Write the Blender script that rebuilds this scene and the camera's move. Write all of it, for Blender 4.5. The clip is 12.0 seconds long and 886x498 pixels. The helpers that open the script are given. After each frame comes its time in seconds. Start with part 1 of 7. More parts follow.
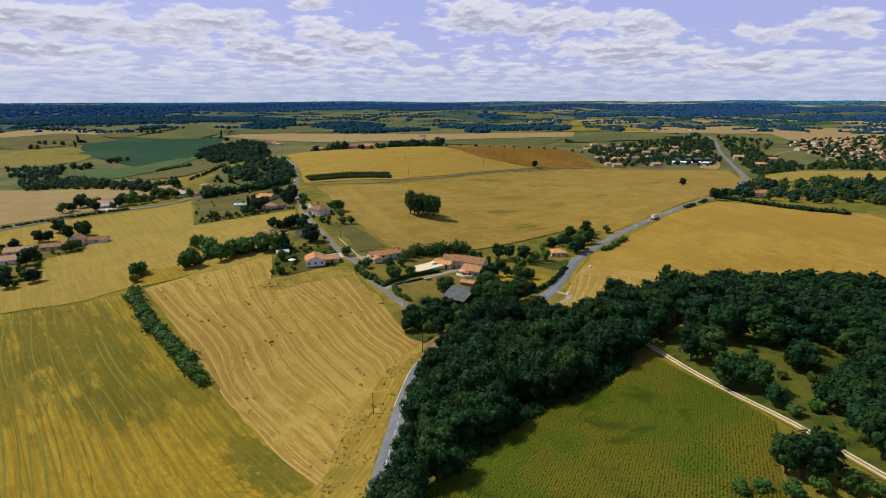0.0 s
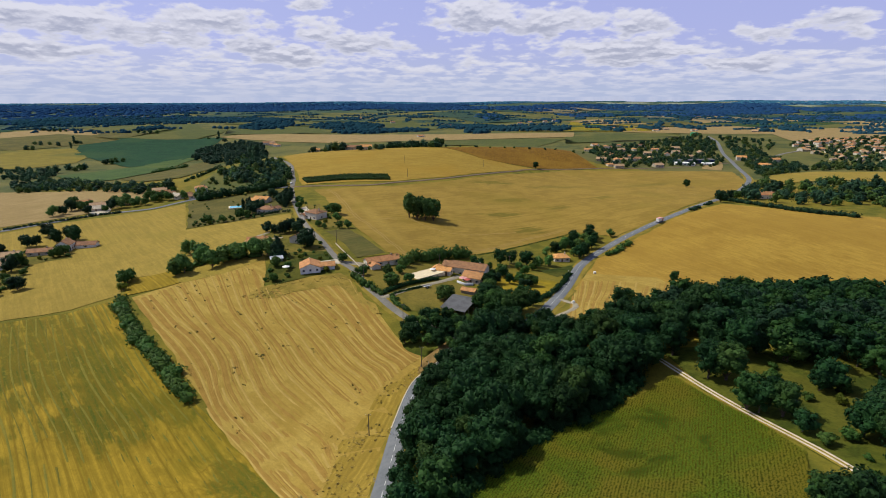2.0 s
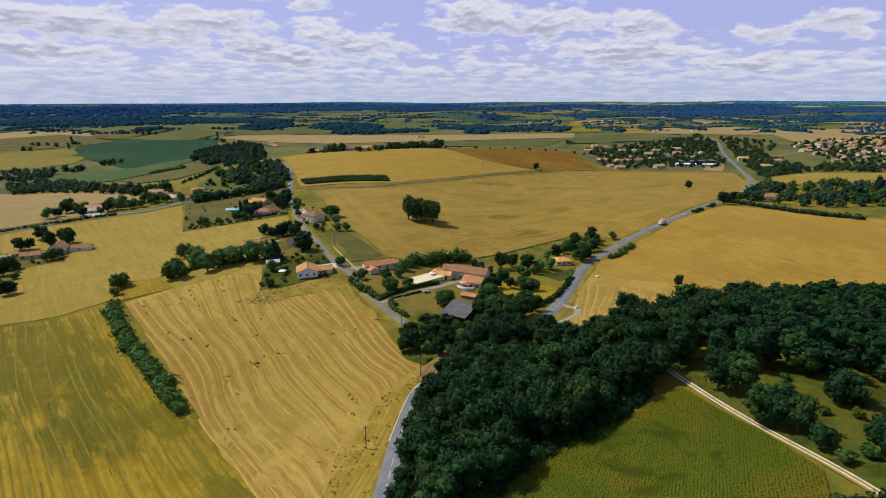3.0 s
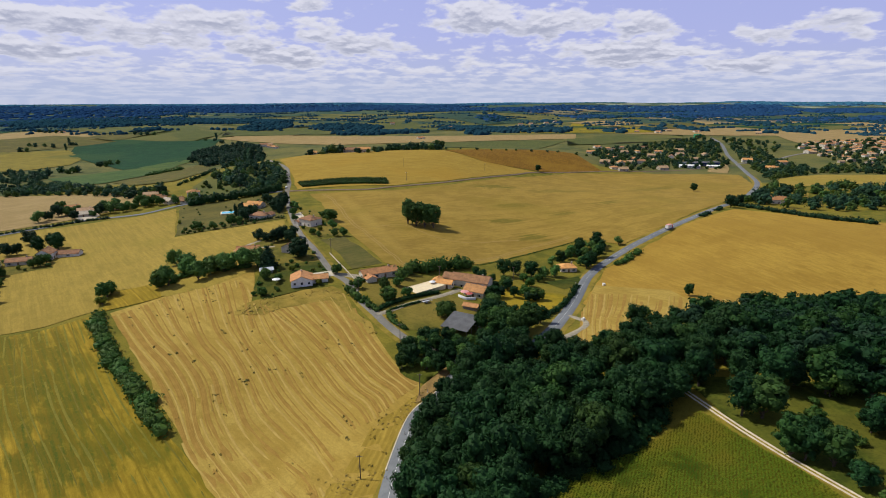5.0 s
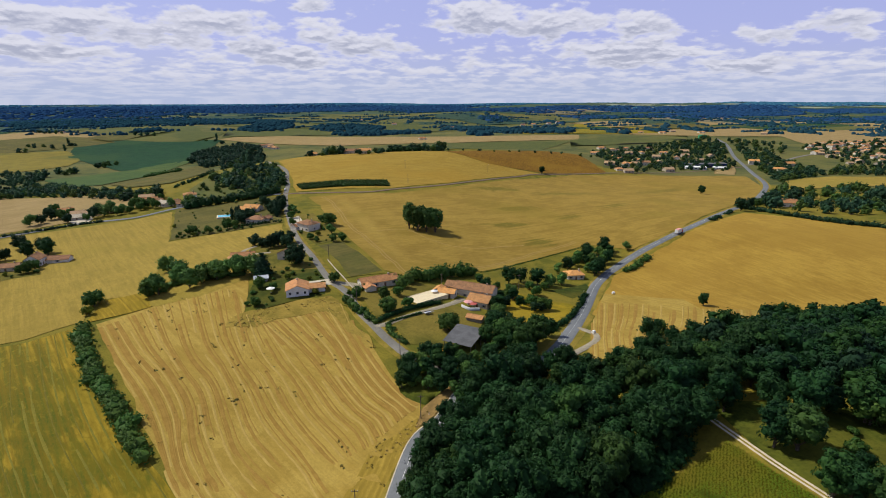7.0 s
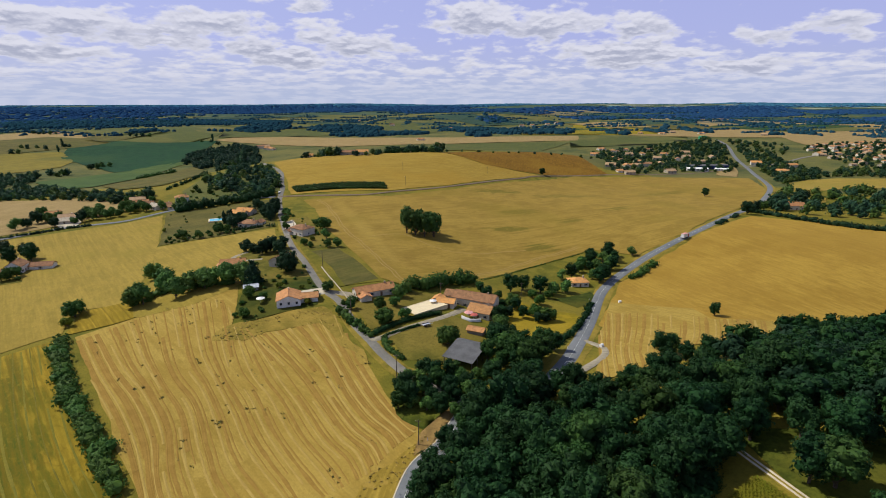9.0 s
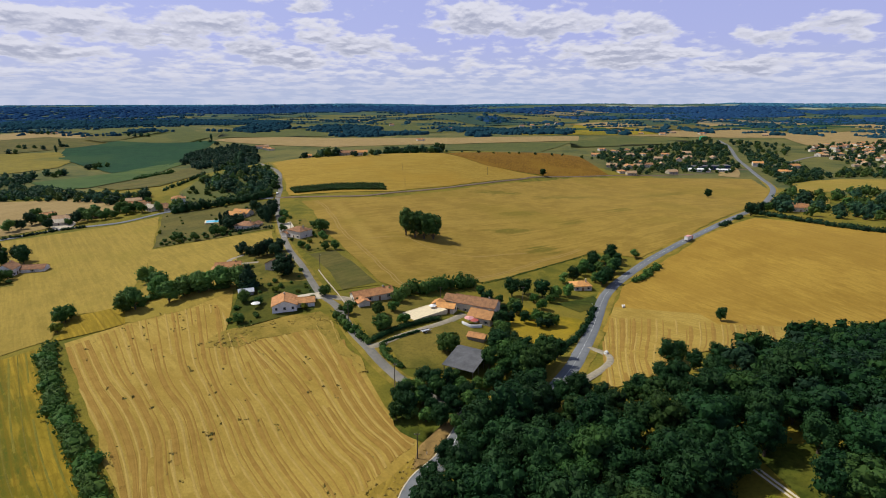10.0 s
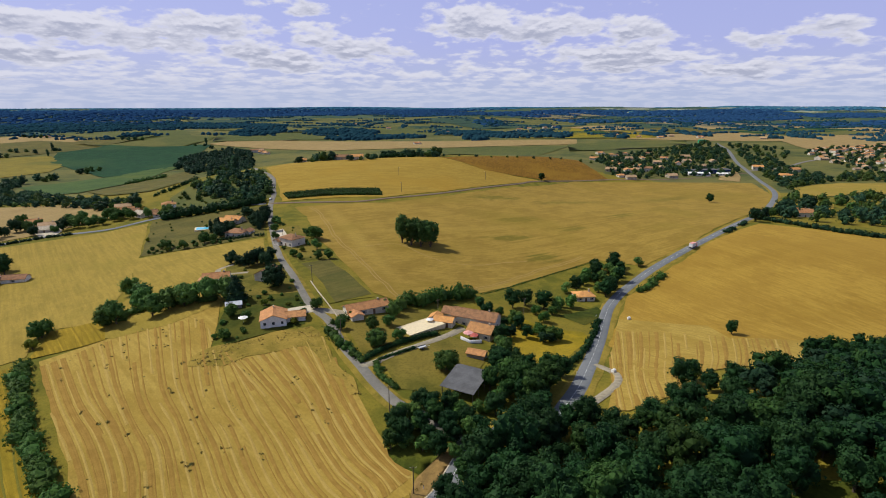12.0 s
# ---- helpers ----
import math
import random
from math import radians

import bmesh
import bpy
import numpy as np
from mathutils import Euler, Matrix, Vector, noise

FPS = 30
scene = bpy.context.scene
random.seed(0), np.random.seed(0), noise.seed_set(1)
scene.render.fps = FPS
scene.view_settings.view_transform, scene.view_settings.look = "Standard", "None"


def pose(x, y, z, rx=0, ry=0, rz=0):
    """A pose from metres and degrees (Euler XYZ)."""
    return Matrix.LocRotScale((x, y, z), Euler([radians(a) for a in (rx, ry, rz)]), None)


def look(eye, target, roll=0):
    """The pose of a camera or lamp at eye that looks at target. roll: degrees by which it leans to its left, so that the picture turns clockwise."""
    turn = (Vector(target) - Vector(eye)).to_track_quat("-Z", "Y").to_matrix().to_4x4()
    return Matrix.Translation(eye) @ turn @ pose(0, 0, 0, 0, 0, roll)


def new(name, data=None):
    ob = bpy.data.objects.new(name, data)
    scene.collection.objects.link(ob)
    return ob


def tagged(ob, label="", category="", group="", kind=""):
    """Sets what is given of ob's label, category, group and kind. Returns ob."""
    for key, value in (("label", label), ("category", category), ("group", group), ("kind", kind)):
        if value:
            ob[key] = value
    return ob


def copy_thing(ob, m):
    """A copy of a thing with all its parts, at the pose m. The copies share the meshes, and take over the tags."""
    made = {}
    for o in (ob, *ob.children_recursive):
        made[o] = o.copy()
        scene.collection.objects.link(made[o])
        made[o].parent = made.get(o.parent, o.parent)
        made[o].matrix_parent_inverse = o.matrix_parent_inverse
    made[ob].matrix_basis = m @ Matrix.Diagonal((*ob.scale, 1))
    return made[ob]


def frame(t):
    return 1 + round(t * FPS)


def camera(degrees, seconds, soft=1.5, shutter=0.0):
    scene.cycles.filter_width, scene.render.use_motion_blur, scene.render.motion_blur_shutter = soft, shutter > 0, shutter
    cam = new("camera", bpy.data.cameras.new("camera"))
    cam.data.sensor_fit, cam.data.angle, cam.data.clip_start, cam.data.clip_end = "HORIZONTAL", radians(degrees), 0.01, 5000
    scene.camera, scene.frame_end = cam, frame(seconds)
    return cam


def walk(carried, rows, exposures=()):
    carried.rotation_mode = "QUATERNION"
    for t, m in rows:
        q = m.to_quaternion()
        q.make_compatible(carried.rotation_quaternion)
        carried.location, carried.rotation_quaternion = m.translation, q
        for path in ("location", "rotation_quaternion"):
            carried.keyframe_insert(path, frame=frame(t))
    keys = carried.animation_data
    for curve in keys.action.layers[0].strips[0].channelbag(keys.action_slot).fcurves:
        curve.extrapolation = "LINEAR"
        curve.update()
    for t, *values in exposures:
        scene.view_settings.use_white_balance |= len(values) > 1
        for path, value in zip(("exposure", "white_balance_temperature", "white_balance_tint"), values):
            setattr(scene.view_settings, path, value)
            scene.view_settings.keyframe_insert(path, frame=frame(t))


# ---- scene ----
cam = camera(80.0, 12.0, soft=0.95)
PATH = [
    (0.0, 0.00, 0.00, 88.44, -1.012, -15.995, 0.040),
    (0.5, -0.00, 2.72, 88.45, -1.038, -15.935, 0.047),
    (1.0, -0.00, 5.41, 88.46, -1.069, -15.972, 0.060),
    (1.5, -0.01, 8.12, 88.52, -1.065, -15.986, 0.086),
    (2.0, -0.07, 10.84, 88.62, -1.093, -15.989, 0.076),
    (2.5, -0.07, 13.62, 88.66, -1.146, -15.952, 0.072),
    (3.0, 0.03, 16.49, 88.68, -1.121, -15.929, 0.075),
    (5.0, 0.15, 28.14, 88.93, -1.081, -15.879, 0.068),
    (5.5, 0.12, 31.16, 88.92, -1.039, -15.896, 0.068),
    (6.0, 0.07, 34.15, 88.95, -0.909, -15.909, 0.057),
    (6.5, -0.00, 37.20, 89.03, -0.886, -15.864, 0.082),
    (7.0, 0.01, 40.29, 89.00, -0.886, -15.844, 0.069),
    (9.0, -0.18, 52.50, 88.77, -1.078, -15.778, 0.028),
    (9.5, -0.12, 55.46, 88.65, -1.078, -15.745, -0.000),
    (10.0, -0.12, 58.42, 88.65, -1.100, -15.763, 0.001),
    (10.5, -0.06, 61.31, 88.76, -1.129, -15.763, 0.056),
    (11.0, -0.03, 64.06, 88.85, -1.217, -15.806, 0.058),
    (11.5, -0.04, 66.95, 88.81, -1.333, -15.729, 0.014),
    (12.0, -0.05, 69.82, 88.77, -1.418, -15.438, 0.017),
]
walk(cam, [(t, pose(x, y, z, 90 + pitch, roll, yaw)) for t, x, y, z, yaw, pitch, roll in PATH])

# ---- world, sun, exposure ----
SUN_AZ, SUN_EL = radians(158), radians(49)      # the way the light comes from, from +x anticlockwise
scene.view_settings.exposure = 0.13


def node(nt, kind, **sets):
    n = nt.nodes.new(kind)
    for key, value in sets.items():
        if key in n.inputs:
            n.inputs[key].default_value = value
        elif key == "op":
            n.operation = value
        elif key == "blend":
            n.blend_type = value
        elif key == "kind":
            n.data_type = value
    return n


def maths(nt, op, a, b=None, c=None, clamp=False):
    n = nt.nodes.new("ShaderNodeMath")
    n.operation, n.use_clamp = op, clamp
    for k, v in enumerate((a, b, c)):
        if v is None:
            continue
        if hasattr(v, "is_linked"):
            nt.links.new(v, n.inputs[k])
        else:
            n.inputs[k].default_value = v
    return n.outputs[0]


def span(nt, value, lo, hi, a=0.0, b=1.0):
    n = nt.nodes.new("ShaderNodeMapRange")
    n.interpolation_type = "SMOOTHSTEP"
    nt.links.new(value, n.inputs[0])
    for k, v in enumerate((lo, hi, a, b)):
        n.inputs[k + 1].default_value = v
    return n.outputs[0]


def mixed(nt, fac, a, b, blend="MIX"):
    n = nt.nodes.new("ShaderNodeMix")
    n.data_type, n.blend_type = "RGBA", blend
    for k, v in ((0, fac), (6, a), (7, b)):
        if hasattr(v, "is_linked"):
            nt.links.new(v, n.inputs[k])
        elif k == 0:
            n.inputs[0].default_value = v
        else:
            n.inputs[k].default_value = (*v, 1)
    return n.outputs[2]


def fbm(nt, vec, scale, detail=4.0, rough=0.55, warp=0.0):
    n = nt.nodes.new("ShaderNodeTexNoise")
    nt.links.new(vec, n.inputs["Vector"])
    n.inputs["Scale"].default_value, n.inputs["Detail"].default_value = scale, detail
    n.inputs["Roughness"].default_value, n.inputs["Distortion"].default_value = rough, warp
    return n.outputs[0]


world = bpy.data.worlds.new("sky")
scene.world = world
world.use_nodes = True
wt = world.node_tree
wt.nodes.clear()
sky = wt.nodes.new("ShaderNodeTexSky")
sky.sky_type, sky.sun_disc = "NISHITA", False
sky.sun_elevation, sky.sun_rotation = SUN_EL, math.pi / 2 - SUN_AZ
sky.air_density, sky.dust_density, sky.ozone_density = 1.0, 1.2, 1.6
clear = node(wt, "ShaderNodeBackground", Strength=0.089)
way = wt.nodes.new("ShaderNodeTexCoord").outputs["Generated"]
apart = wt.nodes.new("ShaderNodeSeparateXYZ")
wt.links.new(way, apart.inputs[0])
horizon_share = span(wt, apart.outputs[2], 0.15, 0.6, 0.75, 0.1)
wt.links.new(mixed(wt, horizon_share, sky.outputs[0], (4.5, 4.7, 9.2)), clear.inputs[0])
# heaped clouds: the larger ones singly, and a broken layer of small ones towards the horizon
HEAPS = [(-0.586, 0.112, 0.085, 0.0193, 1), (-0.473, 0.102, 0.098, 0.0161, 0.85), (-0.364, 0.124, 0.075, 0.0166, 1), (-0.302, 0.09, 0.037, 0.014, 0.95), (-0.613, 0.07, 0.058, 0.0114, 1), (-0.219, 0.152, 0.039, 0.0118, 0.9), (-0.199, 0.111, 0.046, 0.0177, 0.8), (-0.127, 0.096, 0.064, 0.0163, 0.85), (0.081, 0.136, 0.083, 0.0228, 1.05), (0.208, 0.125, 0.103, 0.0209, 0.9), (0.356, 0.116, 0.052, 0.0186, 0.9), (0.62, 0.106, 0.052, 0.0135, 0.8), (0.537, 0.094, 0.04, 0.0104, 0.65), (0.332, 0.079, 0.088, 0.015, 0.85), (-0.244, 0.07, 0.048, 0.0109, 0.9), (0.505, 0.053, 0.05, 0.0084, 0.8), (-0.521, 0.13, 0.045, 0.0069, 0.5)]     # bearing, height, half width, half height, thickness


def layered(dip, wide, tall, depth):
    """Billows of cloud, flatter and smaller towards the horizon, looking a little above (dip) the plain direction."""
    rise = maths(wt, "ADD", maths(wt, "MAXIMUM", apart.outputs[2], 0.0), dip)
    up = maths(wt, "MULTIPLY", maths(wt, "LOGARITHM", maths(wt, "ADD", rise, 0.05), 2.718), tall)
    sheet = wt.nodes.new("ShaderNodeCombineXYZ")
    wt.links.new(maths(wt, "MULTIPLY", bearing, wide), sheet.inputs[0])
    wt.links.new(up, sheet.inputs[1])
    sheet.inputs[2].default_value = depth
    return fbm(wt, sheet.outputs[0], 1.5, 6.0, 0.52)


bearing = maths(wt, "ARCTAN2", apart.outputs[0], apart.outputs[1])
flat_sky = wt.nodes.new("ShaderNodeCombineXYZ")
wt.links.new(bearing, flat_sky.inputs[0])
wt.links.new(apart.outputs[2], flat_sky.inputs[1])
stretched = wt.nodes.new("ShaderNodeVectorMath")
stretched.operation = "MULTIPLY"
stretched.inputs[1].default_value = (14.0, 38.0, 1.0)
wt.links.new(flat_sky.outputs[0], stretched.inputs[0])
billow = wt.nodes.new("ShaderNodeTexNoise")
billow.inputs["Scale"].default_value, billow.inputs["Detail"].default_value = 1.0, 4.0
wt.links.new(stretched.outputs[0], billow.inputs["Vector"])
shift = wt.nodes.new("ShaderNodeVectorMath")
shift.operation = "MULTIPLY_ADD"
shift.inputs[1].default_value, shift.inputs[2].default_value = (0.16, 0.040, 0.0), (-0.08, -0.020, 0.0)
wt.links.new(billow.outputs["Color"], shift.inputs[0])
swayed = wt.nodes.new("ShaderNodeVectorMath")
wt.links.new(flat_sky.outputs[0], swayed.inputs[0])
wt.links.new(shift.outputs[0], swayed.inputs[1])
heap, crest = None, None
for bear, height, half_w, half_h, dense in HEAPS:
    place = wt.nodes.new("ShaderNodeMapping")
    place.vector_type = "TEXTURE"
    place.inputs["Location"].default_value = (bear, height, 0)
    place.inputs["Scale"].default_value = (half_w, half_h, 1)
    wt.links.new(swayed.outputs[0], place.inputs[0])
    reach = wt.nodes.new("ShaderNodeVectorMath")
    reach.operation = "LENGTH"
    wt.links.new(place.outputs[0], reach.inputs[0])
    over = wt.nodes.new("ShaderNodeSeparateXYZ")
    wt.links.new(place.outputs[0], over.inputs[0])
    puff = span(wt, reach.outputs["Value"], 0.2, 1.9, dense, 0.0)
    top = maths(wt, "MULTIPLY", puff, over.outputs[1])
    heap = puff if heap is None else maths(wt, "MAXIMUM", heap, puff)
    crest = top if crest is None else maths(wt, "ADD", crest, top)
fine, fine_up = layered(0.0, 15.0, 6.2, 5.3), layered(0.006, 15.0, 6.2, 5.3)
small, small_up = layered(0.0, 26.0, 12.0, 1.7), layered(0.004, 26.0, 12.0, 1.7)
broken = span(wt, apart.outputs[2], 0.045, 0.12, 0.27, 0.09)
mass = maths(wt, "ADD", maths(wt, "ADD", maths(wt, "MULTIPLY", heap, 0.42), broken), maths(wt, "ADD", maths(wt, "MULTIPLY", fine, 0.85), maths(wt, "MULTIPLY", small, 0.40)))
cover = span(wt, mass, 0.80, 1.0)
slope = maths(wt, "ADD", maths(wt, "MULTIPLY", maths(wt, "SUBTRACT", fine, fine_up), 1.5), maths(wt, "MULTIPLY", maths(wt, "SUBTRACT", small, small_up), 0.9))
lit = span(wt, maths(wt, "ADD", slope, maths(wt, "MULTIPLY", crest, 0.34)), -0.26, 0.30)
thick = maths(wt, "MULTIPLY", span(wt, mass, 0.86, 1.14), maths(wt, "SUBTRACT", 1.0, lit))
cloud_hue = mixed(wt, thick, (0.90, 0.905, 1.02), (0.50, 0.53, 0.68))
veil = span(wt, apart.outputs[2], 0.0, 0.11, 0.85, 0.10)
cover = maths(wt, "MULTIPLY", cover, span(wt, apart.outputs[2], 0.0, 0.06, 0.35, 0.93))
veil_hue = node(wt, "ShaderNodeBackground", Color=(0.41, 0.475, 0.635, 1), Strength=1.0)
hazed = wt.nodes.new("ShaderNodeMixShader")
wt.links.new(veil, hazed.inputs[0])
wt.links.new(clear.outputs[0], hazed.inputs[1])
wt.links.new(veil_hue.outputs[0], hazed.inputs[2])
cloud = node(wt, "ShaderNodeBackground", Strength=0.745)
wt.links.new(cloud_hue, cloud.inputs[0])
both = wt.nodes.new("ShaderNodeMixShader")
wt.links.new(cover, both.inputs[0])
wt.links.new(hazed.outputs[0], both.inputs[1])
wt.links.new(cloud.outputs[0], both.inputs[2])
wt.links.new(both.outputs[0], wt.nodes.new("ShaderNodeOutputWorld").inputs[0])

sun_data = bpy.data.lights.new("sun", "SUN")
sun_data.energy, sun_data.angle, sun_data.color = 3.9, radians(0.5), (1.0, 0.965, 0.85)
sun = new("sun", sun_data)
to_sun = Vector((math.cos(SUN_AZ) * math.cos(SUN_EL), math.sin(SUN_AZ) * math.cos(SUN_EL), math.sin(SUN_EL)))
sun.matrix_world = look(to_sun * 900, (0, 0, 0))


# ---- the lie of the land: broad hills and hollows ----
HILLS = [(80, 60, 90, 16.9), (160, 150, 100, 8.7), (60, 140, 45, -17.1), (-100, 140, 70, -6.3), (-30, 250, 60, 2.4), (-60, 170, 50, 2.2), (90, 330, 60, -9.6), (-80, 300, 50, 5.0), (-80, 400, 70, 5.7), (-40, 560, 110, 12.8), (-90, 710, 110, 11.9), (100, 500, 130, -6.1), (270, 540, 130, 12.7), (-230, 430, 110, -2.9), (400, 800, 250, -14.7), (-600, 1000, 350, -22.0), (-250, 300, 80, -2.8), (140, 690, 90, -9.0), (30, 190, 40, 2.5), (150, 250, 70, 3.6)]
HOLLOWS = [(62, 235, 40, -5.7), (310, 540, 80, -8.2), (-45, 150, 40, -10.4), (70, 130, 35, 5.9), (40, 750, 90, 21.6), (-190, 690, 90, 15.6), (170, 850, 90, 21.2), (-40, 900, 110, 2.4), (-330, -20, 160, -10.0), (340, 0, 150, 14.5), (160, 265, 55, -2.6), (95, 180, 32, 9.5), (40, 150, 28, 1.9), (240, 200, 80, -23.1)]
SWELLS = np.array(HILLS + HOLLOWS, float)


def land(x, y):
    x, y = np.asarray(x, float), np.asarray(y, float)
    z = sum(h * np.exp(-((x - a) ** 2 + (y - b) ** 2) / (2 * s * s)) for a, b, s, h in SWELLS)
    d = np.hypot(x, y - 35)
    k = np.clip((d - 2000) / 2700, 0, 1)
    roll = np.clip((d - 1200) / 900, 0, 1) * (9 * np.sin(x / 310 + 1.3) * np.sin(y / 420 + 0.4) + 5 * np.sin(x / 170 - y / 230))
    far = np.clip((d - 3900) / 800, 0, 1)
    ridge = 15 * np.exp(-(((np.arctan2(x, y - 35) - 0.60) / 0.24) ** 2)) * (1 + 0.25 * np.sin(x / 260))
    return z + 50 * k * k * (3 - 2 * k) + roll * (1 - 0.45 * k) + ridge * far * far


def on_land(x, y):
    return float(land(x, y))


# ---- materials ----
def plain(name, colour, rough=0.85, metal=0.0):
    m = bpy.data.materials.new(name)
    m.use_nodes = True
    b = m.node_tree.nodes["Principled BSDF"]
    b.inputs["Base Color"].default_value = (*colour, 1)
    b.inputs["Roughness"].default_value, b.inputs["Metallic"].default_value = rough, metal
    b.inputs["Specular IOR Level"].default_value = 0.25
    return m, m.node_tree, b


TONE = 0.72


def toned(c):
    """The crops of this dry summer: a shade deeper and less grey than the plain tones below."""
    return (TONE * c[0], TONE * c[1] * 0.975, TONE * c[2] * 0.50)


def coords(nt):
    return nt.nodes.new("ShaderNodeTexCoord").outputs["Object"]


def lift(nt, b, height, strength, distance):
    n = node(nt, "ShaderNodeBump", Strength=strength, Distance=distance)
    nt.links.new(height, n.inputs["Height"])
    nt.links.new(n.outputs[0], b.inputs["Normal"])


def turned(nt, vec, angle, sx=1.0, sy=1.0):
    n = nt.nodes.new("ShaderNodeMapping")
    n.inputs["Rotation"].default_value[2] = radians(angle)
    r = nt.nodes.new("ShaderNodeMapping")
    r.inputs["Scale"].default_value = (sx, sy, 1)
    nt.links.new(vec, n.inputs[0])
    nt.links.new(n.outputs[0], r.inputs[0])
    return r.outputs[0]


def crop(name, light, dark, patch, angle=0.0, spacing=3.0, rows=0.35, patches=0.5, broad=0.012, streak=0.5, tram=0.0, spots=()):
    """A field surface: two tones of the crop, patches of another growth, drill rows and streaks along one direction.
    spots: places of other growth as (x, y, half length, half width, turn, colour, share)."""
    light, dark, patch = (toned(q) for q in (light, dark, patch))
    m, nt, b = plain(name, light, 0.95)
    b.inputs["Specular IOR Level"].default_value = 0.08
    c = coords(nt)
    along = turned(nt, c, angle)
    grain = fbm(nt, c, 1.3, 6, 0.7)
    blotch = fbm(nt, c, 0.05, 4, 0.6, 0.3)
    wide = fbm(nt, c, broad, 3, 0.5, 0.2)
    long_streak = fbm(nt, turned(nt, c, angle, 0.35, 0.012), 1.0, 4, 0.6)
    fac = span(nt, maths(nt, "ADD", maths(nt, "MULTIPLY", long_streak, streak), maths(nt, "MULTIPLY", blotch, 1 - streak)), 0.42, 0.58)
    hue = mixed(nt, fac, dark, light)
    for sx, sy, lx, ly, turn, colour, share in spots:
        place = nt.nodes.new("ShaderNodeMapping")
        place.vector_type = "TEXTURE"
        place.inputs["Location"].default_value = (sx, sy, 0)
        place.inputs["Rotation"].default_value[2] = radians(turn)
        place.inputs["Scale"].default_value = (lx, ly, 1)
        nt.links.new(c, place.inputs[0])
        flat = nt.nodes.new("ShaderNodeVectorMath")
        flat.operation = "MULTIPLY"
        flat.inputs[1].default_value = (1, 1, 0)
        nt.links.new(place.outputs[0], flat.inputs[0])
        size = nt.nodes.new("ShaderNodeVectorMath")
        size.operation = "LENGTH"
        nt.links.new(flat.outputs[0], size.inputs[0])
        ragged = maths(nt, "ADD", size.outputs["Value"], maths(nt, "MULTIPLY", maths(nt, "SUBTRACT", maths(nt, "ADD", blotch, maths(nt, "MULTIPLY", long_streak, 1.6)), 1.3), 2.0))
        hue = mixed(nt, span(nt, ragged, 0.45, 1.25, share, 0.0), hue, toned(colour))
    fine = fbm(nt, turned(nt, c, angle, 1.1, 0.03), 1.0, 4, 0.65)
    hue = mixed(nt, span(nt, fine, 0.44, 0.66, 0.0, 0.20 + 0.75 * rows), hue, tuple(0.62 * v for v in dark))
    mottle = fbm(nt, turned(nt, c, angle, 0.5, 0.22), 1.0, 5, 0.65, 0.4)
    hue = mixed(nt, span(nt, mottle, 0.50, 0.66, 0.0, 0.30), hue, tuple(0.70 * v for v in dark))
    hue = mixed(nt, span(nt, mottle, 0.48, 0.34, 0.0, 0.30), hue, tuple(1.12 * v for v in light))
    w = nt.nodes.new("ShaderNodeTexWave")
    nt.links.new(along, w.inputs["Vector"])
    w.inputs["Scale"].default_value = 0.314 / spacing
    w.inputs["Distortion"].default_value, w.inputs["Detail"].default_value, w.inputs["Detail Scale"].default_value = 0.8, 3.0, 0.6
    hue = mixed(nt, maths(nt, "MULTIPLY", w.outputs["Fac"], rows), hue, tuple(0.62 * v for v in dark))
    if tram:
        t = nt.nodes.new("ShaderNodeTexWave")
        nt.links.new(along, t.inputs["Vector"])
        t.inputs["Scale"].default_value = 0.314 / tram
        t.inputs["Distortion"].default_value = 0.15
        hue = mixed(nt, span(nt, t.outputs["Fac"], 0.970, 0.997, 0.0, 0.55), hue, tuple(0.55 * v for v in dark))
        for thin, far_apart in ((0.020, 0.16), (0.026, 0.42)):
            seam = maths(nt, "ABSOLUTE", maths(nt, "SUBTRACT", fbm(nt, turned(nt, c, angle, far_apart, 0.0009), 1.0, 1.0, 0.3), 0.5))
            hue = mixed(nt, span(nt, seam, 0.3 * thin, thin, 0.34, 0.0), hue, tuple(0.55 * v for v in dark))
    hue = mixed(nt, maths(nt, "MULTIPLY", span(nt, wide, 0.50, 0.62), patches), hue, patch)
    hue = mixed(nt, span(nt, grain, 0.35, 0.7, 0.0, 0.35), hue, tuple(0.6 * v for v in dark))
    nt.links.new(hue, b.inputs["Base Color"])
    lift(nt, b, grain, 0.5, 0.25)
    return m


def grassy(name, light, dark, dry, scale=1.0, dryness=0.5):
    light, dark, dry = (toned(q) for q in (light, dark, dry))
    m, nt, b = plain(name, light, 0.95)
    b.inputs["Specular IOR Level"].default_value = 0.08
    c = coords(nt)
    blotch = fbm(nt, c, 0.09 * scale, 5, 0.62, 0.4)
    wide = fbm(nt, c, 0.022 * scale, 3, 0.5)
    tuft = fbm(nt, c, 1.1, 5, 0.7)
    hue = mixed(nt, span(nt, blotch, 0.38, 0.62), dark, light)
    hue = mixed(nt, maths(nt, "MULTIPLY", span(nt, wide, 0.42, 0.60), dryness), hue, dry)
    hue = mixed(nt, span(nt, tuft, 0.42, 0.75, 0.0, 0.5), hue, tuple(0.55 * v for v in dark))
    nt.links.new(hue, b.inputs["Base Color"])
    lift(nt, b, tuft, 0.6, 0.3)
    return m


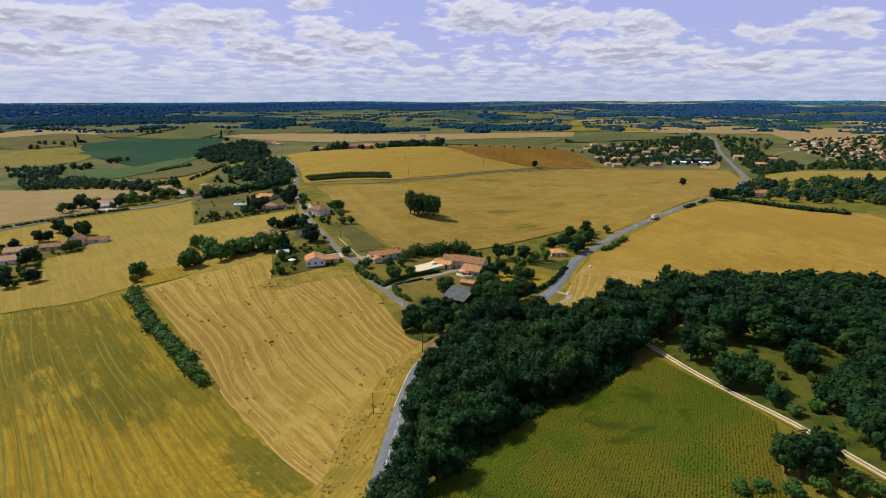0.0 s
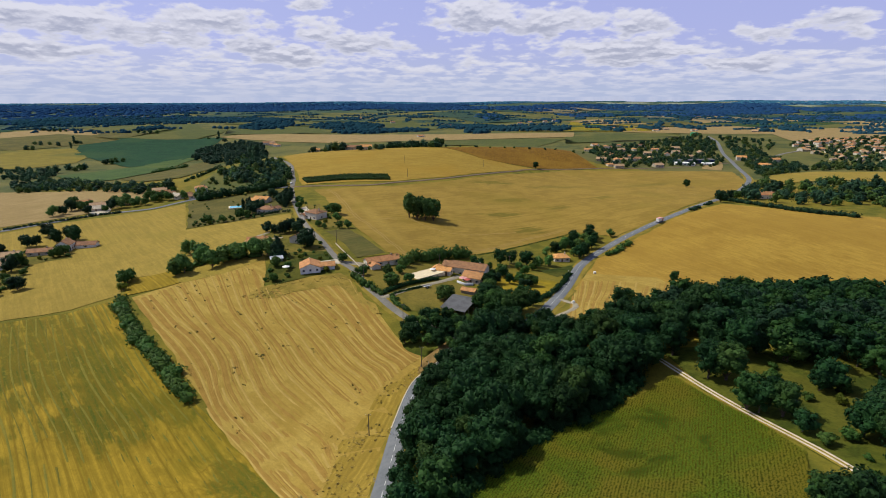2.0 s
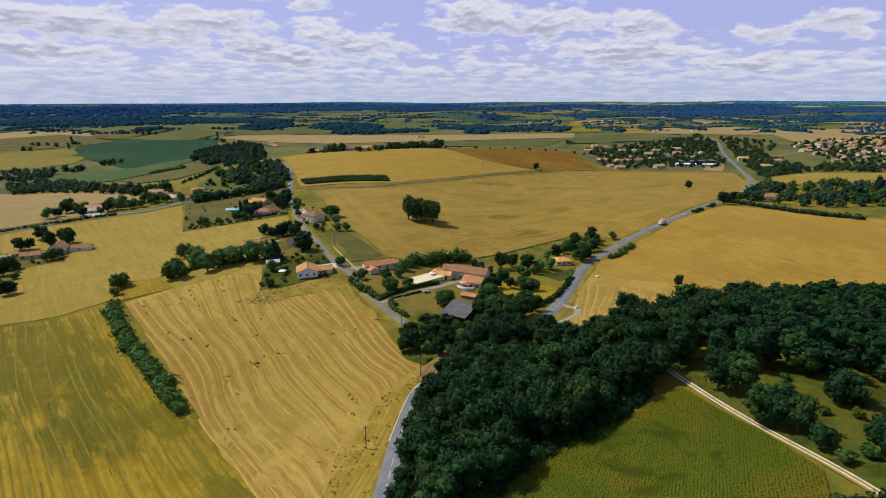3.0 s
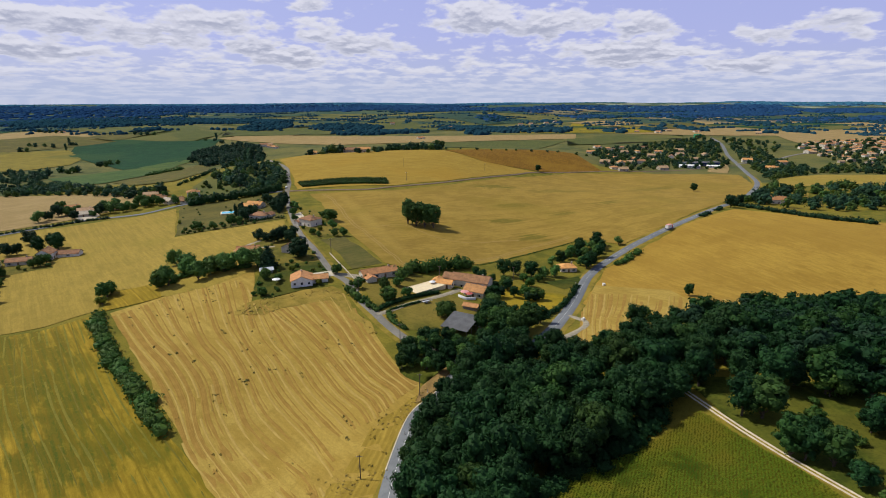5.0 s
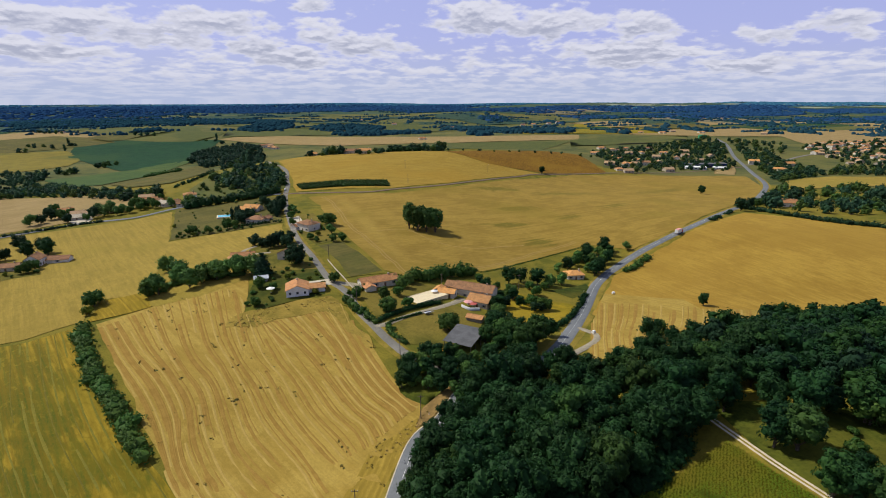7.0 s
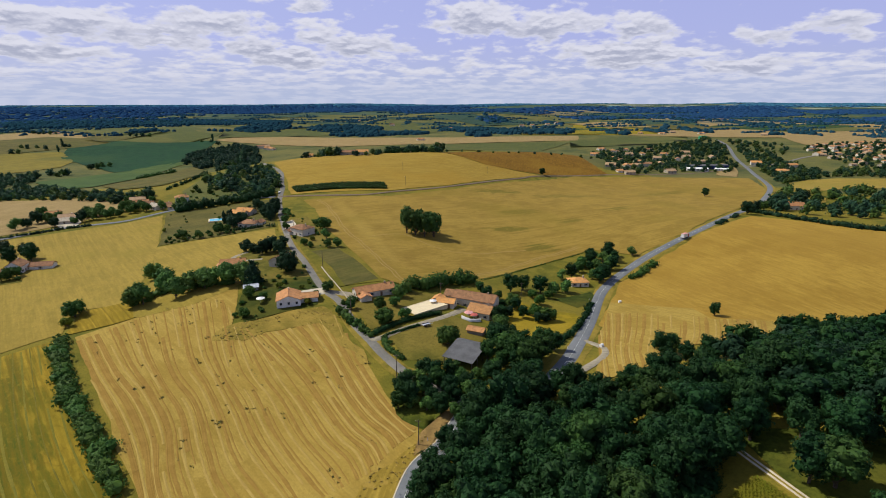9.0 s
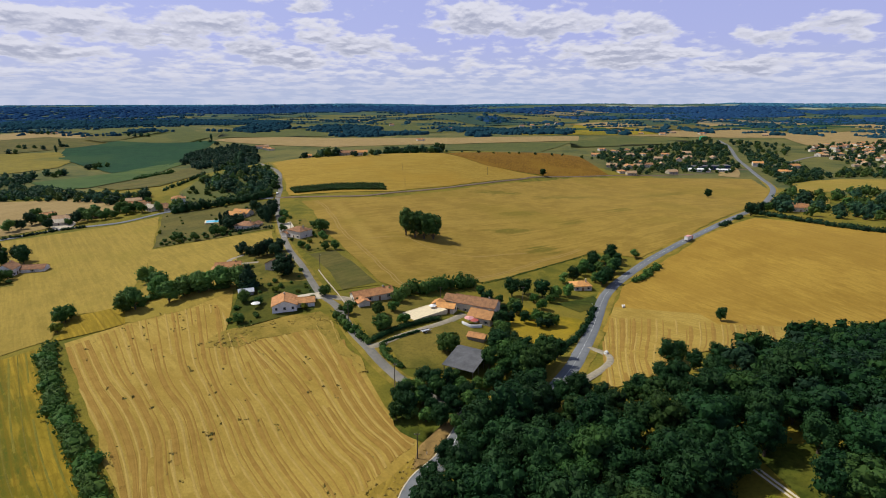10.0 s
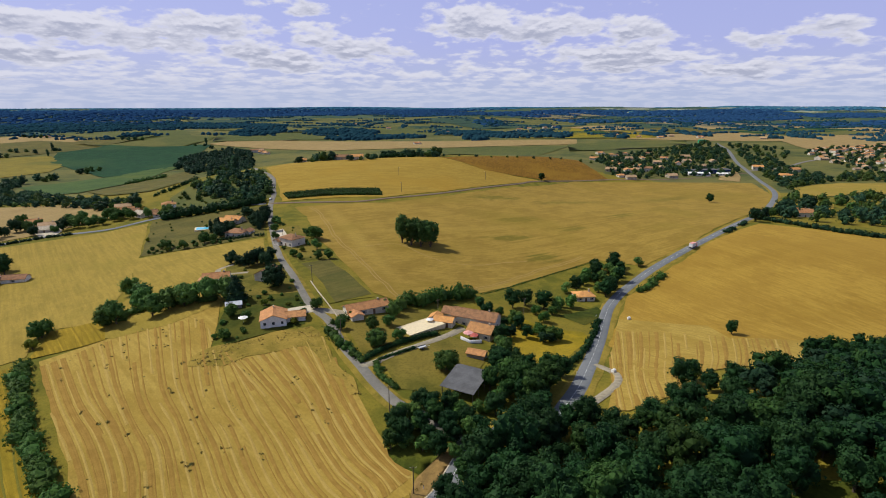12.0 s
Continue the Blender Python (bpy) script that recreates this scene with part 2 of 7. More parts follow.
def leafy(name, colour, other, rough=0.6, faded=None, gloss=0.08):
    """Foliage: each clump of leaves and each tree in its own tone."""
    m, nt, b = plain(name, colour, rough)
    b.inputs["Specular IOR Level"].default_value = gloss
    geo, info = nt.nodes.new("ShaderNodeNewGeometry"), nt.nodes.new("ShaderNodeObjectInfo")
    hue = mixed(nt, geo.outputs["Random Per Island"], colour, other)
    if faded:
        c = coords(nt)
        hue = mixed(nt, span(nt, fbm(nt, c, 0.035, 4, 0.6, 0.5), 0.46, 0.62, 0.0, 0.65), hue, faded)
        hue = mixed(nt, span(nt, fbm(nt, c, 0.06, 3, 0.6, 0.5), 0.56, 0.66, 0.0, 0.8), hue, tuple(0.7 * v for v in colour))
    hsv = nt.nodes.new("ShaderNodeHueSaturation")
    nt.links.new(hue, hsv.inputs["Color"])
    nt.links.new(span(nt, info.outputs["Random"], 0, 1, 0.488, 0.515), hsv.inputs["Hue"])
    nt.links.new(maths(nt, "ADD", 0.78, maths(nt, "MULTIPLY", maths(nt, "FRACT", maths(nt, "MULTIPLY", info.outputs["Random"], 7.31)), 0.5)), hsv.inputs["Value"])
    nt.links.new(hsv.outputs[0], b.inputs["Base Color"])
    thin = nt.nodes.new("ShaderNodeBsdfTranslucent")
    nt.links.new(hsv.outputs[0], thin.inputs[0])
    mix = nt.nodes.new("ShaderNodeMixShader")
    mix.inputs[0].default_value = 0.32
    out = nt.nodes["Material Output"]
    nt.links.new(b.outputs[0], mix.inputs[1])
    nt.links.new(thin.outputs[0], mix.inputs[2])
    nt.links.new(mix.outputs[0], out.inputs[0])
    return m


def rough_paint(name, a, b_, scale, rough=0.85, bump=0.3, vary=0.0, bands=0.0):
    """A mineral or painted surface with stains; vary: each object in its own tone; bands: courses running up a roof."""
    m, nt, b = plain(name, a, rough)
    c = coords(nt)
    f, g = fbm(nt, c, scale, 5, 0.6, 0.3), fbm(nt, c, scale * 9, 4, 0.7)
    hue = mixed(nt, span(nt, f, 0.35, 0.65), a, b_)
    hue = mixed(nt, span(nt, g, 0.4, 0.7, 0.0, 0.4), hue, tuple(0.6 * v for v in b_))
    if vary:
        info = nt.nodes.new("ShaderNodeObjectInfo")
        hsv = nt.nodes.new("ShaderNodeHueSaturation")
        nt.links.new(hue, hsv.inputs["Color"])
        nt.links.new(span(nt, info.outputs["Random"], 0, 1, 1 - vary, 1 + 0.6 * vary), hsv.inputs["Value"])
        nt.links.new(maths(nt, "ADD", 0.5 - 0.02 * vary, maths(nt, "MULTIPLY", maths(nt, "FRACT", maths(nt, "MULTIPLY", info.outputs["Random"], 5.7)), 0.05 * vary)), hsv.inputs["Hue"])
        hue = hsv.outputs[0]
    nt.links.new(hue, b.inputs["Base Color"])
    height = g
    if bands:
        w = nt.nodes.new("ShaderNodeTexWave")
        nt.links.new(c, w.inputs["Vector"])
        w.inputs["Scale"].default_value = 0.314 / bands
        height = w.outputs["Fac"]
    lift(nt, b, height, bump, 0.06)
    return m


# M_GROUND and M_FARGROUND carry added blue in place of distance haze.
M_GROUND = grassy("dry_pasture", (0.15, 0.155, 0.085), (0.085, 0.110, 0.075), (0.25, 0.215, 0.12), 0.45, 0.5)
M_FARGROUND = grassy("hazed_far_ground", (0.060, 0.115, 0.130), (0.040, 0.085, 0.105), (0.12, 0.16, 0.16), 0.2, 0.5)
M_VERGE = grassy("verge_grass", (0.33, 0.245, 0.08), (0.19, 0.16, 0.048), (0.40, 0.29, 0.10), 1.8, 0.6)
M_ROUGH = grassy("rough_weedy_grass", (0.37, 0.265, 0.10), (0.24, 0.185, 0.06), (0.43, 0.30, 0.12), 2.0, 0.6)
M_PASTURE = grassy("farm_pasture", (0.235, 0.200, 0.052), (0.130, 0.135, 0.034), (0.31, 0.235, 0.065), 0.9, 0.6)
M_LAWN = grassy("parched_lawn", (0.19, 0.165, 0.055), (0.105, 0.105, 0.032), (0.29, 0.215, 0.085), 1.2, 0.6)
M_MEADOW = grassy("yellow_meadow", (0.40, 0.29, 0.035), (0.25, 0.20, 0.03), (0.44, 0.31, 0.06), 1.0, 0.6)
M_GARDEN = grassy("green_garden", (0.070, 0.092, 0.025), (0.04, 0.06, 0.018), (0.16, 0.14, 0.04), 2.0, 0.5)
M_CLEARING = grassy("clearing_grass", (0.105, 0.125, 0.03), (0.05, 0.07, 0.018), (0.16, 0.145, 0.04), 2.5, 0.5)
M_ASPHALT = rough_paint("lane_asphalt", (0.20, 0.185, 0.155), (0.15, 0.14, 0.12), 0.12, 0.9)
M_MAIN = rough_paint("main_road_asphalt", (0.165, 0.172, 0.178), (0.13, 0.138, 0.145), 0.08, 0.85)
M_PAINT = rough_paint("road_marking", (0.75, 0.75, 0.73), (0.55, 0.55, 0.53), 0.8, 0.7)
M_GRAVEL = rough_paint("pale_gravel", (0.34, 0.295, 0.215), (0.25, 0.215, 0.155), 0.6, 0.95)
M_CHALK = rough_paint("white_chalk", (0.56, 0.49, 0.38), (0.44, 0.38, 0.28), 0.5, 0.95)
M_EARTH = rough_paint("bare_earth", (0.27, 0.17, 0.06), (0.17, 0.11, 0.04), 0.3, 0.95)
M_DIRT = rough_paint("packed_dirt", (0.20, 0.15, 0.105), (0.15, 0.11, 0.075), 0.2, 0.95)
M_BARK = rough_paint("bark", (0.11, 0.085, 0.06), (0.06, 0.045, 0.035), 2.0, 0.95)
M_OAK = leafy("oak_leaves", (0.013, 0.042, 0.014), (0.025, 0.066, 0.019))
M_OAK_PALE = leafy("young_oak_leaves", (0.023, 0.061, 0.016), (0.044, 0.091, 0.021))
M_POPLAR = leafy("poplar_leaves", (0.058, 0.128, 0.032), (0.106, 0.191, 0.042))
M_DARKLEAF = leafy("dark_evergreen", (0.014, 0.039, 0.018), (0.026, 0.060, 0.025))
M_LIGHTLEAF = leafy("yellow_green_leaves", (0.085, 0.115, 0.012), (0.12, 0.135, 0.018))
M_HEDGE = leafy("hedge_leaves", (0.036, 0.087, 0.020), (0.071, 0.132, 0.026))
# Blue in these three leaf colours stands in for distance haze.
M_FARLEAF = leafy("hazed_distant_wood", (0.019, 0.068, 0.136), (0.023, 0.079, 0.149), 1.0, None, 0.0)
M_MIDWOOD = leafy("hazed_far_wood", (0.015, 0.050, 0.078), (0.024, 0.066, 0.090), 1.0, None, 0.0)
M_LASTWOOD = leafy("hazed_horizon_wood", (0.047, 0.146, 0.240), (0.053, 0.156, 0.251), 1.0, None, 0.0)
M_FARTREE = leafy("valley_tree_leaves", (0.022, 0.062, 0.038), (0.046, 0.098, 0.044))
M_FARTREE_PALE = leafy("pale_valley_tree_leaves", (0.044, 0.092, 0.026), (0.085, 0.135, 0.030))
M_CLUMP = leafy("field_clump_leaves", (0.035, 0.081, 0.023), (0.065, 0.124, 0.030))
M_SUNFLOWER = leafy("sunflower_leaves", (0.078, 0.158, 0.012), (0.190, 0.245, 0.018), 0.6, (0.30, 0.240, 0.024))
M_DRYGRASS = leafy("dry_tufts", (0.230, 0.196, 0.047), (0.459, 0.338, 0.095))
M_WEED = leafy("dry_weeds", (0.112, 0.105, 0.030), (0.240, 0.165, 0.053))
M_MAIZE = leafy("maize_leaves", (0.028, 0.058, 0.014), (0.042, 0.080, 0.018))

C_YELLOWGREEN = crop("ripening_barley", (0.47, 0.325, 0.062), (0.35, 0.245, 0.042), (0.19, 0.17, 0.026), -41, 1.9, 0.38, 0.40, 0.016, 0.6, 6.0, [(-147, 199, 62, 22, -48, (0.080, 0.112, 0.026), 0.80), (-121, 181, 40, 9, -50, (0.080, 0.112, 0.026), 0.78), (-167, 205, 50, 12, -48, (0.080, 0.112, 0.026), 0.68), (-102, 160, 22, 9, 10, (0.080, 0.112, 0.026), 0.80), (-110, 158, 13, 8, -40, (0.080, 0.112, 0.026), 0.88), (-86, 164, 14, 6, -50, (0.080, 0.112, 0.026), 0.68), (-56, 134, 34, 6, -53, (0.080, 0.112, 0.026), 0.88), (-40, 116, 16, 7, -53, (0.080, 0.112, 0.026), 0.90), (-145, 163, 40, 8, -50, (0.080, 0.112, 0.026), 0.68)])
C_STUBBLE = crop("straw_stubble", (0.51, 0.365, 0.16), (0.41, 0.28, 0.105), (0.45, 0.31, 0.125), -42, 2.4, 0.10, 0.35, 0.03, 0.35)
C_HEADLAND = crop("weedy_headland", (0.48, 0.34, 0.115), (0.36, 0.25, 0.075), (0.17, 0.155, 0.04), 14, 1.7, 0.40, 0.6, 0.05, 0.55)
C_WHEAT = crop("ripe_wheat", (0.43, 0.295, 0.112), (0.33, 0.22, 0.078), (0.28, 0.205, 0.055), 62, 3.0, 0.10, 0.45, 0.012, 0.50, 0.0, [(61, 557, 24.2, 9.6, 15, (0.13, 0.138, 0.030), 0.75), (68, 475, 17.6, 7.2, 25, (0.13, 0.138, 0.030), 0.7), (56, 427, 17.6, 6, 10, (0.13, 0.138, 0.030), 0.7), (72, 392, 11, 7.2, 30, (0.13, 0.138, 0.030), 0.75), (161, 500, 15.4, 6, 35, (0.13, 0.138, 0.030), 0.55), (106, 453, 15.4, 4.8, 25, (0.13, 0.138, 0.030), 0.6), (128, 561, 33, 7.2, 20, (0.13, 0.138, 0.030), 0.5), (244, 600, 33, 7.2, 30, (0.13, 0.138, 0.030), 0.5), (-50, 408, 80, 5, 111, (0.52, 0.375, 0.16), 0.5), (20, 440, 90, 5, 20, (0.50, 0.355, 0.145), 0.45), (45, 340, 50, 4, 40, (0.50, 0.36, 0.15), 0.45)])
C_WHEAT_B = crop("golden_wheat", (0.50, 0.325, 0.105), (0.41, 0.255, 0.08), (0.36, 0.22, 0.065), -20, 3.0, 0.06, 0.5, 0.012, 0.4, 0.0, [(205, 380, 40, 8, 20, (0.34, 0.21, 0.06), 0.5), (190, 300, 60, 14, 10, (0.36, 0.22, 0.06), 0.5)])
C_PALE = crop("pale_cut_field", (0.44, 0.320, 0.120), (0.355, 0.262, 0.094), (0.32, 0.255, 0.075), -38, 3.0, 0.10, 0.5, 0.014, 0.6)
# C_TAN, C_SCRUB and the C_ greens and ochre: blue raised to imitate haze.
C_TAN = crop("tan_stubble", (0.446, 0.325, 0.266), (0.369, 0.265, 0.203), (0.349, 0.265, 0.196), 20, 3.0, 0.1, 0.3, 0.01, 0.5)
C_BROWN = crop("brown_field", (0.30, 0.165, 0.035), (0.22, 0.115, 0.025), (0.34, 0.20, 0.045), 10, 3.0, 0.15, 0.5, 0.012, 0.6)
C_HILL = crop("hill_wheat", (0.47, 0.325, 0.11), (0.39, 0.255, 0.075), (0.43, 0.26, 0.06), 75, 3.0, 0.1, 0.5, 0.008, 0.6)
C_DARKGREEN = crop("dark_green_crop", (0.023, 0.090, 0.063), (0.014, 0.064, 0.050), (0.058, 0.115, 0.059), 30, 4.0, 0.2, 0.4, 0.006, 0.5)
C_GREEN = crop("green_crop", (0.145, 0.160, 0.084), (0.102, 0.128, 0.073), (0.204, 0.185, 0.091), 15, 4.0, 0.2, 0.5, 0.006, 0.5)
C_FRESH = crop("fresh_green_crop", (0.102, 0.165, 0.084), (0.068, 0.125, 0.070), (0.155, 0.185, 0.070), 15, 4.0, 0.15, 0.5, 0.006, 0.5)
C_OCHRE = crop("ochre_crop", (0.320, 0.255, 0.077), (0.233, 0.195, 0.063), (0.145, 0.155, 0.070), 10, 4.0, 0.1, 0.6, 0.006, 0.3)
# Distance haze is mixed into these three crop colours as blue.
C_FARGREEN = crop("hazed_green_crop", (0.060, 0.115, 0.133), (0.039, 0.085, 0.112), (0.082, 0.125, 0.119), 15, 4.0, 0.2, 0.5, 0.004, 0.5)
C_FARTAN = crop("hazed_stubble", (0.291, 0.250, 0.280), (0.233, 0.205, 0.231), (0.175, 0.180, 0.168), 20, 3.0, 0.1, 0.4, 0.004, 0.5)
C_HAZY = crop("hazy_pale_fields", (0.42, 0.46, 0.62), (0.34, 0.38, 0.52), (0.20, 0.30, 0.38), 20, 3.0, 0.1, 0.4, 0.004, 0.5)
C_GOLD = crop("sunflower_bloom", (0.40, 0.30, 0.035), (0.27, 0.22, 0.03), (0.16, 0.16, 0.03), 5, 4.0, 0.2, 0.5, 0.006, 0.5)
C_SCRUB = crop("fallow", (0.194, 0.165, 0.084), (0.126, 0.120, 0.063), (0.107, 0.120, 0.049), 40, 4.0, 0.2, 0.5, 0.02, 0.3)
C_SOIL = crop("sunflower_soil", (0.17, 0.175, 0.030), (0.12, 0.135, 0.025), (0.22, 0.19, 0.04), 70, 0.8, 0.4, 0.5, 0.02, 0.4)
M_WALL = rough_paint("cream_render", (0.72, 0.66, 0.55), (0.62, 0.55, 0.44), 0.35, 0.9, 0.2, 0.12)
M_STONE = rough_paint("old_stone_wall", (0.50, 0.43, 0.33), (0.36, 0.30, 0.22), 0.8, 0.95, 0.5, 0.15)
M_WHITE = rough_paint("white_paint", (0.80, 0.79, 0.76), (0.70, 0.68, 0.64), 0.5, 0.6, 0.1)
M_TILE = rough_paint("terracotta_tiles", (0.537, 0.256, 0.100), (0.375, 0.181, 0.075), 0.7, 0.9, 0.7, 0.18, 0.24)
M_OLDTILE = rough_paint("weathered_tiles", (0.377, 0.189, 0.090), (0.239, 0.123, 0.065), 0.7, 0.9, 0.7, 0.18, 0.24)
M_ORANGE = rough_paint("orange_tiles", (0.672, 0.324, 0.102), (0.528, 0.252, 0.090), 0.7, 0.9, 0.7, 0.10, 0.24)
M_TANTILE = rough_paint("pale_tan_tiles", (0.462, 0.303, 0.165), (0.363, 0.231, 0.127), 0.7, 0.9, 0.7, 0.12, 0.24)
M_SHEET = rough_paint("grey_fibre_sheets", (0.119, 0.119, 0.124), (0.084, 0.084, 0.086), 0.3, 0.8, 0.6, 0.0, 0.35)
M_GLASS = plain("window_glass", (0.03, 0.04, 0.05), 0.12)[0]
M_SHUTTER = rough_paint("grey_wood_shutter", (0.30, 0.27, 0.24), (0.22, 0.2, 0.18), 2.0, 0.8)
M_DOOR = rough_paint("brown_door", (0.20, 0.12, 0.07), (0.14, 0.08, 0.05), 2.0, 0.7)
M_TERRACE = rough_paint("pale_terrace_slabs", (0.74, 0.62, 0.40), (0.64, 0.53, 0.34), 0.8, 0.85)
M_POLE = rough_paint("weathered_wood_pole", (0.16, 0.13, 0.10), (0.10, 0.08, 0.06), 2.0, 0.9)
M_POOL = plain("pool_water", (0.12, 0.48, 0.62), 0.08)[0]
M_BLUE = plain("blue_car_paint", (0.02, 0.045, 0.16), 0.3, 0.3)[0]
M_RUBBER = plain("tyre_rubber", (0.02, 0.02, 0.02), 0.9)[0]
M_RED = rough_paint("red_canvas", (0.55, 0.13, 0.10), (0.42, 0.1, 0.08), 1.0, 0.8)
M_PINK = rough_paint("pink_awning", (0.72, 0.36, 0.33), (0.6, 0.28, 0.26), 1.5, 0.8)
M_STEEL = rough_paint("galvanised_steel", (0.55, 0.57, 0.60), (0.42, 0.44, 0.47), 0.8, 0.45)
M_GREENSHEET = plain("green_cladding", (0.03, 0.28, 0.14), 0.6)[0]
M_STRAW = rough_paint("straw_windrow", (0.385, 0.268, 0.074), (0.335, 0.228, 0.060), 0.25, 0.95, 0.7)
M_TRACK = rough_paint("wheat_track", (0.315, 0.215, 0.074), (0.275, 0.186, 0.064), 0.3, 0.95, 0.4)
M_TRAM = rough_paint("shaded_tramline", (0.165, 0.135, 0.022), (0.12, 0.105, 0.018), 0.2, 0.95, 0.4)
M_SEAM = rough_paint("green_drill_seam", (0.190, 0.158, 0.026), (0.150, 0.135, 0.023), 0.12, 0.95, 0.4)
M_DULLSTRAW = rough_paint("trodden_straw", (0.295, 0.180, 0.042), (0.255, 0.152, 0.034), 0.3, 0.95, 0.6)

for dry in (M_STRAW, M_DULLSTRAW, M_TRAM, M_SEAM, M_TRACK, M_EARTH, M_DIRT, M_CHALK, M_GRAVEL):
    dry.node_tree.nodes["Principled BSDF"].inputs["Specular IOR Level"].default_value = 0.05


# ---- builders ----
HOMES = []      # where houses stand: x, y, reach
def mesh_of(name, verts, faces, materials, index=None):
    me = bpy.data.meshes.new(name)
    me.from_pydata([tuple(v) for v in verts], [], [tuple(f) for f in faces])
    for m in materials:
        me.materials.append(m)
    if index is not None:
        me.polygons.foreach_set("material_index", index)
    me.update()
    return me


def part(name, bm, material, parent, label=""):
    """Links a bmesh as one mesh object under a thing or a part."""
    me = bpy.data.meshes.new(name)
    bm.to_mesh(me)
    bm.free()
    me.materials.append(material)
    ob = new(name, me)
    if parent:
        ob.parent = parent
    if label:
        tagged(ob, label)
    return ob


def thing(name, m, label, category, group="", kind=""):
    ob = new(name)
    ob.matrix_basis = m
    ob.empty_display_size = 0.5
    return tagged(ob, label, category, group, kind)


def box(bm, x0, y0, z0, x1, y1, z1, bevel=0.0):
    vs = [bm.verts.new((x, y, z)) for x in (x0, x1) for y in (y0, y1) for z in (z0, z1)]
    fs = [(0, 1, 3, 2), (4, 6, 7, 5), (0, 4, 5, 1), (2, 3, 7, 6), (0, 2, 6, 4), (1, 5, 7, 3)]
    made = [bm.faces.new([vs[k] for k in f]) for f in fs]
    if bevel:
        bmesh.ops.bevel(bm, geom=list({e for f in made for e in f.edges}), offset=bevel, segments=1, affect="EDGES", profile=0.5)
    return bm


def boxed(*size, bevel=0.0):
    return box(bmesh.new(), *size, bevel=bevel)


def glide(points, step):
    """Points every step metres along a smooth line through the given ones."""
    p = [Vector((*q[:2], 0)) for q in points]
    p = [2 * p[0] - p[1]] + p + [2 * p[-1] - p[-2]]
    line = []
    for a, b, c, d in zip(p, p[1:], p[2:], p[3:]):
        n = max(1, int((c - b).length / step))
        for k in range(n):
            t = k / n
            line.append(0.5 * (2 * b + (c - a) * t + (2 * a - 5 * b + 4 * c - d) * t * t + (3 * b - a - 3 * c + d) * t**3))
    return line + [p[-2]]


def inside(poly, x, y):
    hit, j = False, len(poly) - 1
    for i in range(len(poly)):
        (xi, yi), (xj, yj) = poly[i], poly[j]
        if (yi > y) != (yj > y) and x < (xj - xi) * (y - yi) / (yj - yi) + xi:
            hit = not hit
        j = i
    return hit


def worn(poly, step, wander):
    """The outline in short stretches that wander a little."""
    out = []
    for (x0, y0), (x1, y1) in zip(poly, poly[1:] + poly[:1]):
        n = max(1, int(math.hypot(x1 - x0, y1 - y0) / step))
        for k in range(n):
            x, y = x0 + (x1 - x0) * k / n, y0 + (y1 - y0) * k / n
            v = noise.noise_vector((x * 0.09, y * 0.09, 0.3))
            out.append((x + wander * v.x, y + wander * v.y))
    return out


def field(name, label, poly, material, high=0.15, step=10.0, wander=1.8, category="field"):
    """A sheet of crop or grass laid over the land inside an outline."""
    bm = bmesh.new()
    line = worn(poly, step, wander) if wander else poly
    bm.faces.new([bm.verts.new((x, y, 0)) for x, y in line])
    bmesh.ops.triangulate(bm, faces=bm.faces[:], ngon_method="EAR_CLIP")
    xs, ys = [p[0] for p in line], [p[1] for p in line]
    for lo, hi, way in ((min(xs), max(xs), (1, 0, 0)), (min(ys), max(ys), (0, 1, 0))):
        for k in range(int(lo // step) + 1, int(hi // step) + 1):
            bmesh.ops.bisect_plane(bm, geom=bm.verts[:] + bm.edges[:] + bm.faces[:], plane_co=Vector(way) * k * step, plane_no=way)
    z = land([v.co.x for v in bm.verts], [v.co.y for v in bm.verts]) + high
    for v, h in zip(bm.verts, z):
        v.co.z = h
    bmesh.ops.recalc_face_normals(bm, faces=bm.faces[:])
    if sum(f.normal.z for f in bm.faces) < 0:
        bmesh.ops.reverse_faces(bm, faces=bm.faces[:])
    for f in bm.faces:
        f.smooth = True
    return tagged(part(name, bm, material, None), label, category, kind="structure")


def ribbon(points, offsets, high, step=3.0, wander=0.0):
    """A bmesh strip along a smooth line: offsets across it, to the right, and the height over the land of each."""
    bm, rows = bmesh.new(), []
    line = glide(points, step)
    for k, q in enumerate(line):
        way = (line[min(k + 1, len(line) - 1)] - line[max(k - 1, 0)]).normalized()
        side = Vector((way.y, -way.x, 0))
        sway = wander * noise.noise((q.x * 0.08, q.y * 0.08, 1.7))
        row = []
        for n, o in enumerate(offsets):
            p = q + side * (o + sway)
            h = high[n] if isinstance(high, (list, tuple)) else high
            row.append(bm.verts.new((p.x, p.y, on_land(p.x, p.y) + h)))
        rows.append(row)
    for a, b in zip(rows, rows[1:]):
        for k in range(len(offsets) - 1):
            f = bm.faces.new((a[k], b[k], b[k + 1], a[k + 1]))
            f.smooth = True
    bmesh.ops.recalc_face_normals(bm, faces=bm.faces[:])
    if sum(f.normal.z for f in bm.faces) < 0:
        bmesh.ops.reverse_faces(bm, faces=bm.faces[:])
    return bm


def road(name, label, points, width, material, high=0.40, category="road"):
    w = width / 2
    offs = [-w - 0.6, -w, -w / 2, 0, w / 2, w, w + 0.6]
    return tagged(part(name, ribbon(points, offs, [high - 0.35, high - 0.05, high, high + 0.03, high, high - 0.05, high - 0.35]), material, None), label, category, kind="structure")


ICO = []


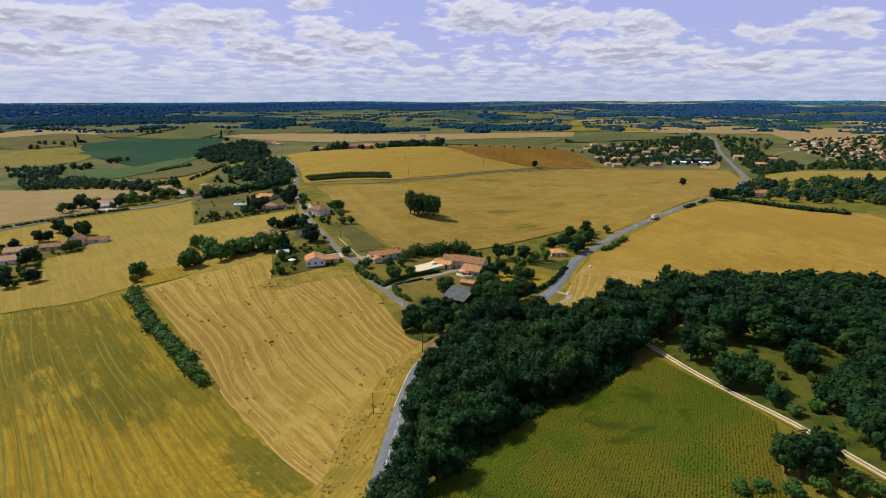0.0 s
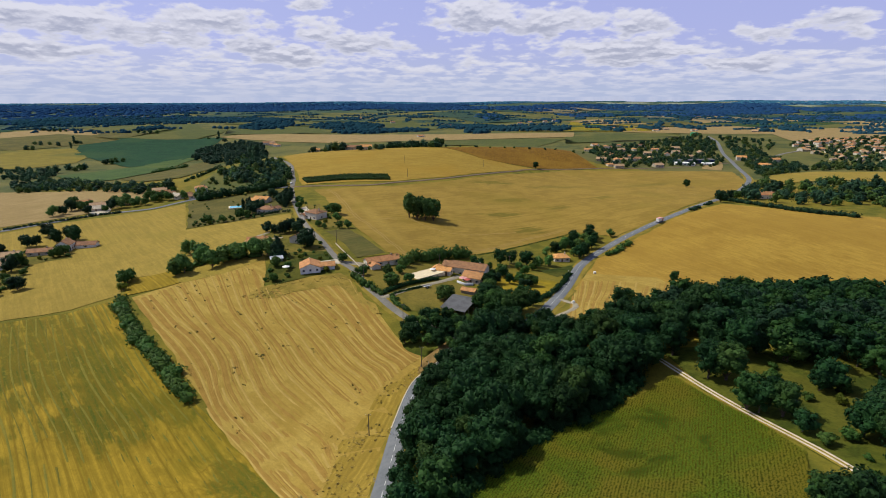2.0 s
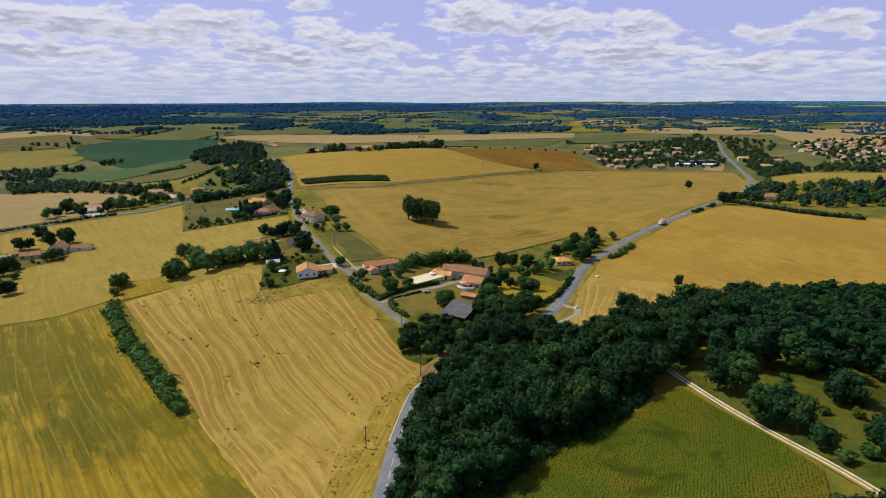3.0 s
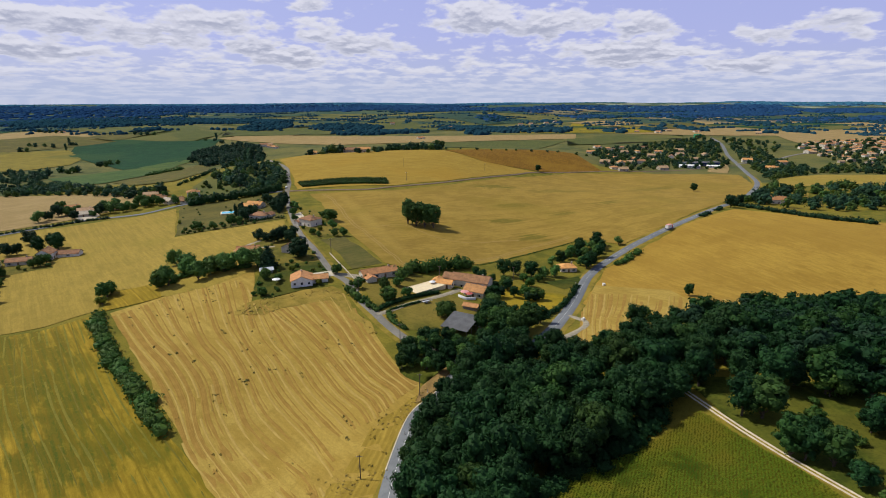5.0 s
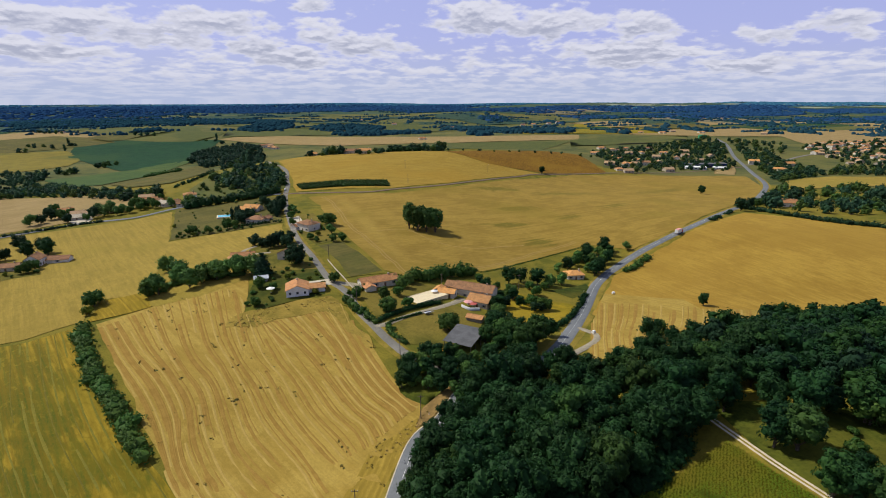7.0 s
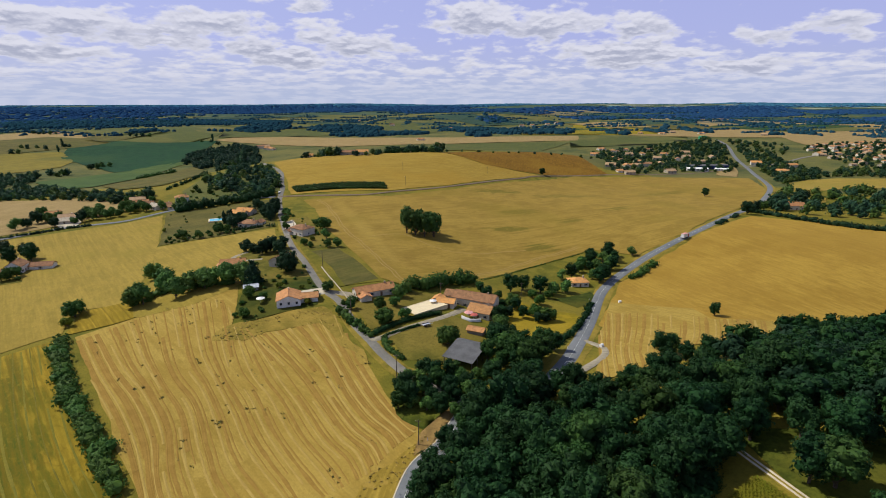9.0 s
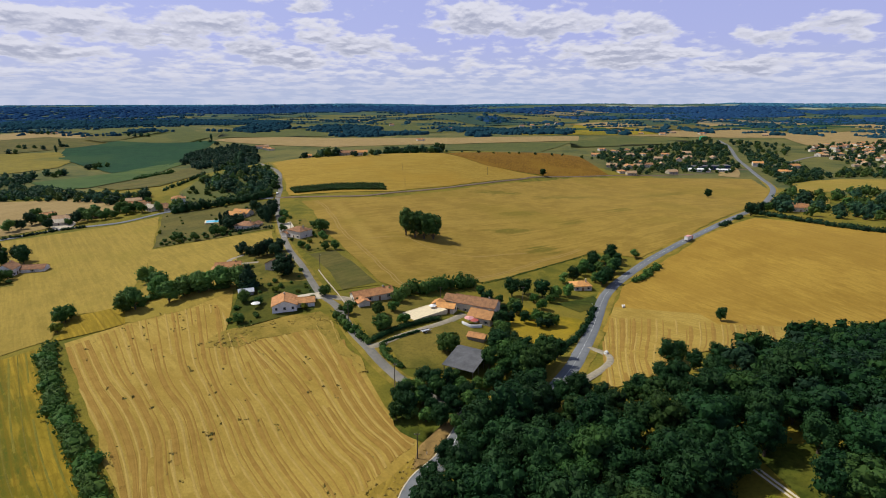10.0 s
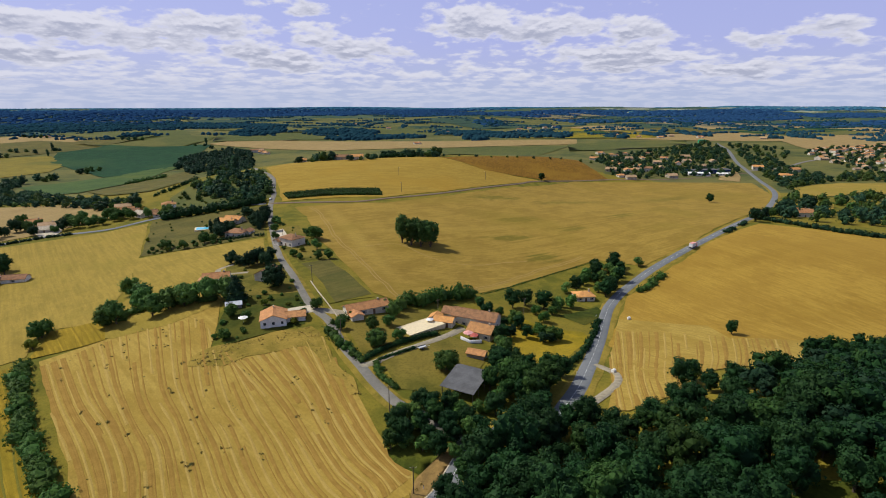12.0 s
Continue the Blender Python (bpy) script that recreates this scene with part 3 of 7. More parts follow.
def ico(level):
    """Vertices and faces of a ball of triangles: 20, 80 or 320 of them."""
    if not ICO:
        for k in (1, 2, 3):
            bm = bmesh.new()
            bmesh.ops.create_icosphere(bm, subdivisions=k, radius=1)
            bm.verts.index_update()
            ICO.append((np.array([v.co[:] for v in bm.verts]), np.array([[v.index for v in f.verts] for f in bm.faces])))
            bm.free()
    return ICO[level]


def foliage(rng, lobes, leaves, size, fine=False):
    """Clumps of leaves over lobes (rows of centre and radii): ragged inner masses, and many small leaves in tufts outside them."""
    lobes = np.asarray(lobes, float)
    v0, f0 = ico(1 if fine else 0)
    verts, faces, count = [], [], 0
    for row in lobes:
        v = v0 * row[3:6] * (0.66 + 0.22 * rng.random((len(v0), 1))) + row[:3]
        verts.append(v)
        faces.extend((f0 + count).tolist())
        count += len(v)
    weight = (lobes[:, 3] * lobes[:, 4]) ** 1.0
    tufts = max(4, leaves // 9)
    pick = rng.choice(len(lobes), tufts * 2, p=weight / weight.sum())
    n = rng.normal(size=(tufts * 2, 3))
    n[:, 2] += 0.35
    n /= np.linalg.norm(n, axis=1, keepdims=True)
    p = lobes[pick, :3] + n * lobes[pick, 3:6] * (0.86 + 0.24 * rng.random((tufts * 2, 1)))
    deep = np.zeros(len(p), bool)
    for k, row in enumerate(lobes):
        deep |= (pick != k) & ((((p - row[:3]) / row[3:6]) ** 2).sum(1) < 0.62)
    keep = np.where(~deep)[0][:tufts]
    each = rng.integers(0, len(keep), leaves)
    p, n = p[keep][each], n[keep][each]
    off = rng.normal(size=n.shape)
    p = p + off * size * 0.85
    tilt = n + 0.30 * off + 0.30 * rng.normal(size=n.shape)
    tilt /= np.linalg.norm(tilt, axis=1, keepdims=True)
    u = np.cross(tilt, rng.normal(size=n.shape))
    u /= np.linalg.norm(u, axis=1, keepdims=True) + 1e-9
    w = np.cross(tilt, u)
    s = size * (0.6 + 0.9 * rng.random((len(p), 1)))
    leaf = np.stack([p - u * s, p + u * s * 0.8 - w * s * 0.75, p + u * s * 0.6 + w * s * 0.85], 1)
    verts.append(leaf.reshape(-1, 3))
    faces.extend((np.arange(len(p) * 3).reshape(-1, 3) + count).tolist())
    return np.concatenate(verts), faces


def limb(bm, a, b, ra, rb, sides=6):
    way = (b - a).normalized()
    u = way.orthogonal().normalized()
    w = way.cross(u)
    rings = [[bm.verts.new(c + (u * math.cos(k * math.tau / sides) + w * math.sin(k * math.tau / sides)) * r) for k in range(sides)] for c, r in ((a, ra), (b, rb))]
    for k in range(sides):
        bm.faces.new((rings[0][k], rings[0][(k + 1) % sides], rings[1][(k + 1) % sides], rings[1][k]))
    bm.faces.new(rings[1])
    bm.faces.new(rings[0][::-1])


def tree(name, label, category, leaf, seed, tall, wide, bare, lobes, leaves, size, shape="round", fine=False):
    """A tree at the origin: a tapered trunk with limbs, and a crown."""
    rng = np.random.default_rng(seed)
    root = thing(name, pose(0, 0, -400), label, category)
    rows, half = [], (tall - bare) / 2
    for k in range(lobes):
        a, q = rng.random() * math.tau, (k + 0.5) / lobes
        if shape == "round":
            up = -0.75 + 1.5 * q
            out = math.sqrt(max(0.05, 1 - up * up)) * (0.45 + 0.30 * rng.random())
            r = wide * (0.34 + 0.14 * rng.random())
            rows.append((wide * out * math.cos(a * 1.0 + k * 2.4), wide * out * math.sin(a + k * 2.4), bare + half + up * (half - r * 0.75), r, r * (0.85 + 0.3 * rng.random()), r * 0.82))
        elif shape == "dome":
            up = -0.8 + 1.7 * q
            out, r = math.sqrt(max(0.02, 1 - up * up)) * 0.70, wide * 0.36
            rows.append((wide * out * math.cos(k * 2.4), wide * out * math.sin(k * 2.4), bare + half + up * half * 0.72, r, r, half * 0.36))
        elif shape == "column":
            up = 0.08 + 0.84 * q
            r = wide * (0.85 - 0.55 * abs(up - 0.4) - 0.35 * max(0, up - 0.6))
            rows.append((0.28 * wide * math.cos(a), 0.28 * wide * math.sin(a), bare + 2 * half * up, r, r, 1.6 * r))
        else:
            up = q
            r = wide * (0.42 * (1 - up) + 0.14)
            out = wide * 0.62 * (1 - up) * (0.6 + 0.4 * rng.random())
            rows.append((out * math.cos(k * 2.4), out * math.sin(k * 2.4), bare + 2 * half * up, r, r, r * 0.45))
    core = 0.88 if shape == "dome" else 0.55
    rows.append((0, 0, bare + half, wide * core, wide * core, half * max(0.8, core)))
    bm = bmesh.new()
    limb(bm, Vector((0, 0, -0.6)), Vector((0, 0, bare + half * 0.6)), 0.045 * tall * 0.7, 0.016 * tall, 8)
    for row in rows[: min(7, len(rows))]:
        limb(bm, Vector((0, 0, bare * 0.7 + 0.25 * half * rng.random())), Vector(row[:3]), 0.012 * tall, 0.004 * tall, 5)
    part("trunk", bm, M_BARK, root)
    v, f = foliage(rng, rows, leaves, size, fine)
    crown = new("crown", mesh_of("crown", v, f, [leaf]))
    crown.parent = root
    return root


JUNCTION = [(36, 205), (46, 200), (58, 202), (68, 209), (76, 214), (76, 230), (66, 256), (50, 236), (40, 222)]      # open ground round the slip road, widened so the camera sees it
LOW_EDGE = [(28, 178), (34, 204), (50, 200), (66, 207), (94, 205), (98, 186), (60, 176)]      # trees shrunk here to hide less of it from the camera


def plant(kinds, spots, rng, low=0.8, high=1.2, group=""):
    """Copies of the given trees at the spots, each turned and sized by chance, and none in a house."""
    for k, spot in enumerate(spots):
        x, y = spot[:2]
        if any((x - a) ** 2 + (y - b) ** 2 < r * r for a, b, r in HOMES) or inside(JUNCTION, x, y):
            continue
        s = (spot[2] if len(spot) > 2 else 1.0) * rng.uniform(low, high) * (0.66 if inside(LOW_EDGE, x, y) else 1.0)
        m = pose(x, y, on_land(x, y), rng.uniform(-2, 2), rng.uniform(-2, 2), rng.uniform(0, 360)) @ Matrix.Diagonal((s * rng.uniform(0.92, 1.08), s * rng.uniform(0.92, 1.08), s * rng.uniform(0.9, 1.1), 1))
        c = copy_thing(rng.choice(kinds), m)
        if group:
            c["group"] = group


def scatter(poly, gap, rng, away=(), clear=0.0, most=2000):
    """Spots in an outline, no two nearer than gap, and none within clear of the points of away."""
    xs, ys = [p[0] for p in poly], [p[1] for p in poly]
    cells, out = {}, []
    tries = int(12 * (max(xs) - min(xs)) * (max(ys) - min(ys)) / (gap * gap))
    for _ in range(min(tries, 60000)):
        x, y = rng.uniform(min(xs), max(xs)), rng.uniform(min(ys), max(ys))
        key = (int(x // gap), int(y // gap))
        if any((x - a) ** 2 + (y - b) ** 2 < gap * gap for i in (-1, 0, 1) for j in (-1, 0, 1) for a, b in cells.get((key[0] + i, key[1] + j), ())):
            continue
        if not inside(poly, x, y) or any((x - a[0]) ** 2 + (y - a[1]) ** 2 < clear * clear for a in away):
            continue
        cells.setdefault(key, []).append((x, y))
        out.append((x, y))
        if len(out) >= most:
            break
    return out


def hedge(name, label, points, wide, tall, leaf, seed, gap=1.6, sprays=26, size=0.35, category="hedge", piece="bush", neat=1.0):
    """A hedge or thicket along a line: bushes that grow into one ragged mass, each a part."""
    rng = np.random.default_rng(seed)
    line = glide(points, gap)
    x0, y0 = line[0].x, line[0].y
    z0 = on_land(x0, y0)
    root = thing(name, pose(x0, y0, z0), label, category)
    rows = []
    for q in line:
        s = 1 + neat * 0.5 * (rng.random() - 0.5)
        x, y = q.x + neat * wide * 0.22 * rng.normal(), q.y + neat * wide * 0.22 * rng.normal()
        rows.append((x - x0, y - y0, on_land(x, y) - z0 + tall * 0.42 * s, wide * 0.55 * s, wide * 0.55 * s, tall * 0.58 * s))
    for k in range(0, len(rows), 4):
        some = rows[k : k + 4]
        v, f = foliage(rng, some, 3 * sprays * len(some), size * 0.8)
        ob = new(piece, mesh_of(piece, v, f, [leaf]))
        ob.parent = root
    return root


# ---- ground: one sheet to the horizon ----
def ground_lines(lo, hi, fine, reach):
    out, d = list(np.arange(lo, hi + fine, fine)), fine
    a, b = lo, out[-1]
    while a > -reach:
        d = min(d * 1.13, 160)
        a -= d
        b += d
        out = [a] + out + [b]
    return np.array(out)


gx, gy = ground_lines(-300, 340, 9.0, 4900), ground_lines(-40, 760, 9.0, 4900)
grid_x, grid_y = np.meshgrid(gx, gy)
far_out = np.hypot(grid_x, grid_y - 35)
shrink = np.minimum(1, 4880 / np.maximum(far_out, 1))
grid_x, grid_y = grid_x * shrink, 35 + (grid_y - 35) * shrink
grid_z = land(grid_x, grid_y)
n_x = len(gx)
quads = [(r * n_x + c, r * n_x + c + 1, (r + 1) * n_x + c + 1, (r + 1) * n_x + c) for r in range(len(gy) - 1) for c in range(n_x - 1)]
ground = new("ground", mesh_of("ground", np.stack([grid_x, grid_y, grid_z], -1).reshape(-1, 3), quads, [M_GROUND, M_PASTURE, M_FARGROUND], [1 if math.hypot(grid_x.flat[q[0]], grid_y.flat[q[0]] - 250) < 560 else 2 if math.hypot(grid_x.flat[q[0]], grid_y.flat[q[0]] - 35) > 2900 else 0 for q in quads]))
ground.data.polygons.foreach_set("use_smooth", [True] * len(quads))
tagged(ground, "rolling dry pasture reaching to the wooded horizon", "ground", kind="structure")

# ---- fields ----
F_BARLEY = [(-248, 202), (-197, 225), (-184, 229), (-165, 236), (-149, 250), (-123, 212), (-101, 189), (-86, 173), (-75, 162), (-56, 143), (-38, 122), (-24, 103), (-7, 70), (-121, 85)]
F_STUBBLE = [(-144, 249), (-129, 262), (-112, 273), (-92, 287), (-85, 267), (-81, 248), (-68, 244), (-59, 250), (-49, 258), (-41, 255), (-35, 241), (-22, 216), (-15, 198), (-5, 184), (-4, 176), (-7, 167), (-12, 152), (-14, 142), (-17, 124), (-19, 113), (-18, 100), (-18, 79), (-22, 100)]
F_VERGE = [(-4, 177), (-7, 164), (-11, 150), (-13, 136), (-15, 115), (-15, 99), (-15, 78), (-27, 98), (-28, 116), (-27, 140), (-16, 170)]
F_SUNFLOWER = [(-4, 92), (-1, 100), (13, 120), (32, 131), (48, 136), (67, 147), (70, 148), (73, 137), (78, 121), (80, 107), (69, 88), (53, 61), (-7, 70)]
F_BIG = [(-110, 495), (-37, 507), (13, 543), (89, 626), (175, 703), (283, 727), (392, 754), (423, 750), (372, 630), (313, 549), (235, 470), (179, 414), (130, 375), (104, 389), (65, 360), (26, 322), (-16, 296), (-26, 303), (-49, 350), (-73, 403), (-93, 461)]
F_RIGHT = [(256, 464), (330, 406), (344, 402), (330, 312), (265, 243), (195, 269), (125, 259), (74, 257), (72, 263), (104, 330), (132, 358), (200, 420)]
F_STRIPES = [(88, 297), (123, 285), (124, 269), (161, 267), (139, 243), (93, 229), (74, 209), (56, 201), (51, 203), (58, 219), (66, 246)]
field("barley_field", "yellow-green ripening barley field with tramlines beside the hedge", F_BARLEY, C_YELLOWGREEN)
field("stubble_field", "freshly cut pale straw stubble field beside the lane", F_STUBBLE, C_STUBBLE, 0.17)
field("verge", "rough dry grass verge between stubble and lane", F_VERGE, C_HEADLAND, 0.24, 4.0, 4.0)
field("sunflower_soil", "earth under the green and yellow sunflower crop", F_SUNFLOWER, C_SOIL, 0.15)
field("wheat_field", "wide golden wheat field with streaks of flattened green", F_BIG, C_WHEAT, 0.25)
field("gold_field", "golden brown ripe wheat field beyond the main road", F_RIGHT, C_WHEAT_B, 0.2)
field("striped_stubble", "cut stubble with brown and pale stripes beside the wood", F_STRIPES, C_STUBBLE, 0.32)
field("pale_field", "pale yellow mown field below the crossroad", [(-303, 419), (-276, 442), (-243, 463), (-223, 484), (-178, 383), (-154, 330), (-146, 298), (-139, 281), (-159, 278), (-167, 290), (-159, 269), (-152, 254), (-167, 239), (-198, 226), (-226, 216), (-279, 273), (-339, 338), (-319, 382)], C_PALE, 0.2)
field("green_strip", "strip of greener grass beside the row of trees", [(-158, 276), (-139, 283), (-128, 263), (-135, 258), (-150, 252)], C_YELLOWGREEN, 0.3)
field("fallow_plot", "fallow brownish green plot below the crossroad", [(-223, 490), (-137, 508), (-110, 410), (-141, 396), (-179, 387)], C_SCRUB, 0.28)
field("mown_plot", "mown pale yellow plot behind the gardens", [(-178, 383), (-108, 404), (-100, 378), (-102, 336), (-114, 316), (-147, 315)], C_PALE, 0.26)
field("tan_field", "tan stubble field behind the roadside houses", [(-580, 564), (-481, 589), (-310, 585), (-267, 522), (-290, 466), (-313, 434), (-335, 403), (-370, 351)], C_TAN, 0.3, 16)
field("dark_plot", "dull green fenced plot beside the lane", [(-69, 343), (-57, 352), (-27, 301), (-41, 287), (-52, 311)], C_SCRUB, 0.3)
field("hill_field", "pale gold wheat field rising over the hill", [(-183, 669), (-168, 692), (-125, 704), (-94, 706), (-60, 720), (14, 732), (60, 690), (126, 683), (14, 564), (-38, 527), (-126, 519), (-147, 582)], C_HILL, 0.35)
field("brown_field", "dark brown and amber field on the slope", [(14, 735), (84, 790), (158, 830), (215, 845), (225, 730), (135, 690), (64, 688)], C_BROWN, 0.4)
field("yellow_meadow", "bright yellow dry meadow behind the farm", [(37, 293), (49, 282), (65, 278), (66, 271), (56, 255), (42, 235), (37, 234), (32, 265), (34, 281)], M_MEADOW, 0.3)
field("vegetable_garden", "green kitchen garden beside the cottage", [(60, 299), (84, 314), (83, 301), (69, 287)], M_GARDEN, 0.3)
field("pool_lawn", "parched brownish lawn round the farm terrace", [(-36, 267), (-18, 287), (7, 285), (3, 262), (-24, 240)], M_LAWN, 0.3)
field("lower_lawn", "parched lawn between the drive and the barn", [(-18, 236), (-9, 244), (6, 260), (14, 254), (22, 248), (8, 215), (-9, 219)], M_LAWN, 0.3)
field("house_garden", "green garden round the white house", [(-84, 263), (-87, 278), (-82, 294), (-60, 297), (-52, 281), (-50, 265), (-67, 255), (-76, 251)], M_GARDEN, 0.3)
field("upper_garden", "dry lawn with shrubs behind the white house", [(-111, 347), (-92, 364), (-64, 312), (-60, 297), (-82, 294), (-100, 316)], M_LAWN, 0.34)
field("rose_garden", "dry garden beside the pink house", [(-108, 430), (-92, 434), (-58, 357), (-71, 345), (-88, 376)], M_LAWN, 0.34)
field("clearing", "yellow-green rough grass clearing among the trees", [(72, 166), (95, 158), (128, 148), (150, 125), (130, 56), (86, 58), (85, 80), (82, 105), (78, 125)], M_CLEARING, 0.14)

field("farm_pasture", "golden green rough pasture round the farm", [(-45, 284), (-26, 296), (-16, 291), (25, 317), (65, 358), (104, 386), (118, 368), (95, 328), (82, 300), (66, 262), (52, 234), (40, 214), (20, 202), (5, 203), (-8, 212), (-28, 243)], M_PASTURE, 0.16)
field("lane_grass_east", "dry brownish grass between lane and wheat", [(-135, 512), (-112, 499), (-94, 464), (-74, 404), (-49, 348), (-26, 298), (-44, 285), (-54, 305), (-75, 345), (-100, 410), (-125, 480)], M_PASTURE, 0.2)
field("lane_grass_west", "dry grass between lane and gardens", [(-120, 440), (-100, 385), (-88, 355), (-75, 325), (-58, 288), (-45, 270), (-36, 250), (-41, 255), (-49, 258), (-75, 268), (-90, 285), (-100, 300), (-115, 318), (-110, 345), (-106, 400)], M_PASTURE, 0.18)
field("rough_band", "rough weedy grass between stubble and gardens", [(-78, 251), (-67, 254), (-48, 263), (-44, 259), (-30, 233), (-22, 217), (-25, 216), (-37, 237), (-46, 249), (-64, 241), (-71, 236), (-84, 236), (-86, 245)], M_ROUGH, 0.28, 4.0, 3.0)
field("tree_row_grass", "dry grass below the row of field trees", [(-152, 269), (-135, 275), (-141, 288), (-143, 314), (-135, 316), (-122, 323), (-100, 316), (-92, 293), (-93, 284), (-106, 271), (-125, 263)], C_PALE, 0.26)

WEST_GARDEN = [(-224, 327), (-234, 322), (-240, 313), (-227, 292), (-217, 277), (-223, 270), (-226, 263), (-232, 262), (-262, 290), (-286, 340), (-268, 346), (-233, 338)]
field("west_garden", "green gardens with shrubs round the field houses", WEST_GARDEN, M_LAWN, 0.3, 6.0, 2.0)

# ---- far fields ----
FAR = [
    ("tan_far_field", "tan stubble field on the far slope", [(-1179, 1489), (-1148, 1607), (-869, 1478), (-877, 1370), (-945, 1288), (-947, 1189)], C_TAN),
    ("dark_green_field", "dark green crop in the valley", [(-841, 1311), (-690, 1421), (-538, 1406), (-474, 1110), (-441, 958), (-488, 878), (-719, 1096)], C_DARKGREEN),
    ("yellow_far_field", "dull yellow ripening crop in the valley", [(-923, 1085), (-776, 1187), (-665, 1054), (-634, 963), (-649, 873), (-721, 840)], C_OCHRE),
    ("green_far_field", "fresh green crop in the valley", [(-529, 762), (-483, 886), (-478, 995), (-443, 1034), (-400, 791), (-404, 683), (-443, 666)], C_FRESH),
    ("brown_far_field", "brown fallow slope in the valley", [(-399, 687), (-394, 780), (-393, 962), (-271, 675), (-291, 627), (-340, 631)], C_SCRUB),
    ("dun_far_field", "dun brown field beyond the valley", [(-874, 1460), (-672, 1479), (-690, 1421), (-848, 1323)], C_SCRUB),
    ("green_belt_field", "green fields before the distant wood", [(-1261, 1835), (-772, 1788), (-630, 1527), (-878, 1493)], C_GREEN),
    ("wheat_far_field", "tan wheat strip beyond the hill", [(-551, 1421), (-497, 1557), (-413, 1513), (47, 1400), (372, 1425), (336, 1290), (43, 1228), (-214, 1224), (-364, 1304)], C_TAN),
    ("olive_far_field", "olive green pasture beyond the brown field", [(40, 1222), (305, 1242), (224, 1099), (10, 752)], C_GREEN),
    ("gold_far_field", "yellow sunflower field far off", [(508, 1998), (714, 2076), (530, 1536), (360, 1469)], C_GOLD),
    ("pale_far_field", "pale tan stubble beyond the village", [(1004, 2506), (1336, 2588), (1267, 2222), (767, 1361), (505, 1440)], C_TAN),
    ("wide_far_field", "wide tan stubble beyond the village", [(852, 1356), (1477, 1673), (971, 1091), (770, 1143)], C_TAN),
    ("tan_slope_field", "wide pale tan stubble slope beyond the village", [(1023, 2176), (1503, 2258), (1778, 2020), (1429, 1618), (894, 1333), (707, 1385)], C_TAN),
    ("grass_far_field", "green pasture behind the village", [(282, 1145), (562, 1226), (635, 1390), (319, 1300)], C_GREEN),
]
for far_name, far_label, far_poly, far_crop in FAR:
    field(far_name, far_label, far_poly, far_crop, 0.9, 45.0, 6.0)
rng = random.Random(5)
far_crops = [C_TAN, C_GREEN, C_GREEN, C_TAN, C_GOLD, C_DARKGREEN, C_SCRUB, C_GREEN]
far_words = ["tan stubble", "green pasture", "green crop", "tan wheat", "yellow crop", "dark green crop", "brown fallow", "green meadow"]
for _ in range(95):
    ang, d = rng.uniform(-0.86, 0.86), rng.uniform(1500, 3700)
    x, y = d * math.sin(ang), 35 + d * math.cos(ang)
    w, h, turn = rng.uniform(70, 210), rng.uniform(60, 170), rng.uniform(-0.5, 0.5)
    k = rng.choice((1, 2, 5, 7, 1, 2, 6)) if ang < 0.15 else rng.randrange(8)
    # beyond 2100 m the crop colours have haze blue painted in
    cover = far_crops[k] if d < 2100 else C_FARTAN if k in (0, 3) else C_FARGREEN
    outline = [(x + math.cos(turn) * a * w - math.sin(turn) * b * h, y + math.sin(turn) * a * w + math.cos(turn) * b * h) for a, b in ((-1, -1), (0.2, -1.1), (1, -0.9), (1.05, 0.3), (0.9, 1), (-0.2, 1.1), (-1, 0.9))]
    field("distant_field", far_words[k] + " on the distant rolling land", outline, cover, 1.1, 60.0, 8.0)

# farthest fields: pale haze put into the crop colour
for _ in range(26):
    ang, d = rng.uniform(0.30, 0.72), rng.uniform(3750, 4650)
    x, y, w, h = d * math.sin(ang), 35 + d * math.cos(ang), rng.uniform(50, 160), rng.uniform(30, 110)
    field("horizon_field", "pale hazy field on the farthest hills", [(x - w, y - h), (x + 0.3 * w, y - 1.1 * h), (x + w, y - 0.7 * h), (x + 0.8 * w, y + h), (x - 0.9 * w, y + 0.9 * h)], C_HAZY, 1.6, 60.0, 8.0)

# ---- roads ----
LANE = [(10, 188), (4, 198), (-5, 207)] + [(-11, 212), (-19, 224), (-24, 233), (-32, 247), (-41, 268), (-52, 284), (-68, 320), (-87, 363), (-113, 439), (-133, 507), (-141, 546)] + [(-146, 562), (-160, 610), (-186, 654), (-205, 690)]
MAIN = [(-13, 71), (-13, 98), (-12, 119), (-10, 144), (-7, 160), (-4, 168)] + [(2, 174), (8, 185)] + [(17, 194), (28, 202)] + [(29, 191), (40, 208), (47, 220), (55, 237), (69, 268), (85, 306), (94, 323), (106, 340), (131, 367), (159, 391), (204, 430), (260, 486)] + [(288, 517)] + [(326, 562), (383, 642), (431, 736), (492, 878), (534, 985), (617, 1167), (669, 1310)]
road("lane", "narrow worn grey asphalt country lane", LANE, 3.3, M_ASPHALT)
main_road = road("main_road", "two-lane grey asphalt road with dashed centre line", MAIN, 5.0, M_MAIN, 0.48)
road("crossroad_west", "grey asphalt side road past the houses", [(-139, 516), (-170, 516), (-223, 497), (-247, 470), (-283, 454), (-306, 423), (-325, 391), (-346, 345)], 3.6, M_MAIN, 0.55)
road("crossroad_east", "brown narrow farm road between wheat fields", [(-136, 515), (-69, 508), (-38, 522), (13, 557), (91, 641), (130, 682), (220, 725), (292, 750), (372, 800), (439, 847), (481, 857)], 2.6, M_DIRT, 0.6)
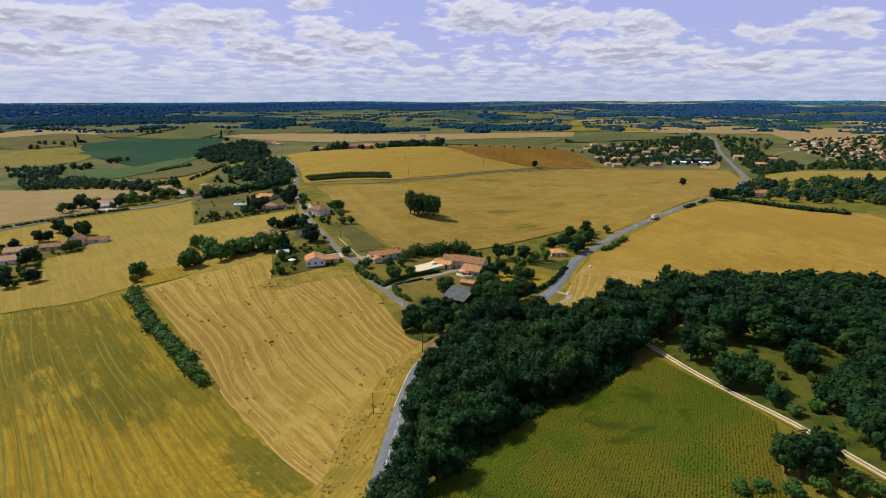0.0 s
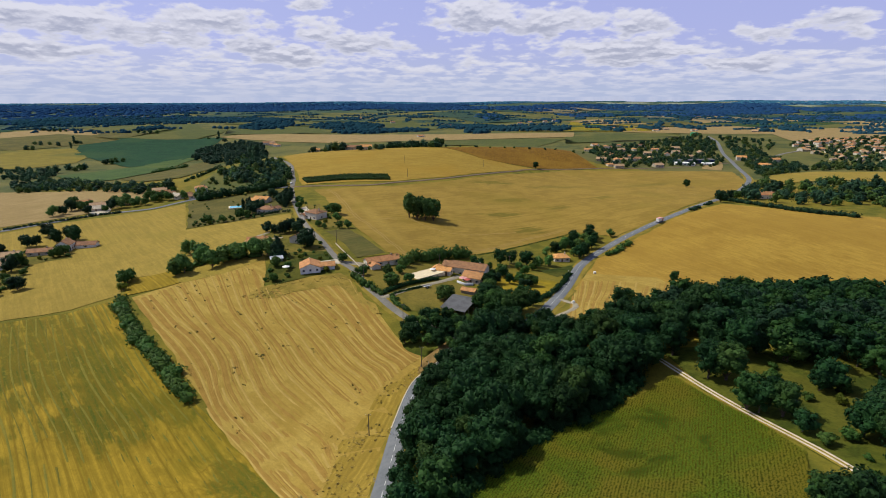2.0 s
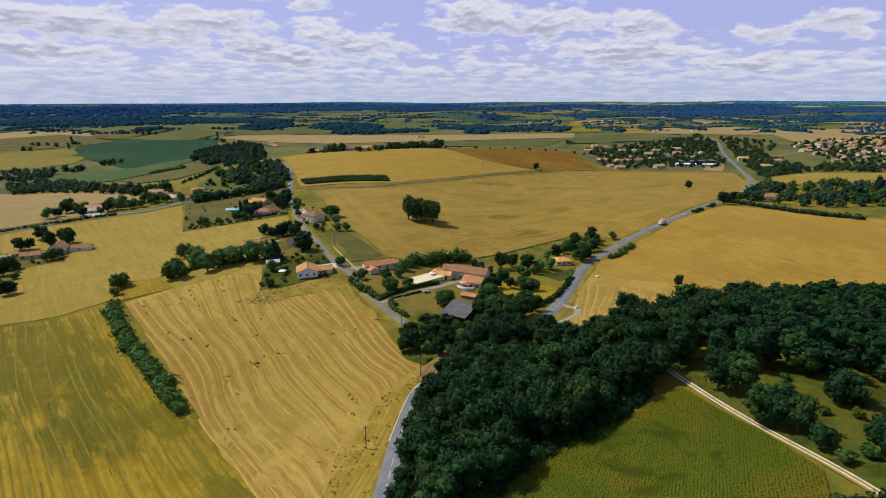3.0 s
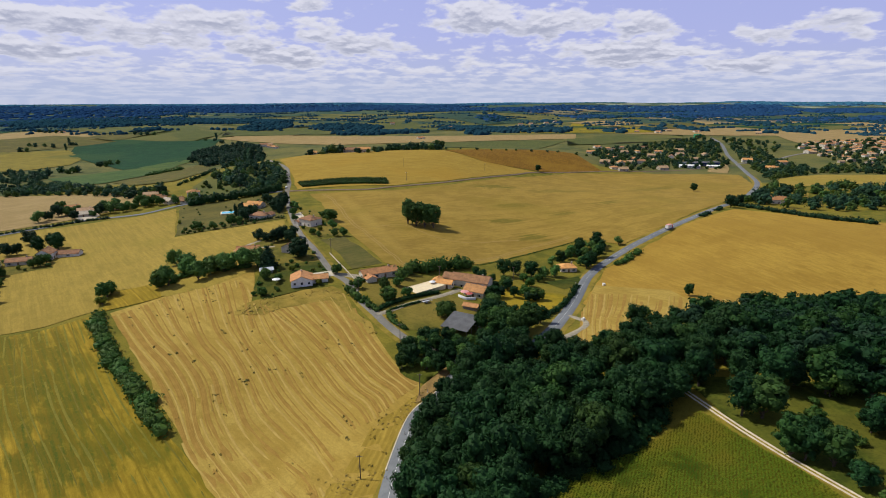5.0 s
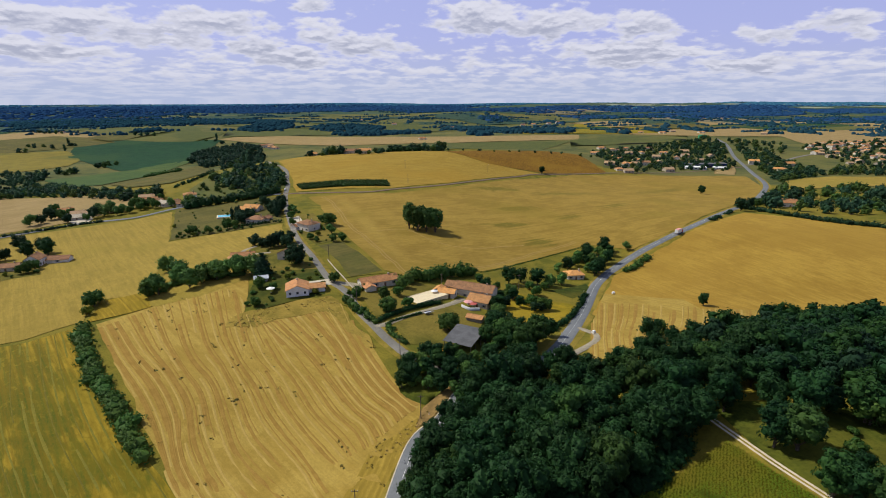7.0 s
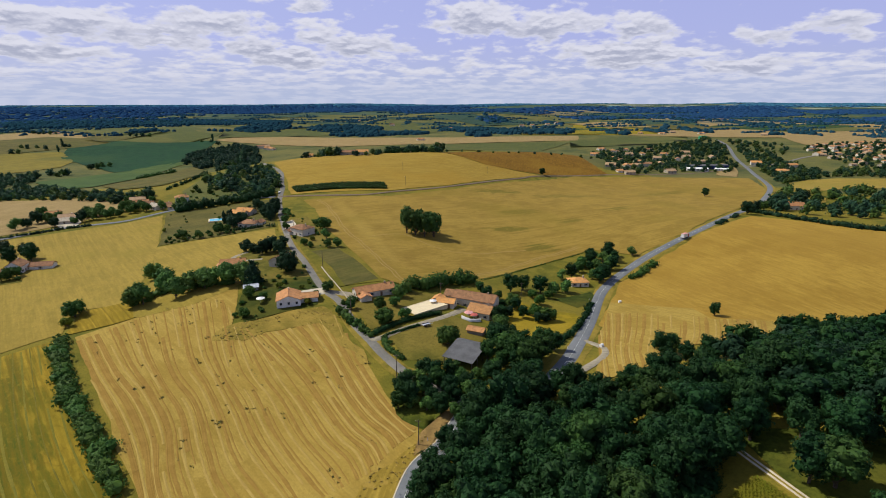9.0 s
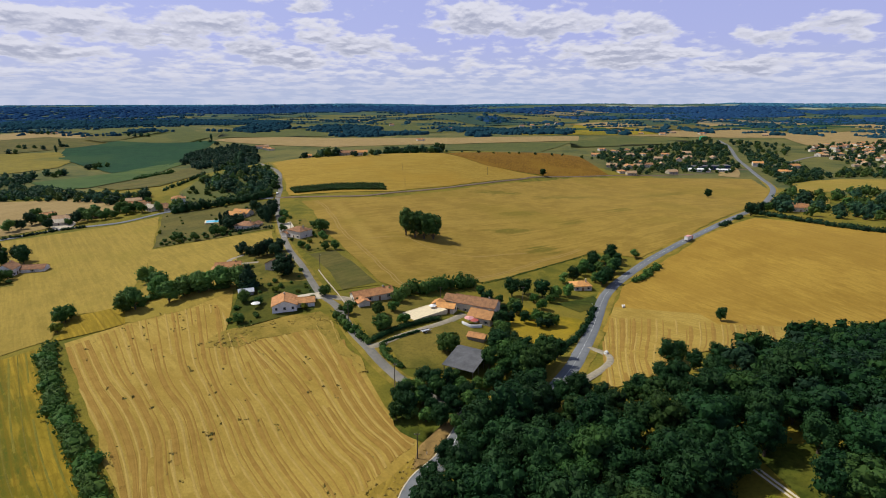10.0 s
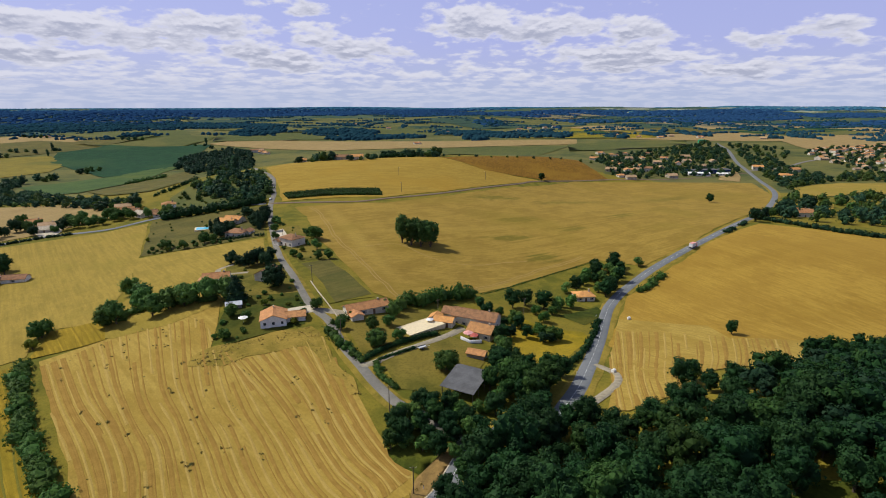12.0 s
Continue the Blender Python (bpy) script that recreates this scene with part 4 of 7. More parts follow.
road("slip_road", "pale worn slip road curving off the main road", [(59.5, 242), (63, 236), (63.5, 230), (60, 222), (54, 215), (46, 207)], 2.1, M_GRAVEL, 0.55)
TRACK = [(70, 159), (71, 155), (75, 139), (79, 124), (83, 108), (85, 92), (86, 84), (88, 71)]
farm_track = tagged(part("farm_track", ribbon(TRACK, [-1.1, -0.8, 0.8, 1.1], [0.18, 0.34, 0.34, 0.18]), M_VERGE, None), "farm track with two pale chalk ruts beside the sunflowers", "track", kind="structure")
for rut in (-0.52, 0.52):
    part("rut", ribbon(TRACK, [rut - 0.27, rut, rut + 0.27], [0.37, 0.40, 0.37], 2.0, 0.15), M_CHALK, farm_track, "white chalk rut")
road("farm_drive", "pale gravel drive up to the farm", [(-24, 233), (-19, 236), (-13, 242), (-4, 250), (5, 259), (13, 270)], 2.4, M_GRAVEL, 0.5)
road("house_drive", "pale gravel yard of the white house", [(-50, 280), (-55, 278), (-61, 275)], 6.5, M_CHALK, 0.52)
road("barn_drive", "pale gravel drive to the long house", [(-50, 279), (-39, 277), (-33, 274)], 3.6, M_GRAVEL, 0.52)
field("pink_house_yard", "pale forecourt beside the two-storey house", [(-106, 420), (-101, 426), (-88, 393), (-93, 386), (-99, 398)], M_CHALK, 0.42, 5.0, 0.6)
road("cedar_drive", "pale curved gravel drive behind the cedar", [(-107, 346), (-112, 338), (-106, 329), (-93, 329)], 2.2, M_GRAVEL, 0.5)
field("grove_grass", "yellow-green grass between the valley trees", [(-247, 572), (-250, 622), (-226, 661), (-181, 659), (-141, 536), (-175, 521), (-215, 512)], C_GREEN, 0.4)
field("park_meadow", "pale mown meadow between village trees", [(440, 697), (491, 730), (535, 741), (680, 700), (586, 609), (488, 654), (439, 624), (401, 624)], C_PALE, 0.5)
field("park_meadow", "small pale meadow between village trees", [(361, 553), (395, 570), (353, 515), (327, 503)], C_PALE, 0.5)
field("paved_yard", "pale gravel yard beside the side road", [(-298, 464), (-304, 479), (-295, 487), (-282, 471), (-279, 459), (-286, 452)], M_CHALK, 0.45, 6.0, 0.5)
field("village_stubble", "tan cut field between the white halls and the road", [(415, 765), (450, 825), (492, 915), (470, 922), (438, 850), (395, 782)], C_TAN, 0.45, 12.0, 1.5)
road("village_road", "grey village road between trees and houses", [(492, 878), (560, 900), (640, 960), (740, 1010)], 5.0, M_ASPHALT, 0.7)
for verge_name, verge_line, out_, half_ in (("lane_verge", LANE[:12], 3.6, 1.6), ("main_verge", MAIN[:26], 5.2, 2.6)):
    tagged(part(verge_name, ribbon(verge_line, [-out_, -half_, 0, half_, out_], [0.12, 0.30, 0.30, 0.30, 0.12], 4.0, 0.8), M_VERGE, None), "dry grass verge along the road", "verge", kind="structure")
field("car_bay", "ochre bare earth bank beside the lane", [(-6, 172), (-2, 174), (3, 182.5), (8, 189), (6, 192.5), (1, 187), (-4, 181)], M_EARTH, 0.33, 2.0, 1.2)
field("shaded_grass", "rough green grass under the roadside trees", [(-11, 188), (-3, 182), (1, 187.5), (6, 193), (12, 198), (6, 208), (-8, 208), (-14, 198)], M_CLEARING, 0.30, 4.0, 1.5)
tagged(part("road_edge", ribbon(MAIN[3:8], [-2.95, -2.6], 0.50, 2.0, 0.2), M_CHALK, None), "pale worn stone edge of the road", "road edge", kind="structure")

line = glide(MAIN, 1.0)
for k in range(6, min(len(line) - 4, 520), 5):
    bm, q = bmesh.new(), line[k : k + 4]
    for a, b in zip(q, q[1:]):
        s = Vector(((b - a).normalized().y, -(b - a).normalized().x, 0)) * 0.06
        bm.faces.new([bm.verts.new((p.x, p.y, on_land(p.x, p.y) + 0.56)) for p in (a - s, a + s, b + s, b - s)])
    bmesh.ops.remove_doubles(bm, verts=bm.verts[:], dist=0.01)
    bmesh.ops.recalc_face_normals(bm, faces=bm.faces[:])
    part("dash", bm, M_PAINT, main_road)


# ---- buildings ----
def window(parent, x, z, w, h, y, m, shutters=False):
    """A window on the face y of the wall, in the wall's own axes turned by m."""
    frame_mesh = boxed(x - w / 2, y - 0.05, z, x + w / 2, y + 0.05, z + h)
    frame_mesh.transform(m)
    f = part("window", frame_mesh, M_WHITE, parent)
    pane = boxed(x - w / 2 + 0.08, y - 0.07, z + 0.08, x + w / 2 - 0.08, y - 0.05, z + h - 0.08)
    pane.transform(m)
    part("pane", pane, M_GLASS, f)
    if shutters:
        for side in (-1, 1):
            s = boxed(x + side * (w / 2 + 0.25) - 0.22, y - 0.06, z, x + side * (w / 2 + 0.25) + 0.22, y, z + h)
            s.transform(m)
            part("shutter", s, M_SHUTTER, f)


def gable_walls(l, d, hw, hr):
    bm = bmesh.new()
    a, b = l / 2, d / 2
    pts = [(-b, -0.8), (b, -0.8), (b, hw), (0, hw + hr), (-b, hw)]
    ends = [[bm.verts.new((x, y, z)) for y, z in pts] for x in (-a, a)]
    bm.faces.new(ends[0][::-1])
    bm.faces.new(ends[1])
    for k in range(5):
        bm.faces.new((ends[0][k], ends[0][(k + 1) % 5], ends[1][(k + 1) % 5], ends[1][k]))
    bmesh.ops.recalc_face_normals(bm, faces=bm.faces[:])
    return bm


def gable_roof(l, d, hw, hr, over=0.45, thick=0.18):
    bm = bmesh.new()
    a, b, s = l / 2 + over, d / 2 + over, hr / (d / 2)
    pts = [(-b, hw - over * s), (0, hw + hr), (b, hw - over * s), (b, hw - over * s + thick), (0, hw + hr + thick), (-b, hw - over * s + thick)]
    pts = [(y, z + 0.04) for y, z in pts]
    ends = [[bm.verts.new((x, y, z)) for y, z in pts] for x in (-a, a)]
    for k in range(6):
        bm.faces.new((ends[0][k], ends[0][(k + 1) % 6], ends[1][(k + 1) % 6], ends[1][k]))
    for e in ends:
        bm.faces.new((e[0], e[1], e[4], e[5]))
        bm.faces.new((e[1], e[2], e[3], e[4]))
    limb(bm, Vector((-a, 0, hw + hr + thick)), Vector((a, 0, hw + hr + thick)), 0.14, 0.14, 6)
    bmesh.ops.recalc_face_normals(bm, faces=bm.faces[:])
    return bm


def hip_roof(l, d, hw, hr, over=0.5, thick=0.18):
    bm = bmesh.new()
    a, b, r = l / 2 + over, d / 2 + over, max(0.05, (l - d) / 2)
    low = [bm.verts.new((x, y, hw - 0.1)) for x, y in ((-a, -b), (a, -b), (a, b), (-a, b))]
    rim = [bm.verts.new((x, y, hw - 0.1 + thick)) for x, y in ((-a, -b), (a, -b), (a, b), (-a, b))]
    top = [bm.verts.new((x, 0, hw + hr)) for x in (-r, r)]
    bm.faces.new(low[::-1])
    for k in range(4):
        bm.faces.new((low[k], low[(k + 1) % 4], rim[(k + 1) % 4], rim[k]))
    bm.faces.new((rim[0], rim[1], top[1], top[0]))
    bm.faces.new((rim[1], rim[2], top[1]))
    bm.faces.new((rim[2], rim[3], top[0], top[1]))
    bm.faces.new((rim[3], rim[0], top[0]))
    bmesh.ops.recalc_face_normals(bm, faces=bm.faces[:])
    return bm


def house(name, label, x, y, turn, l, d, hw, hr, wall, roof, hip=False, wings=(), front=3, back=2, ends=1, shutters=True, chimney=0.3, category="house", sink=0.0, group=""):
    """A house whose ridge runs along its own x axis; wings: (x, y, turn, l, d, hw, hr) in its own axes."""
    root = thing(name, pose(x, y, on_land(x, y) - sink, 0, 0, turn), label, category, group)
    HOMES.append((x, y, max(l, d) / 2 + 1.5))
    blocks = [(0, 0, 0, l, d, hw, hr, front, back, ends)] + [(*w, 1, 1, 0) for w in wings]
    for k, (bx, by, bt, bl, bd, bw, bh, nf, nb, ne) in enumerate(blocks):
        m = pose(bx, by, 0, 0, 0, bt)
        w = (box(bmesh.new(), -bl / 2, -bd / 2, -0.8, bl / 2, bd / 2, bw) if hip and not k else gable_walls(bl, bd, bw, bh))
        w.transform(m)
        walls = part("wall" if not k else "wing_wall", w, wall, root)
        r = hip_roof(bl, bd, bw, bh) if hip and not k else gable_roof(bl, bd, bw, bh)
        r.transform(m)
        part("roof" if not k else "wing_roof", r, roof, root)
        for face, n in ((0, nf), (180, nb), (90, ne), (270, ne)):
            run, deep = (bl, bd) if face in (0, 180) else (bd, bl)
            fm = m @ pose(0, 0, 0, 0, 0, face)
            for j in range(n):
                wx = run * ((j + 0.5) / n - 0.5)
                if face == 0 and j == n // 2 and n > 1:
                    dm = boxed(wx - 0.5, -deep / 2 - 0.05, 0, wx + 0.5, -deep / 2 + 0.05, 2.1)
                    dm.transform(fm)
                    part("door", dm, M_DOOR, root)
                else:
                    window(walls, wx, 0.95, 1.1, 1.25, -deep / 2, fm, shutters and face in (0, 180))
    if chimney:
        part("chimney", boxed(l * chimney - 0.35, -0.3, hw + hr * 0.5, l * chimney + 0.35, 0.3, hw + hr + 0.9, bevel=0.04), M_STONE, root)
    return root


house("house", "white rendered house with low orange-brown tiled gable roof", -62.8, 267.5, 104, 10.5, 9.8, 2.9, 2.0, M_WHITE, M_TILE, wings=[(0.8, -8.4, 90, 7.5, 6.5, 2.3, 1.2)], ends=3)
house("long_house", "long low cream house with terracotta tiled roof", -27.5, 279.5, 27, 18, 7.5, 2.8, 1.7, M_WALL, M_TILE, wings=[(-6.5, -5.8, 90, 5, 5, 2.2, 1.1)], front=4)
house("farmhouse", "long old stone farmhouse with weathered brown tiles", 19, 276, -25, 19, 8.0, 4.6, 2.2, M_WALL, M_OLDTILE, wings=[(-11.5, 1.5, 0, 7, 7, 4.0, 1.8)], front=5, back=4)
house("farm_cottage", "cream farm wing with orange-brown tiled roof beside the awning", 20.5, 264.5, -28, 10, 8.5, 3.2, 2.0, M_WALL, M_TILE, front=3)
house("pool_house", "low pool house with bright orange tiled roof", 5.5, 272.5, -20, 8.0, 5.5, 2.5, 1.2, M_WALL, M_ORANGE, wings=[(-4.6, 2.2, 90, 5, 4.5, 2.4, 1.0)], chimney=0, front=2)
house("cottage", "small cream cottage with bright orange hipped roof among trees", 79.5, 327, 6, 9.5, 8.0, 2.8, 1.9, M_WALL, M_ORANGE, hip=True)
house("pink_house", "cream two-storey house with brown tiles and balcony", -84.3, 384, -38, 12, 10, 4.8, 2.2, M_WALL, M_OLDTILE, wings=[(-7.5, -3.5, 90, 6, 5, 2.5, 1.0)], hip=True)
house("stone_house", "cream house with red-brown roof beside a dark evergreen", -79.5, 318, 70, 11, 8, 3.4, 2.1, M_WALL, M_OLDTILE)
house("bungalow", "low cream bungalow with terracotta roof behind trees", -105, 318.5, 15, 12, 8.5, 2.8, 1.8, M_WALL, M_TILE, wings=[(-5, -3.5, 90, 6, 5, 2.6, 1.3)])
house("villa", "cream villa with dark red hipped roof by the hedge", -129.5, 417, -10, 12, 9.5, 3.2, 2.3, M_WALL, M_OLDTILE, hip=True, wings=[(5, 5, 90, 7, 6, 2.7, 1.4)])
house("yellow_house", "cream house with pale orange roof beside a blue pool", -150, 455, -20, 14, 9, 3.0, 2.0, M_WALL, M_ORANGE)
house("field_house", "white gabled house with brown tiled barn by the field", -240, 347, 100, 9, 8, 4.5, 2.6, M_WHITE, M_OLDTILE, wings=[(4.5, -11, 90, 12, 6.5, 2.6, 1.6)])
house("low_house", "low cream house with tan tiled roof among shrubs", -264, 328, 25, 15, 9, 2.9, 1.9, M_WALL, M_TANTILE)
house("garden_house", "low cream house with tan tiled roof beside a garden", -256, 308, 25, 16, 10, 2.9, 2.0, M_WHITE, M_TANTILE)
house("back_house", "low brown-roofed house behind the shrubs", -250, 338, 20, 13, 7, 2.6, 1.6, M_WALL, M_OLDTILE)
ROADSIDE = [(-321, 496), (-295, 471), (-266, 529), (-242, 511), (-236, 515), (-257, 526), (-227, 528), (-224, 506)]
house("roadside_house", "cream house with tiled roof on the side road", *ROADSIDE[0], 35, 11, 8, 3.0, 2.0, M_WALL, M_TILE)
house("roadside_house", "cream house with pale stone roof beside a yard", *ROADSIDE[1], 25, 14, 9, 2.6, 2.0, M_WALL, M_STONE)
house("roadside_house", "cream house with brown tiled roof on the side road", *ROADSIDE[2], 30, 15, 9, 3.0, 2.0, M_WALL, M_TILE)
house("roadside_house", "cream house with pale straw-coloured roof on the side road", *ROADSIDE[3], -35, 13, 9, 2.8, 2.0, M_WALL, M_STONE)
house("roadside_house", "white rendered house with pale roof beside the paved yard", -301, 483, 30, 12, 8, 3.2, 1.8, M_WHITE, M_TANTILE)
house("roadside_house", "white low house with tan roof among roadside trees", -276, 545, 25, 13, 8, 3.0, 1.9, M_WHITE, M_TANTILE)
house("roadside_house", "white two-storey house with tiled hipped roof at the wood", *ROADSIDE[6], 25, 11, 10, 5.2, 2.2, M_WHITE, M_TILE, hip=True)
for spot in (ROADSIDE[4], ROADSIDE[5], ROADSIDE[7]):
    house("roadside_house", "low cream house with dull tiled roof on the side road", *spot, 20, 10, 7, 2.4, 1.7, M_WALL, M_OLDTILE, front=2)
house("villa_annex", "cream house with pale orange roof behind the villa", *[(-162, 474), (-146, 459), (-135, 456)][1], -15, 13, 9, 3.4, 2.2, M_WALL, M_ORANGE)
PARK = [(319, 506), (496, 789), (496, 801), (551, 858), (677, 980), (518, 896)]
house("park_house", "cream house with brown-orange roof among village trees", *PARK[0], -10, 14, 10, 4.0, 2.4, M_WALL, M_TILE)
for spot, spin in zip(PARK[1:], (25, -15, 10, 30, -20)):
    house("park_house", "pale house with orange tiled roof among village trees", *spot, spin, 15, 10, 4.5, 2.4, M_WALL, M_ORANGE, shutters=False)
house("hill_farm", "cream farmhouse with orange roof on the hilltop", -86, 704, 5, 14, 9, 4.2, 2.3, M_WALL, M_ORANGE)
house("hill_barn", "stone barn with brown roof on the hilltop", -104, 712, -10, 22, 9, 3.8, 2.2, M_STONE, M_OLDTILE)
house("hill_cottage", "small cream cottage with orange roof on the hill", -152, 706, 8, 11, 7, 2.8, 1.7, M_WALL, M_ORANGE)
house("field_cottage", "white cottage with orange tiled roof among roadside trees", 327, 521, -20, 12, 9, 2.8, 2.0, M_WHITE, M_ORANGE)


def hangar():
    """An open barn: posts under one long slope of fibre sheets that drops steeply behind the ridge."""
    root = thing("barn", pose(11.0, 218.8, on_land(11, 218.8), 0, 0, -30), "open-sided farm barn with grey fibre-sheet roof", "barn")
    l, d, h = 11.0, 13.5, 3.2
    prof = [(-d / 2 - 0.3, h - 0.1), (d * 0.32, h + 1.9), (d / 2 + 0.3, h + 0.9), (d / 2 + 0.3, h + 1.02), (d * 0.32, h + 2.04), (-d / 2 - 0.3, h + 0.02)]
    bm = bmesh.new()
    ends = [[bm.verts.new((x, y, z)) for y, z in prof] for x in (-l / 2 - 0.3, l / 2 + 0.3)]
    for k in range(6):
        bm.faces.new((ends[0][k], ends[0][(k + 1) % 6], ends[1][(k + 1) % 6], ends[1][k]))
    for e in ends:
        bm.faces.new((e[0], e[1], e[4], e[5]))
        bm.faces.new((e[1], e[2], e[3], e[4]))
    bmesh.ops.recalc_face_normals(bm, faces=bm.faces[:])
    part("roof", bm, M_SHEET, root)
    for x in (-l / 2 + 0.3, l / 2 - 0.3):
        for k, up in enumerate((0.05, 0.72, 1.38, 0.9)):
            y = -d / 2 + 0.3 + k * (d - 0.6) / 3
            part("post", boxed(x - 0.12, y - 0.12, -0.8, x + 0.12, y + 0.12, h + up, bevel=0.02), M_POLE, root)
    part("back_wall", boxed(-l / 2 + 0.45, d / 2 - 0.2, -0.8, l / 2 - 0.45, d / 2 - 0.05, h + 0.85), M_SHUTTER, root)


hangar()
house("shed", "small wood store with rusty orange roof", 16.5, 243, -25, 6.5, 4.0, 2.0, 0.8, M_SHUTTER, M_TILE, front=0, back=0, ends=0, chimney=0, category="shed")
# Hut shape added in place of a pale object that is no shed.
house("garden_shed", "grey metal-roofed hut standing in for a pale object", -84, 282.5, 20, 6, 4.5, 2.0, 0.8, M_SHUTTER, M_STEEL, front=1, back=0, ends=0, chimney=0, category="shed")

terrace = thing("terrace", pose(-4.0, 266.1, max(on_land(-13, 264), on_land(-7, 258), on_land(9, 270), on_land(2, 277)) + 0.3, 0, 0, 39), "bright pale slab terrace beside the pool house", "terrace")
part("slab", boxed(-8.8, -4.6, -3.5, 8.8, 4.6, 0.0, bevel=0.05), M_TERRACE, terrace)
for k in range(2):
    part("kerb", boxed(-8.8, (2 * k - 1) * 4.6 - 0.15, -1.4, 8.8, (2 * k - 1) * 4.6 + 0.15, 0.1, bevel=0.03), M_TERRACE, terrace)


def parasol(x, y, high, wide, cloth, label):
    z = on_land(x, y) + 0.5
    root = thing("parasol", pose(x, y, z), label, "parasol")
    bm = bmesh.new()
    limb(bm, Vector((0, 0, -0.6)), Vector((0, 0, high)), 0.04, 0.03, 8)
    part("pole", bm, M_STEEL, root)
    bm = bmesh.new()
    bmesh.ops.create_cone(bm, cap_ends=True, segments=8, radius1=wide, radius2=0.05, depth=0.7, matrix=Matrix.Translation((0, 0, high - 0.15)))
    part("canopy", bm, cloth, root)


parasol(-75, 267.5, 2.4, 2.0, M_WHITE, "white garden parasol open on the lawn")
parasol(-0.5, 270.5, 2.5, 1.7, M_WHITE, "white parasol on the terrace")
parasol(14.5, 260.0, 2.6, 2.1, M_PINK, "pink and white parasol at the farm wing")
parasol(16.5, 258.5, 2.4, 1.9, M_RED, "faded red parasol at the farm wing")


def pool(x, y, turn, l, d, label):
    root = thing("swimming_pool", pose(x, y, on_land(x, y) + 0.5, 0, 0, turn), label, "pool")
    part("basin", boxed(-l / 2 - 0.9, -d / 2 - 0.9, -1.2, l / 2 + 0.9, d / 2 + 0.9, 0.1, bevel=0.05), M_TERRACE, root)
    part("water", boxed(-l / 2, -d / 2, 0.02, l / 2, d / 2, 0.14), M_POOL, root)


pool(-163, 449, 20, 14, 8, "bright blue swimming pool with pale surround")


def low_wall(name, points, high, material, label):
    bm = ribbon(points, [-0.14, -0.14, 0.14, 0.14], [0.0, high, high, 0.0], 3.0)
    tagged(part(name, bm, material, None), label, "wall")


low_wall("garden_wall", [(-58, 313), (-51.5, 299), (-45, 286), (-36.5, 268)], 0.7, M_STONE, "long low cream garden wall beside the lane")
low_wall("terrace_wall", [(11.5, 258.5), (15, 255), (19.5, 256.5)], 1.5, M_WHITE, "white terrace wall below the farm wing")


def pole(x, y, high, label, arm=True):
    root = thing("utility_pole", pose(x, y, on_land(x, y)), label, "pole", "poles along the lane")
    bm = bmesh.new()
    limb(bm, Vector((0, 0, -0.5)), Vector((0, 0, high)), 0.16, 0.10, 8)
    part("mast", bm, M_POLE, root)
    if arm:
        part("crossarm", boxed(-0.8, -0.06, high - 0.5, 0.8, 0.06, high - 0.38), M_POLE, root)
        for k in (-0.7, 0.0, 0.7):
            bm = bmesh.new()
            limb(bm, Vector((k, 0, high - 0.38)), Vector((k, 0, high - 0.2)), 0.05, 0.03, 6)
            part("insulator", bm, M_WHITE, root)


for px, py, ph in ((-4.5, 176, 8), (-57, 312, 9), (-12.5, 208, 8.5), (3, 281, 8), (43, 297, 8), (-19, 143, 7.5), (-34, 254, 8), (-92, 392, 8), (-32, 612, 9), (-26, 548, 9), (60, 640, 9)):
    pole(px, py, ph, "weathered wooden utility pole beside the field")


def wheel(parent, x, y, r):
    bm = bmesh.new()
    bmesh.ops.create_cone(bm, cap_ends=True, segments=14, radius1=r, radius2=r, depth=0.24, matrix=Matrix.Translation((x, y, r)) @ Matrix.Rotation(math.pi / 2, 4, "Y"))
    w = part("wheel", bm, M_RUBBER, parent)
    bm = bmesh.new()
    bmesh.ops.create_cone(bm, cap_ends=True, segments=10, radius1=r * 0.55, radius2=r * 0.55, depth=0.27, matrix=Matrix.Translation((x, y, r)) @ Matrix.Rotation(math.pi / 2, 4, "Y"))
    part("rim", bm, M_STEEL, w)


def car(x, y, turn, paint, label, high=0.5):
    root = thing("car", pose(x, y, on_land(x, y) + high, 0, 0, turn), label, "car")
    prof = [(-2.1, 0.35), (2.1, 0.35), (2.15, 0.75), (1.3, 0.95), (0.6, 1.45), (-1.2, 1.48), (-1.95, 1.0), (-2.12, 0.8)]
    bm = bmesh.new()
    sides = [[bm.verts.new((s * (0.86 if z < 1.2 else 0.7), y_, z)) for y_, z in prof] for s in (-1, 1)]
    bm.faces.new(sides[0])
    bm.faces.new(sides[1][::-1])
    for k in range(8):
        bm.faces.new((sides[0][k], sides[0][(k + 1) % 8], sides[1][(k + 1) % 8], sides[1][k]))
    bmesh.ops.recalc_face_normals(bm, faces=bm.faces[:])
    bmesh.ops.bevel(bm, geom=bm.edges[:], offset=0.06, segments=2, affect="EDGES")
    part("body", bm, paint, root)
    part("windscreen", boxed(-0.6, 0.75, 1.02, 0.6, 1.1, 1.32), M_GLASS, root)
    for s in (-1, 1):
        part("side_window", boxed(s * 0.79 - 0.02, -1.1, 1.02, s * 0.79 + 0.02, 0.6, 1.34), M_GLASS, root)
        part("headlight", boxed(s * 0.6 - 0.15, 2.08, 0.62, s * 0.6 + 0.15, 2.17, 0.76), M_WHITE, root)
        for wy in (-1.3, 1.3):
            wheel(root, s * 0.8, wy, 0.31)


car(0.6, 194.5, 55, M_BLUE, "dark blue car parked under the trees")
car(-95, 393, 30, M_WHITE, "white car parked by the pink house", 0.5)
car(-139, 528, 10, M_WHITE, "white car at the crossroad", 0.6)


